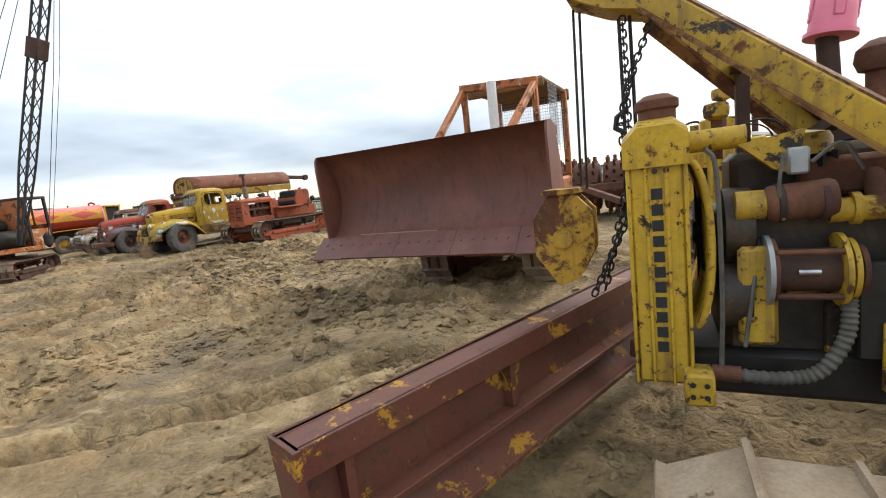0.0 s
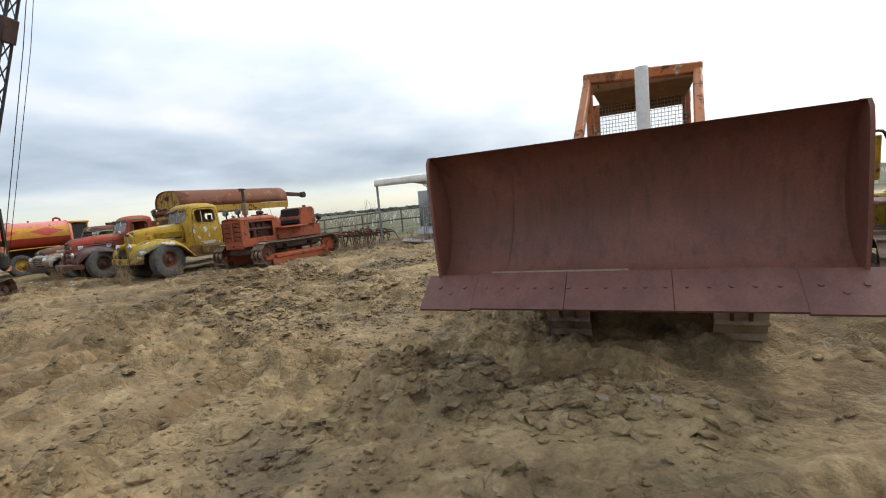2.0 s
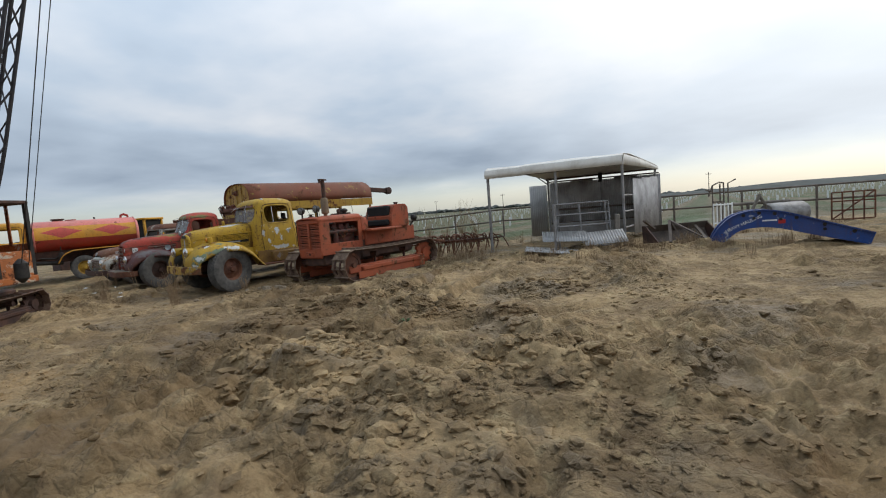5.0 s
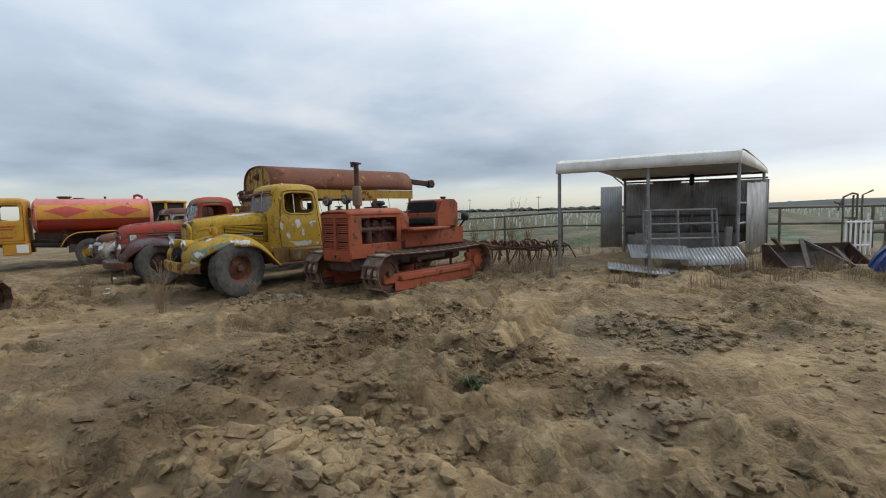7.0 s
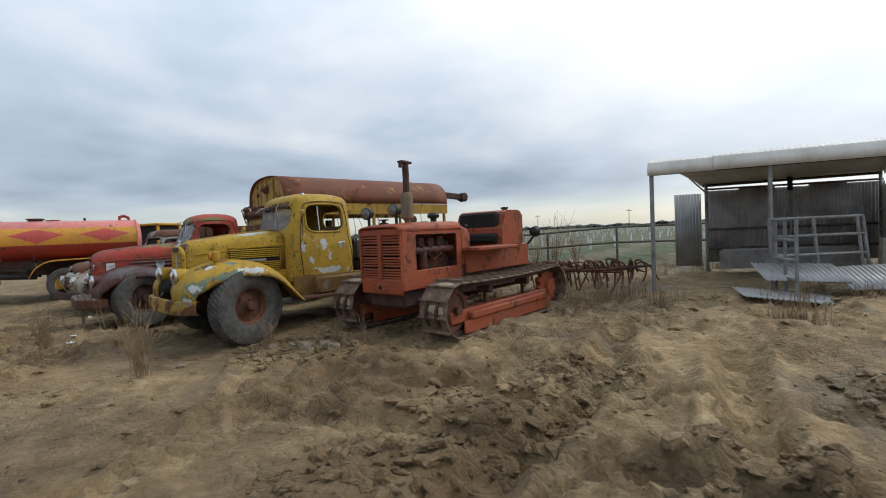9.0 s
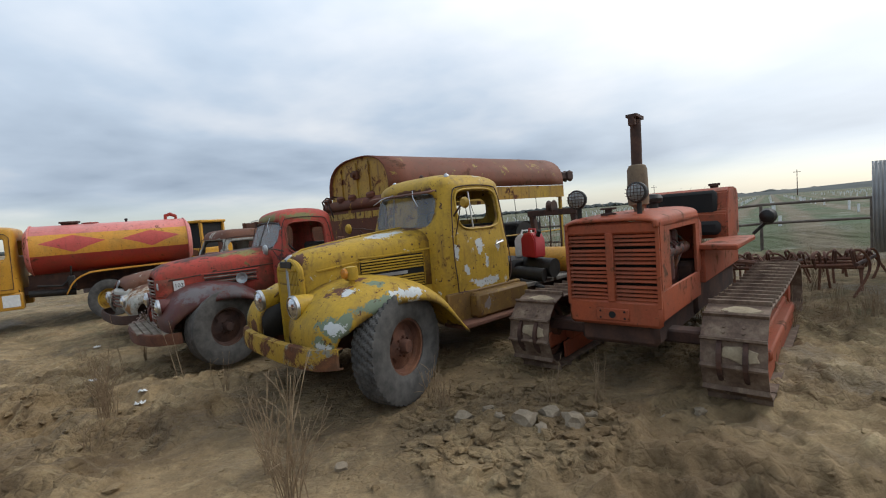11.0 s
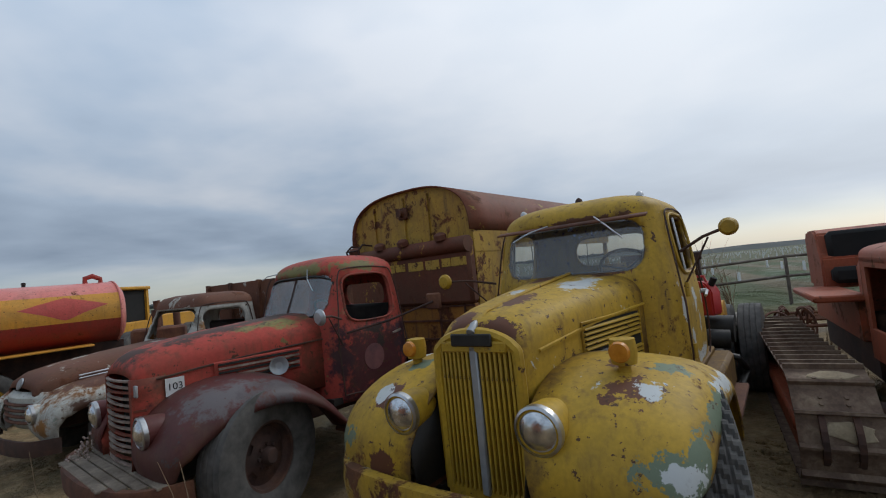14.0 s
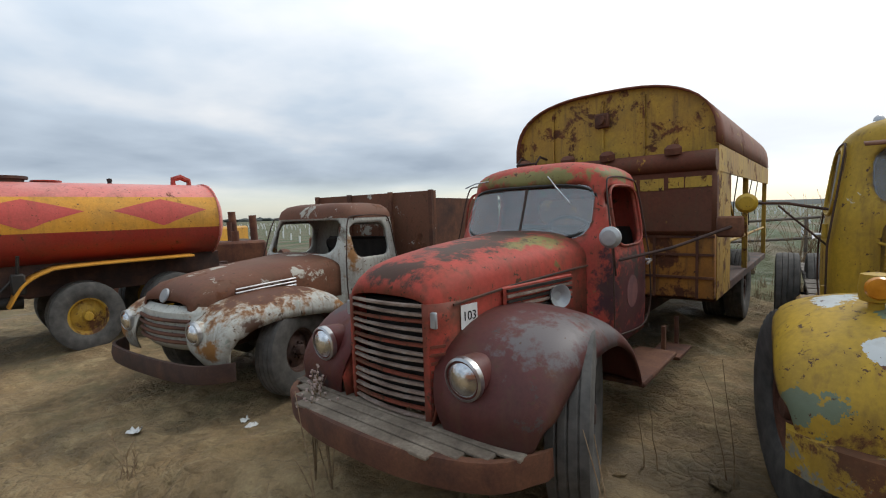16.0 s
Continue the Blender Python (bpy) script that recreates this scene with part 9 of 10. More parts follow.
    # the whole frame is racked sideways towards its back
    rack = Matrix(((1, 0, 0, 0), (-0.40, 1, 0, 0), (0, 0, 1, 0), (0, 0, 0, 1)))
    for ob in t.children:
        ob.data.transform(rack)


M["pipe"] = rusty("fence_pipe", (0.07, 0.055, 0.045), (0.12, 0.095, 0.075), (0.20, 0.17, 0.14), 3, 0.8, 0.2)
M["greypipe"] = rusty("dull_galvanised_pipe", (0.13, 0.12, 0.115), (0.22, 0.215, 0.21), (0.33, 0.33, 0.33), 4, 0.6, 0.15, 0.35)
M["wallzinc"] = rusty("weathered_corrugated", (0.19, 0.18, 0.175), (0.34, 0.33, 0.325), (0.48, 0.475, 0.47), 1.6, 0.7, 0.15, 0.0)
M["roofwhite"] = rusty("chalky_white_sheet", (0.50, 0.47, 0.42), (0.68, 0.66, 0.61), (0.76, 0.75, 0.71), 1.1, 0.6, 0.08)


def loose_sheet(m, w, l, mat, label):
    b = B()
    corr(b, (0, 0, 0), (1, 0, 0), (0, 1, 0), w, l)
    ob = solo("metal_sheet", b, M[mat], label, "metal sheet", m, "loose roofing sheets")
    solid(ob, 0.004)


M["sheetlight"] = plain("pale_zinc_sheet", (0.27, 0.27, 0.265), (0.38, 0.38, 0.375), 2.0, 0.5, 0.3)
SH = pose(-0.20, 20.85, 0.31, 0, 0, -99) @ Matrix.Scale(0.945, 4)
shed(SH)
loose_sheet(SH @ pose(1.75, -1.0, 0.12, 5, 6, 86), 1.5, 0.75, "sheetlight", "pale corrugated sheet lying by the shed")
loose_sheet(SH @ pose(1.15, -0.45, 0.30, 20, 2, 90), 1.3, 0.75, "sheetlight", "pale corrugated sheet leaning in the shed")
loose_sheet(SH @ pose(1.30, 0.75, 0.14, 26, -2, 93), 1.2, 0.75, "sheetlight", "pale corrugated sheet propped behind the gate")


def gate(m, label, w, h, rails, ups):
    t = thing("cattle_gate", m, label, "gate", "tubular gates")
    gate_panel(t, "gate", Matrix.Identity(4), w, h, rails, ups, "greypipe", 0.028)


gate(pose(-0.30, 20.40, 0.27, -8, 0, 4), "weathered galvanised tubular gate panel leaning before the shed", 1.65, 1.25, (0.05, 0.36, 0.68, 1.02, 1.34), (0, 0.78, 1.55, 1.65))
gate(pose(-0.50, 19.55, 0.25, 0, 0, 76), "narrow weathered galvanised gate panel set edge on to the shed", 0.95, 1.2, (0.05, 0.36, 0.68, 1.0, 1.34), (0, 0.48, 0.95))
gp = B()
beam(gp, (0, 0, -0.2), (0, 0, 0.95), 0.12, 0.12, up=(1, 0, 0), bevel=0.015)
solo("gate_post", gp, M["wood"], "grey wooden post holding the gate panels", "post", pose(1.45, 20.45, 0.25, 0, 3, 0))


# ---- pipe fence along the field ----
def pipe_fence():
    t = thing("pipe_fence", pose(0, 0, 0), "long rusty pipe fence along the field", "fence")
    a, b = V((-7.5, 29.5, 0)), V((18.0, 20.6, 0))
    d = (b - a)
    n = 12
    pm = B()
    cyl(pm, (0, 0, -0.2), (0, 0, 1.30), 0.04, seg=8)
    pme = link_mesh("post", pm, M["pipe"])
    for i in range(n + 1):
        p = a + d * (i / n)
        part("post", pme, None, t, at=Matrix.Translation((p.x, p.y, gz(p.x, p.y))))
    for z in (0.78, 1.28):
        r = B()
        tube(r, [a + d * (i / n) + V((0, 0, gz((a + d * (i / n)).x, (a + d * (i / n)).y) + z)) for i in range(n + 1)], 0.035, 8)
        part("rail", r, M["pipe"], t)


pipe_fence()


# ---- blue arched boom, racks and scrap by the shed ----
def blue_arch(m):
    t = thing("boom_arm", m, "bright blue arched machine boom lying on the dirt", "boom arm")
    ln = spline([(0, 0.0), (0.12, 0.36), (0.42, 0.66), (0.85, 0.76), (1.3, 0.70), (2.0, 0.46), (2.75, 0.20)], 30)
    wd = [0.20 + 0.12 * math.sin(math.pi * i / 29) for i in range(30)]
    for y in (-0.14, 0.14):
        b = B()
        up, lo = [], []
        for i, (x, z) in enumerate(ln):
            a, c = ln[max(i - 1, 0)], ln[min(i + 1, 29)]
            tx, tz = c[0] - a[0], c[1] - a[1]
            k = math.hypot(tx, tz)
            nx, nz = -tz / k, tx / k
            up.append((x + nx * 0.02, z + nz * 0.02))
            lo.append((x - nx * wd[i], max(z - nz * wd[i], 0.0)))
        loft(b, [[(x, y - 0.012, z), (x, y + 0.012, z), (x2, y + 0.012, z2), (x2, y - 0.012, z2)] for (x, z), (x2, z2) in zip(up, lo)], True, True)
        part("side_plate", b, M["blue"], t)
    b = B()
    loft(b, [[(x, -0.14, z), (x, 0.14, z), (x, 0.14, z - 0.02), (x, -0.14, z - 0.02)] for x, z in ln], True, True)
    part("top_plate", b, M["blue"], t)
    for y in (-0.14, 0.14):
        b = B()
        loft(b, [[(x, y - 0.05, z + 0.045), (x, y + 0.05, z + 0.045), (x, y + 0.05, z + 0.02), (x, y - 0.05, z + 0.02)] for x, z in ln], True, True)
        part("flange", b, M["blue"], t)
    # dark discs on the solid plate stand in for the shade of open holes
    for i in (12, 15, 18, 21, 24, 27):
        x, z = ln[i]
        c = B()
        cyl(c, (x, -0.165, z - 0.03), (x, -0.150, z - 0.03), 0.035, seg=12)
        part("dark_hole_disc", c, M["greasy"], t)
    text_part("lettering", "HEAVY HAULING", 0.092, M["paper"], t, pose(0.62, -0.156, 0.53, 0, 0, 0) @ pose(0, 0, 0, 90, 0, 0) @ pose(0, 0, 0, 0, 0, 24))
    st9 = B()
    box(st9, 0.95, 1.20, -0.157, -0.153, 0.56, 0.59)
    part("stripe", st9, M["paper"], t)
    rd = B()
    box(rd, 1.22, 1.34, -0.157, -0.153, 0.50, 0.58)
    part("sticker", rd, M["redplastic"], t)
    for i in (14, 19, 24):
        x, z = ln[i]
        c = B()
        cyl(c, (x, -0.17, z - 0.12), (x, 0.17, z - 0.12), 0.03, seg=10)
        part("pin", c, M["greasy"], t)


blue_arch(pose(3.3, 19.0, 0.14, 0, 0, -20) @ Matrix.Scale(1.2, 4))


def pipe_rack(m, label, pts_list, r=0.022, mat="galv", name="pipe_rack", cat="rack"):
    t = thing(name, m, label, cat)
    for pts in pts_list:
        b = B()
        tube(b, pts, r, 7)
        part("bar", b, M[mat], t)


pipe_rack(pose(5.5, 22.8, 0.27, 0, 0, 10), "white and rusty pipe rack leaning by the fence", [[(0, 0, -0.05), (0, 0, 1.55)], [(0.28, 0, -0.05), (0.28, 0, 1.6)], [(0.5, 0.1, -0.05), (0.5, 0.1, 1.62)], [(-0.15, 0, 1.2), (0, 0, 1.55), (0.3, 0.05, 1.65), (0.5, 0.1, 1.62)], [(0, 0, 1.0), (0.5, 0.1, 1.0)], [(0, 0, 1.35), (-0.25, 0.0, 1.42)], [(0.75, 0.2, -0.05), (0.75, 0.2, 1.6), (1.05, 0.2, 1.72)], [(0.2, 0, 0.2), (0.2, 0, 1.0)], [(0.36, 0.02, 0.2), (0.36, 0.02, 1.0)]], 0.024, "pipe")
pipe_rack(pose(5.3, 22.4, 0.27, 0, 0, 0), "white slatted crate panel standing on end", [[(0.12 * i, 0, 0), (0.12 * i, 0, 0.95)] for i in range(6)] + [[(0, 0, 0.3), (0.6, 0, 0.3)], [(0, 0, 0.9), (0.6, 0, 0.9)]], 0.022, "white_sheet", "slatted_crate", "crate")
pipe_rack(pose(6.6, 23.0, 0.27, 0, 0, -8), "grey timber trestle in the scrap row", [[(0, 0, 0), (0.55, 0, 1.15)], [(1.1, 0, 0), (0.5, 0, 1.15)], [(-0.4, 0.2, 0.6), (1.6, 0.2, 0.62)], [(-0.3, 0.3, 0), (-0.3, 0.3, 0.85)], [(0.3, 0.3, 0), (0.3, 0.3, 0.85)], [(0.9, 0.3, 0), (0.9, 0.3, 0.85)], [(1.5, 0.3, 0), (1.5, 0.3, 0.85)], [(-0.4, 0.3, 0.85), (1.6, 0.3, 0.85)]], 0.05, "wood", "trestle", "trestle")
pipe_rack(pose(9.4, 22.8, 0.27, 0, 0, -14), "rusty lattice frame in the scrap row", [[(0.3 * i, 0, 0), (0.3 * i, 0, 1.0)] for i in range(5)] + [[(0, 0, z), (1.2, 0, z)] for z in (0.1, 0.4, 0.7, 1.0)] + [[(0, 0, 0.1), (1.2, 0, 1.0)]], 0.025, "rust", "lattice_frame", "frame")


def scrap_tank(m):
    t = thing("water_trough", m, "grey metal water trough in the scrap row", "trough")
    b = B()
    lathe(b, [(0.0, -0.7), (0.32, -0.68), (0.36, -0.6), (0.36, 0.6), (0.32, 0.68), (0.0, 0.7)], (0, 0, 0.45), (1, 0, 0), 24)
    part("body", b, M["greypipe"], t)
    for x in (-0.45, 0.45):
        s = B()
        box(s, x - 0.05, x + 0.05, -0.3, 0.3, 0.0, 0.2)
        part("foot", s, M["wood"], t)


scrap_tank(pose(8.0, 23.0, 0.27, 0, 0, 8))


M["rustgrey"] = rusty("weathered_brown_steel", (0.05, 0.04, 0.034), (0.085, 0.066, 0.054), (0.13, 0.105, 0.088), 3.0, 0.8, 0.2)


def scraper(m):
    t = thing("box_scraper", m, "rusty box scraper standing beside the shed", "scraper")
    b = B()
    loft(b, [[(x, 0.0, 0.62), (x, 0.10, 0.40), (x, 0.04, 0.18), (x, -0.05, 0.05), (x, -0.08, 0.06), (x, 0.0, 0.2), (x, 0.06, 0.40), (x, -0.04, 0.62)] for x in np.linspace(0, 1.5, 6)], True, True)
    part("moldboard", b, M["rustgrey"], t)
    for x in (0.0, 1.5):
        s = B()
        prism(s, [(-0.45, 0.10), (0.1, 0.02), (0.12, 0.62), (0.0, 0.62)], "x", x - 0.015, x + 0.015)
        part("side_plate", s, M["rustdark"], t)
    for p, q in (((0.1, -0.7, 0.12), (0.5, -0.1, 0.75)), ((0.9, -0.75, 0.1), (0.5, -0.1, 0.75)), ((0.5, -0.1, 0.75), (0.7, 0.0, 0.4)), ((0.0, -0.3, 0.55), (-0.35, -0.5, 0.85)), ((1.1, -0.5, 0.05), (1.2, 0.0, 0.5))):
        s = B()
        beam(s, p, q, 0.06, 0.05)
        part("brace", s, M["rustgrey"], t)


scraper(pose(2.2, 20.2, 0.27, 0, 0, 14) @ Matrix.Diagonal((1.35, 1.2, 0.85, 1)))


def harrow(m):
    t = thing("harrow", m, "rusty spring-tooth harrow tangled behind the tractor", "harrow")
    r = np.random.default_rng(9)
    for k in range(5):
        b = B()
        tube(b, [(0.0, -1.1, 0.42 + 0.03 * k), (-0.02, 1.1, 0.40 + 0.02 * k)], 0.025, 6)
        part("frame_bar", b, M["rust"], t, at=pose(-0.34 * k, 0, 0, r.uniform(-3, 3), 0, 0))
    for y in (-1.1, -0.4, 0.4, 1.1):
        b = B()
        tube(b, [(0.1, y, 0.45), (-1.5, y, 0.52)], 0.022, 6)
        part("frame_bar", b, M["rustdark"], t)
    sp = B()
    tube(sp, spline([(0, 0, 0), (0.14, 0, 0.10), (0.18, 0, 0.14), (0.08, 0, 0.20), (-0.10, 0, 0.16), (-0.20, 0, 0.02), (-0.22, 0, -0.28)], 18), 0.016, 5)
    sme = link_mesh("tine", sp, M["rust"])
    for k in range(5):
        for j in range(8):
            part("tine", sme, None, t, at=pose(-0.34 * k, -1.05 + 0.3 * j + r.uniform(-0.05, 0.05), 0.40, r.uniform(-22, 22), r.uniform(-35, 25), r.uniform(-35, 35)))
    b = B()
    tube(b, [(0.1, -0.4, 0.45), (0.9, 0, 0.55), (0.1, 0.4, 0.45)], 0.03, 6)
    part("drawbar", b, M["rust"], t)


harrow(pose(-3.9, 22.3, 0.12, 2, -5, 228) @ Matrix.Scale(1.25, 4))


# ---- machines behind the trucks ----
def far_loader(m):
    t = thing("wheel_loader", m, "yellow wheel loader standing behind the trucks", "loader")
    y = M["cabyel"]
    b = B()
    box(b, -2.2, 0.2, -0.7, 0.7, 0.9, 1.65, 0.06)
    part("body", b, y, t)
    c = B()
    for x, yy in ((0.25, -0.65), (0.25, 0.65), (1.35, -0.65), (1.35, 0.65)):
        beam(c, (x, yy, 1.0), (x, yy, 2.5), 0.09, 0.09, up=(1, 0, 0))
    box(c, 0.15, 1.45, -0.75, 0.75, 2.45, 2.55, 0.03)
    box(c, 0.2, 1.4, -0.7, 0.7, 0.9, 1.5, 0.04)
    part("cab", c, y, t)
    g = B()
    box(g, 0.28, 1.32, -0.62, 0.62, 1.5, 2.44)
    part("cab_glass", g, M["black"], t)
    a = B()
    for yy in (-0.4, 0.4):
        beam(a, (1.4, yy, 1.3), (2.6, yy, 1.7), 0.12, 0.2)
        beam(a, (2.6, yy, 1.7), (3.3, yy, 0.6), 0.12, 0.2)
    box(a, 3.1, 3.9, -1.2, 1.2, 0.25, 0.95, 0.05)
    part("bucket_arm", a, M["rust"], t)
    ty, rm = tyre_mesh(0.62, 0.4, 0.3, 0), rim_mesh(0.3, 0.38, M["cabyel"])
    for x in (-1.5, 1.1):
        for s in (-1, 1):
            add_wheel(t, x, s * 0.85, 0.62, ty, rm)


far_loader(pose(-19.6, 31.5, 0.0, 0, 0, -100))


def scrap_engine(m, mat, label, seed):
    t = thing("scrap_machine", m, label, "scrap machine", "scrap machines behind the trucks")
    r = np.random.default_rng(seed)
    b = B()
    box(b, -0.9, 0.9, -0.5, 0.5, 0.0, 0.75, 0.05)
    part("base", b, M["rustdark"], t)
    b = B()
    box(b, -0.6, 0.5, -0.4, 0.4, 0.75, 1.4, 0.05)
    part("housing", b, M[mat], t)
    for k in range(4):
        c = B()
        x, y = r.uniform(-0.7, 0.7), r.uniform(-0.3, 0.3)
        cyl(c, (x, y, 0.7), (x + r.uniform(-0.1, 0.1), y, 1.5 + r.uniform(0, 0.55)), r.uniform(0.05, 0.14), seg=12)
        part("exhaust_pipe", c, M["rust"], t)
    c = B()
    lathe(c, [(0.05, -0.1), (0.4, -0.08), (0.42, 0), (0.4, 0.08), (0.05, 0.1)], (0.95, 0.0, 0.75), (1, 0, 0), 22)
    part("flywheel", c, M["rust"], t)


scrap_engine(pose(-16.6, 27.4, 0.0, 0, 0, 30), "rust", "dark rusted engine set behind the trucks", 1)
scrap_engine(pose(-14.6, 28.3, 0.0, 0, 0, -20), "rustpatch", "brown rusted pump set behind the trucks", 2)
scrap_engine(pose(-22.5, 29.5, 0.0, 0, 0, 60), "cabyel", "yellow engine set far behind the trucks", 3)


def white_panel(m):
    b = B()
    box(b, -0.5, 0.5, -0.03, 0.03, 0.0, 2.0, 0.01)
    solo("standing_door", b, M["white_sheet"], "white steel door standing behind the red truck", "door", m)


white_panel(pose(-13.3, 26.6, 0.0, 0, 0, -40))


# ---- orchard rows: white guards, power poles, dry brush ----
def orchard():
    v, f = [], []
    r = np.random.default_rng(11)
    base = 0
    dx, dy = math.cos(radians(62)), math.sin(radians(62))
    for row in range(-34, 40):
        for k in range(3, 46):
            x = -6 + row * 4.2 + k * 4.6 * dx + r.normal(0, 0.12)
            y = 25.5 + k * 4.6 * dy + row * -0.6 + r.normal(0, 0.12)
            if y < 31 or y > 190 or (abs(x - 8 - (y - 30) * 0.55) < 2.6) or r.random() < 0.30:
                continue
            w, h = 0.05, r.uniform(0.45, 0.7)
            z = float(base_height(np.float64(x), np.float64(y)))
            p = np.array([(sx * w, sy * w, hh) for hh in (0, h) for sx, sy in ((-1, -1), (1, -1), (1, 1), (-1, 1))]) + [x, y, z]
            v.append(p)
            f += [[base + i for i in q] for q in ((0, 1, 5, 4), (1, 2, 6, 5), (2, 3, 7, 6), (3, 0, 4, 7), (4, 5, 6, 7))]
            base += 8
    me = bpy.data.meshes.new("tree_guards")
    me.from_pydata(np.concatenate(v).tolist(), [], f)
    me.materials.append(M["paper"])
    tagged(new("tree_guards", me), "rows of small white tree guards in the field", "tree guards", kind="stuff")


orchard()


def power_pole(x, y, h):
    t = thing("power_pole", pose(x, y, gz(x, y) - 0.1), "dark wooden power pole far across the field", "power pole", "power poles across the field")
    b = B()
    cyl(b, (0, 0, 0), (0, 0, h), 0.16, 0.1, seg=8)
    part("pole", b, M["rustdark"], t)
    c = B()
    box(c, -1.2, 1.2, -0.08, 0.08, h - 0.9, h - 0.72)
    part("crossarm", c, M["rustdark"], t)


for x, y, h in ((95, 190, 9), (60, 230, 9), (22, 260, 9), (-16, 290, 9), (150, 150, 9), (-60, 320, 9)):
    power_pole(x, y, h)


def far_trees():
    """A low dark line of far trees and sheds on the horizon."""
    r = np.random.default_rng(21)
    v, f, base = [], [], 0
    ico = bmesh.new()
    bmesh.ops.create_icosphere(ico, subdivisions=1, radius=1.0)
    iv = np.array([q.co[:] for q in ico.verts])
    fi = np.array([[q.index for q in g.verts] for g in ico.faces])
    ico.free()
    for k in range(900):
        a = r.uniform(-1.3, 1.5)
        d = r.uniform(600, 900)
        x, y = d * math.sin(a), d * math.cos(a)
        s = r.uniform(1.5, 4.2)
        p = iv * (1 + r.uniform(-0.3, 0.3, (len(iv), 1))) * [s * 2.4, s * 2.4, s * 0.8] + [x, y, s * 0.4]
        v.append(p)
        f.append(fi + base)
        base += len(iv)
    me = bpy.data.meshes.new("far_trees")
    me.from_pydata(np.concatenate(v).tolist(), [], np.concatenate(f).tolist())
    me.materials.append(M["farwood"])
    tagged(new("far_trees", me), "low dark line of far trees on the horizon", "far trees", kind="stuff")


M["farwood"] = plain("far_tree_line", (0.035, 0.042, 0.038), (0.07, 0.078, 0.07), 0.05, 0.95)
far_trees()


def hill():
    b = B()
    loops = []
    for u in np.linspace(0, 1, 26):
        x, y = 130 + 420 * u, 420 - 60 * u
        h = 4.5 * math.sin(math.pi * u) ** 0.8 * (1 + 0.10 * math.sin(u * 23))
        loops.append([(x, y - 60, -1), (x, y - 25, h * 0.55), (x, y, h), (x + 10, y + 60, -1)])
    loft(b, loops, closed=False)
    solo("far_hill", b, M["farwood"], "low dark hill on the horizon", "hill", kind="structure")


hill()


# ---- rocks and dry weeds ----
def rock(x, y, s, seed):
    r = np.random.default_rng(seed)
    b = B()
    bmesh.ops.create_icosphere(b, subdivisions=2, radius=1.0)
    for v in b.verts:
        c = v.co
        k = 1 + 0.45 * (noise.noise(c * 1.7 + V((seed, 0, 0)))) + 0.10 * noise.noise(c * 4 + V((0, seed, 0)))
        q = V((max(min(c.x, 0.80), -0.72), max(min(c.y, 0.74), -0.8), max(min(c.z, 0.66), -0.62)))
        v.co = V((q.x * s * 1.25 * k, q.y * s * k, q.z * s * 0.85 * k))
    solo("rock", b, M["rock"], "pale angular stone lying on the dirt", "rock", pose(x, y, float(height(x, y)) + s * 0.30, r.uniform(-12, 12), r.uniform(-12, 12), r.uniform(0, 360)), "stones before the tractor", smooth=24)


M["rock"] = rusty("pale_stone", (0.17, 0.13, 0.085), (0.24, 0.19, 0.13), (0.32, 0.26, 0.18), 5, 0.95, 0.15)
for i, (x, y, s) in enumerate(((-7.87, 17.88, 0.10), (-7.66, 18.0, 0.085), (-7.49, 17.89, 0.10), (-8.43, 18.06, 0.075), (-7.30, 18.05, 0.06), (-8.1, 17.95, 0.05), (-7.75, 17.75, 0.05), (-8.2, 18.15, 0.06), (-6.4, 18.1, 0.05), (-6.7, 18.0, 0.045), (-9.3, 17.3, 0.05), (-0.2, 5.9, 0.045), (0.15, 5.75, 0.05), (0.45, 5.55, 0.045), (-0.6, 6.2, 0.04))):
    rock(x, y, s, i + 1)


def weed(x, y, n, h, seed, spread=0.5, twig=True, label="dry brown weed with bare upright stalks", thick=0.005):
    r = np.random.default_rng(seed)
    b = B()
    z0 = float(height(x, y)) - 0.03
    for i in range(n):
        a, lean = r.uniform(0, 6.28), r.uniform(0.1, spread)
        hh = h * r.uniform(0.45, 1.0)
        bx, by = r.normal(0, 0.04), r.normal(0, 0.04)
        pts = []
        for u in np.linspace(0, 1, 5):
            k = lean * hh * u ** 1.4
            pts.append(V((bx + math.cos(a) * k + r.normal(0, 0.006), by + math.sin(a) * k + r.normal(0, 0.006), hh * u)))
        tube(b, pts, [thick, thick * 0.9, thick * 0.7, thick * 0.5, thick * 0.3], 4)
        if twig:
            for u in range(r.integers(1, 4)):
                j = r.integers(1, 4)
                p = pts[j]
                q = p + V((r.normal(0, 0.08), r.normal(0, 0.08), r.uniform(0.06, 0.2))) * (h / 0.7)
                tube(b, [p, (p + q) / 2 + V((0, 0, 0.02)), q], thick * 0.45, 3)
    solo("dry_weed", b, M["weed"], label, "weed", pose(x, y, z0), "dry weeds")


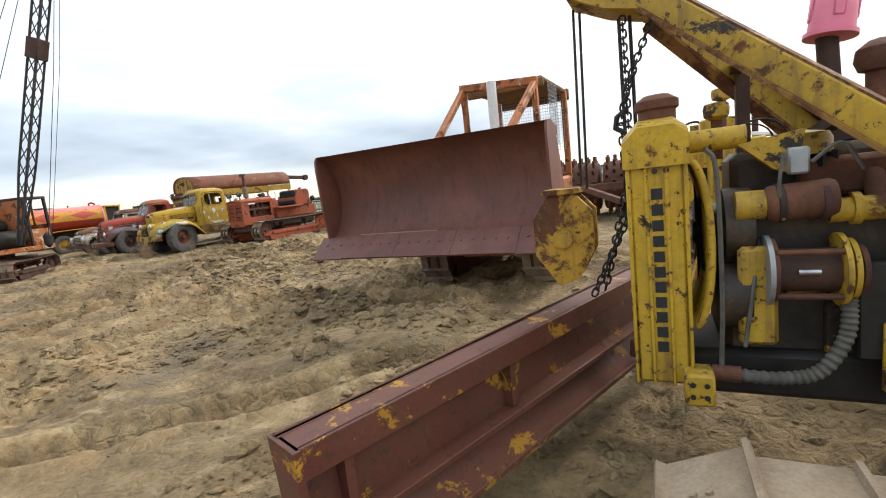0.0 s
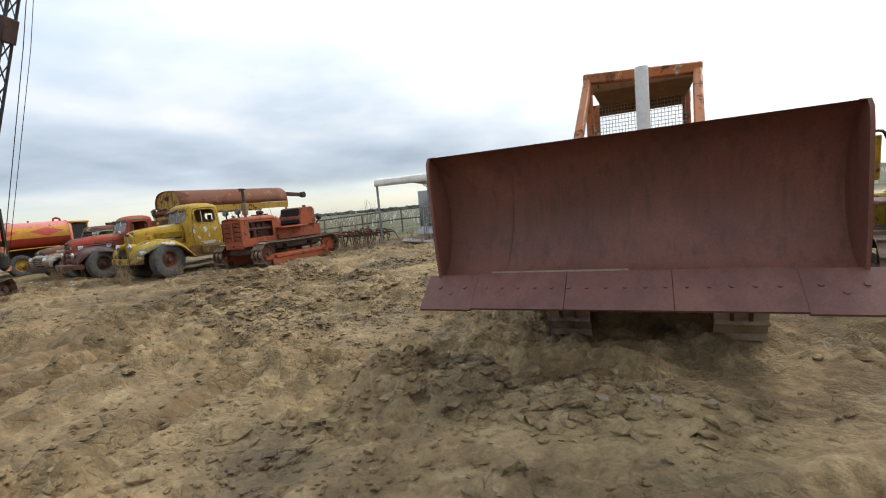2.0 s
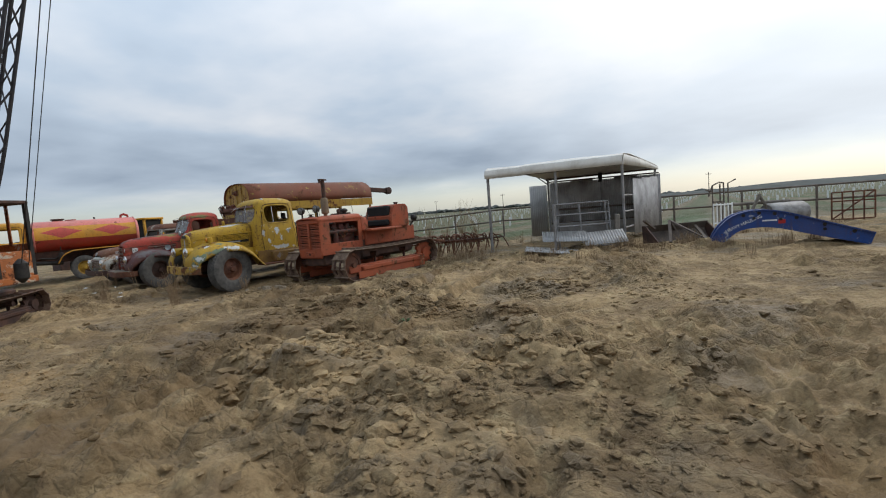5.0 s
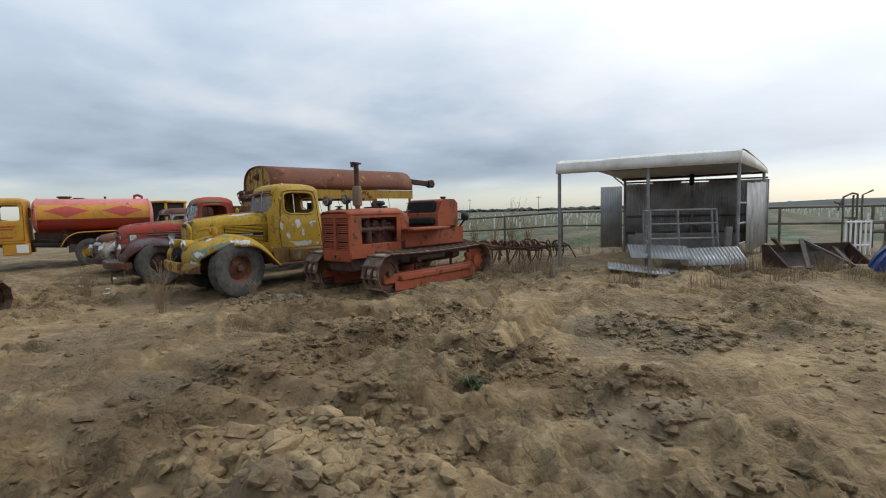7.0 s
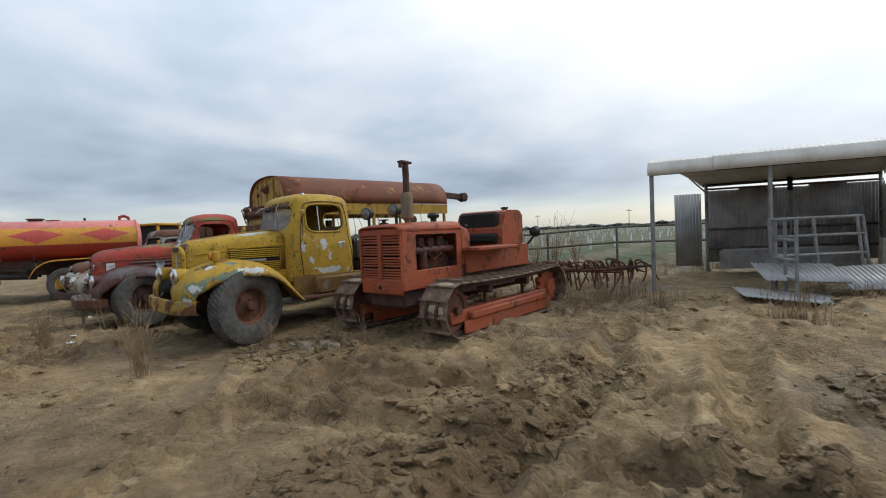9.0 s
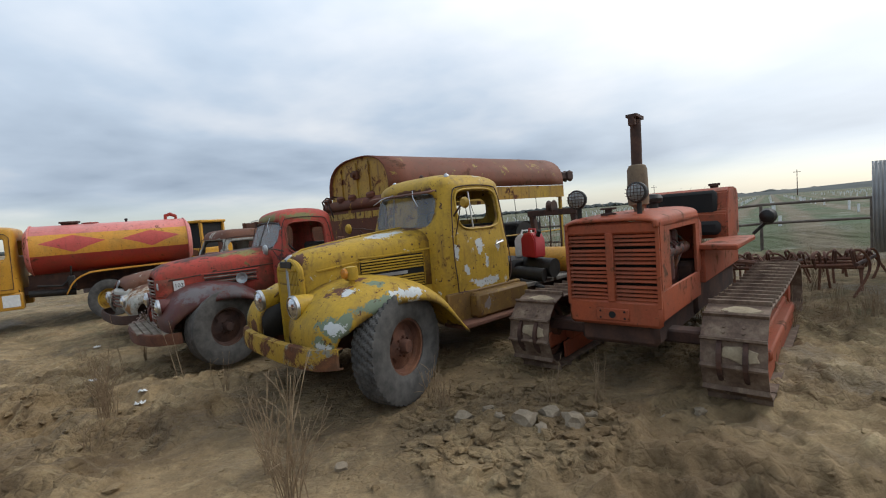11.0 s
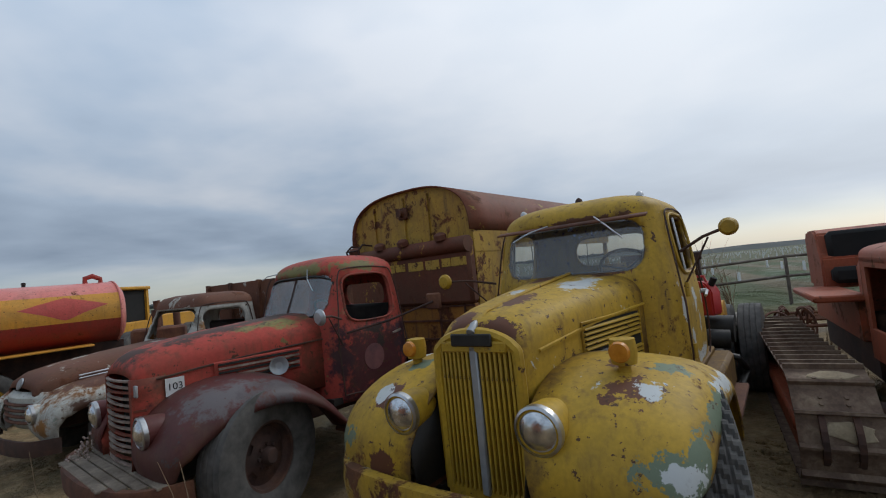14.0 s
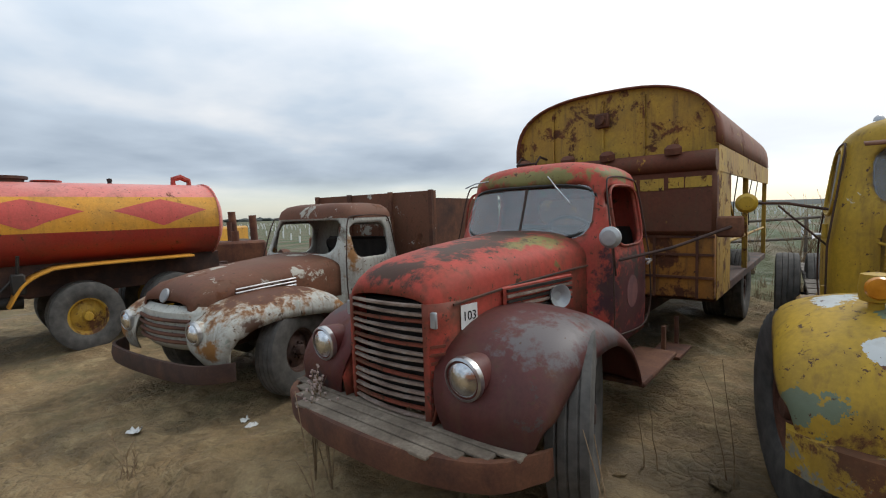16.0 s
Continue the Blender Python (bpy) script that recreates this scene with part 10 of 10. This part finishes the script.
WEEDS = [(-9.5, 16.85, 24, 1.05, 0.45), (-12.22, 18.3, 16, 0.9, 0.4), (-8.99, 19.3, 9, 0.6, 0.35), (-8.78, 18.6, 9, 0.5, 0.4), (-4.3, 20.5, 12, 0.7, 0.3), (-8.66, 18.45, 12, 0.45, 0.5), (-12.44, 18.46, 16, 0.8, 0.35), (-9.84, 17.24, 16, 0.8, 0.4), (-7.6, 18.35, 7, 0.5, 0.3), (-7.2, 18.3, 6, 0.55, 0.3), (-10.6, 18.3, 8, 0.5, 0.4), (-11.3, 18.9, 9, 0.55, 0.4), (-13.6, 19.6, 9, 0.4, 0.5), (-3.8, 21.9, 16, 0.8, 0.3), (-5.2, 20.9, 10, 0.6, 0.3), (-2.9, 22.3, 12, 0.8, 0.3), (-11.9, 17.7, 8, 0.4, 0.5), (-14.9, 20.6, 7, 0.4, 0.5)]
for i, (x, y, n, h, s) in enumerate(WEEDS):
    weed(x, y, n, h, i + 3, s)
for i, (x, y) in enumerate(((-11.25, 20.35), (-10.80, 20.05), (-12.0, 19.15), (-13.4, 19.75))):
    weed(x, y, 2, 0.95, 60 + i, 0.25, False, "single tall pale dry stalk", 0.006)


for i, (wx, wy, wh) in enumerate(((-5.4, 27.9, 1.5), (-4.5, 28.2, 1.9), (-3.7, 27.7, 1.6), (-3.0, 28.1, 2.1), (-2.3, 27.9, 1.5), (-6.4, 28.3, 1.7))):
    weed(wx, wy, 16, wh, 900 + i, 0.55, True, "tall dry brown weed standing behind the pipe fence", 0.009)


def flowering_weed(x, y, h, seed):
    """A thin weed with pale seed heads."""
    r = np.random.default_rng(seed)
    t = thing("seeding_weed", pose(x, y, float(height(x, y)) - 0.02), "thin weed with pale pink seed heads by the bumper", "weed", "dry weeds")
    b, hd = B(), B()
    for k in range(5):
        a = r.uniform(0, 6.28)
        top = V((math.cos(a) * 0.12 * r.uniform(0.2, 1), math.sin(a) * 0.12 * r.uniform(0.2, 1), h * r.uniform(0.7, 1.0)))
        tube(b, [V((0, 0, 0)), top * 0.5 + V((r.normal(0, 0.02), 0, 0)), top], 0.004, 4)
        for i in range(14):
            p = top + V((r.normal(0, 0.035), r.normal(0, 0.035), r.normal(-0.02, 0.05)))
            tube(b, [top * 0.85, p], 0.0015, 3)
            box(hd, p.x - 0.008, p.x + 0.008, p.y - 0.006, p.y + 0.006, p.z - 0.007, p.z + 0.007, 0.003)
    part("stalk", b, M["weed"], t)
    heads = part("seed_head", hd, M["seed"], t, "pale pink seed heads")
    heads["kind"] = "stuff"


M["seed"] = plain("seed_heads", (0.34, 0.24, 0.20), (0.50, 0.40, 0.36), 30, 0.9)


def grass_clumps():
    """Tall dry grass about the shed and scraper."""
    r = np.random.default_rng(31)
    v, f, base = [], [], 0
    spots = [(-0.6, 19.2, 0.4), (0.5, 19.6, 0.5), (1.3, 19.4, 0.6), (2.0, 19.1, 0.6), (2.8, 19.2, 0.5), (3.4, 18.5, 0.5), (4.4, 18.1, 0.7), (5.6, 18.2, 0.7), (-2.9, 20.6, 0.5), (-3.4, 20.9, 0.7), (-4.4, 21.2, 0.8), (-5.4, 21.6, 0.7),
             (-2.4, 19.8, 0.3), (-3.1, 23.6, 1.0), (-5.5, 25.5, 1.3), (3.8, 20.6, 0.9), (5.6, 21.6, 1.1), (0.4, 24.9, 1.2), (-7.3, 27.5, 1.4), (4.6, 23.8, 1.2), (8.0, 22.0, 1.2), (-1.4, 18.4, 0.3), (0.0, 17.9, 0.25)]
    for x0, y0, sp in spots:
        for tuft in range(int(9 * sp) + 3):
            tx, ty = x0 + r.normal(0, sp * 0.5), y0 + r.normal(0, sp * 0.4)
            high = r.uniform(0.16, 0.55)
            for k in range(int(r.uniform(14, 34))):
                x, y = tx + r.normal(0, 0.07), ty + r.normal(0, 0.07)
                z = float(base_height(np.float64(x), np.float64(y))) - 0.05
                h, a, l = high * r.uniform(0.35, 1.15) + 0.05, r.uniform(0, 6.28), abs(r.normal(0, 0.42))
                w = r.uniform(0.003, 0.006)
                c, q = math.cos(a), math.sin(a)
                p = np.array([(-q * w, c * w, 0), (q * w, -c * w, 0), (c * l * h * 0.35 + q * w * 0.7, q * l * h * 0.35 - c * w * 0.7, h * 0.6), (c * l * h * 0.35 - q * w * 0.7, q * l * h * 0.35 + c * w * 0.7, h * 0.6), (c * l * h * 1.1, q * l * h * 1.1, h * (1 - 0.18 * min(l, 1)))]) + [x, y, z]
                v.append(p)
                f += [[base, base + 1, base + 2, base + 3], [base + 3, base + 2, base + 4]]
                base += 5
    me = bpy.data.meshes.new("dry_grass")
    me.from_pydata(np.concatenate(v).tolist(), [], f)
    me.materials.append(M["weed"])
    tagged(new("dry_grass", me), "clumps of tall dry grass about the shed", "dry grass", kind="stuff")


grass_clumps()
for lx, ly, wh, sd in ((0.17, -0.62, 0.86, 3), (0.20, -0.40, 0.62, 8)):
    q = RT @ V((lx, ly, 0))
    flowering_weed(q.x, q.y, wh, sd)


def litter(x, y, seed):
    r = np.random.default_rng(seed)
    b = B()
    n = 7
    vs = [[b.verts.new(((i - 3) * 0.017, (j - 3) * 0.012, abs(r.normal(0, 0.014)) + 0.004)) for j in range(n)] for i in range(n)]
    for i in range(n - 1):
        for j in range(n - 1):
            b.faces.new((vs[i][j], vs[i + 1][j], vs[i + 1][j + 1], vs[i][j + 1]))
    ob = solo("crumpled_paper", b, M["paper"], "crumpled scrap of white plastic on the dirt", "litter", pose(x, y, float(height(x, y)) + 0.004, 0, 0, r.uniform(0, 360)), "litter on the dirt")
    solid(ob, 0.002)


for i, (x, y) in enumerate(((-14.39, 21.4), (-14.30, 21.30), (-12.1, 18.57), (-15.22, 21.2), (-12.2, 18.75), (-13.3, 19.2))):
    litter(x, y, i)


def green_weed(x, y, seed):
    """A low leafy plant."""
    r = np.random.default_rng(seed)
    b = B()
    for i in range(26):
        a, l, z = r.uniform(0, 6.28), r.uniform(0.05, 0.13), r.uniform(0.02, 0.12)
        d, w = V((math.cos(a), math.sin(a), 0)), V((-math.sin(a), math.cos(a), 0)) * 0.016
        p = d * 0.02
        vs = [b.verts.new(q) for q in (p, p + d * l * 0.5 + w + V((0, 0, z)), p + d * l + V((0, 0, z * 0.7)), p + d * l * 0.5 - w + V((0, 0, z)))]
        b.faces.new(vs)
    ob = solo("green_weed", b, M["leaf"], "small green weed growing in the dirt", "weed", pose(x, y, float(height(x, y)) - 0.01), "dry weeds")
    solid(ob, 0.002)


M["leaf"] = plain("weed_leaf", (0.05, 0.085, 0.025), (0.09, 0.13, 0.045), 20, 0.7)
green_weed(-4.03, 14.02, 4)
green_weed(-3.91, 14.10, 5)


# ---- worn tyres on a rusty bin behind the tractor ----
def steel_bin(m):
    t = thing("steel_bin", m, "rusty open steel bin behind the tractor", "bin")
    for nm, q in (("bin_side", (-0.45, 0.45, -0.35, -0.32, 0.0, 0.85)), ("bin_side", (-0.45, 0.45, 0.32, 0.35, 0.0, 0.85)), ("bin_end", (-0.45, -0.42, -0.32, 0.32, 0.0, 0.85)), ("bin_end", (0.42, 0.45, -0.32, 0.32, 0.0, 0.85)), ("bin_lid", (-0.46, 0.46, -0.36, 0.36, 0.85, 0.88))):
        b = B()
        box(b, *q, 0.006)
        part(nm, b, M["rust"], t)


def loose_tyre(m, label):
    t = thing("loose_tyre", m, label, "tyre", "tyres on the bin")
    part("tyre", tyre_mesh(0.27, 0.16, 0.15, 0, "tyre"), None, t)
    part("rim", rim_mesh(0.15, 0.14, M["rust"]), None, t)


BIN = pose(-6.55, 22.75, 0.05, 0, 0, 30)
steel_bin(BIN)
loose_tyre(BIN @ pose(0.1, 0.02, 0.96, 90, 0, 0), "small worn tyre lying flat on the bin")
loose_tyre(BIN @ pose(0.03, -0.02, 1.13, 97, 4, 0), "small worn tyre stacked on another")
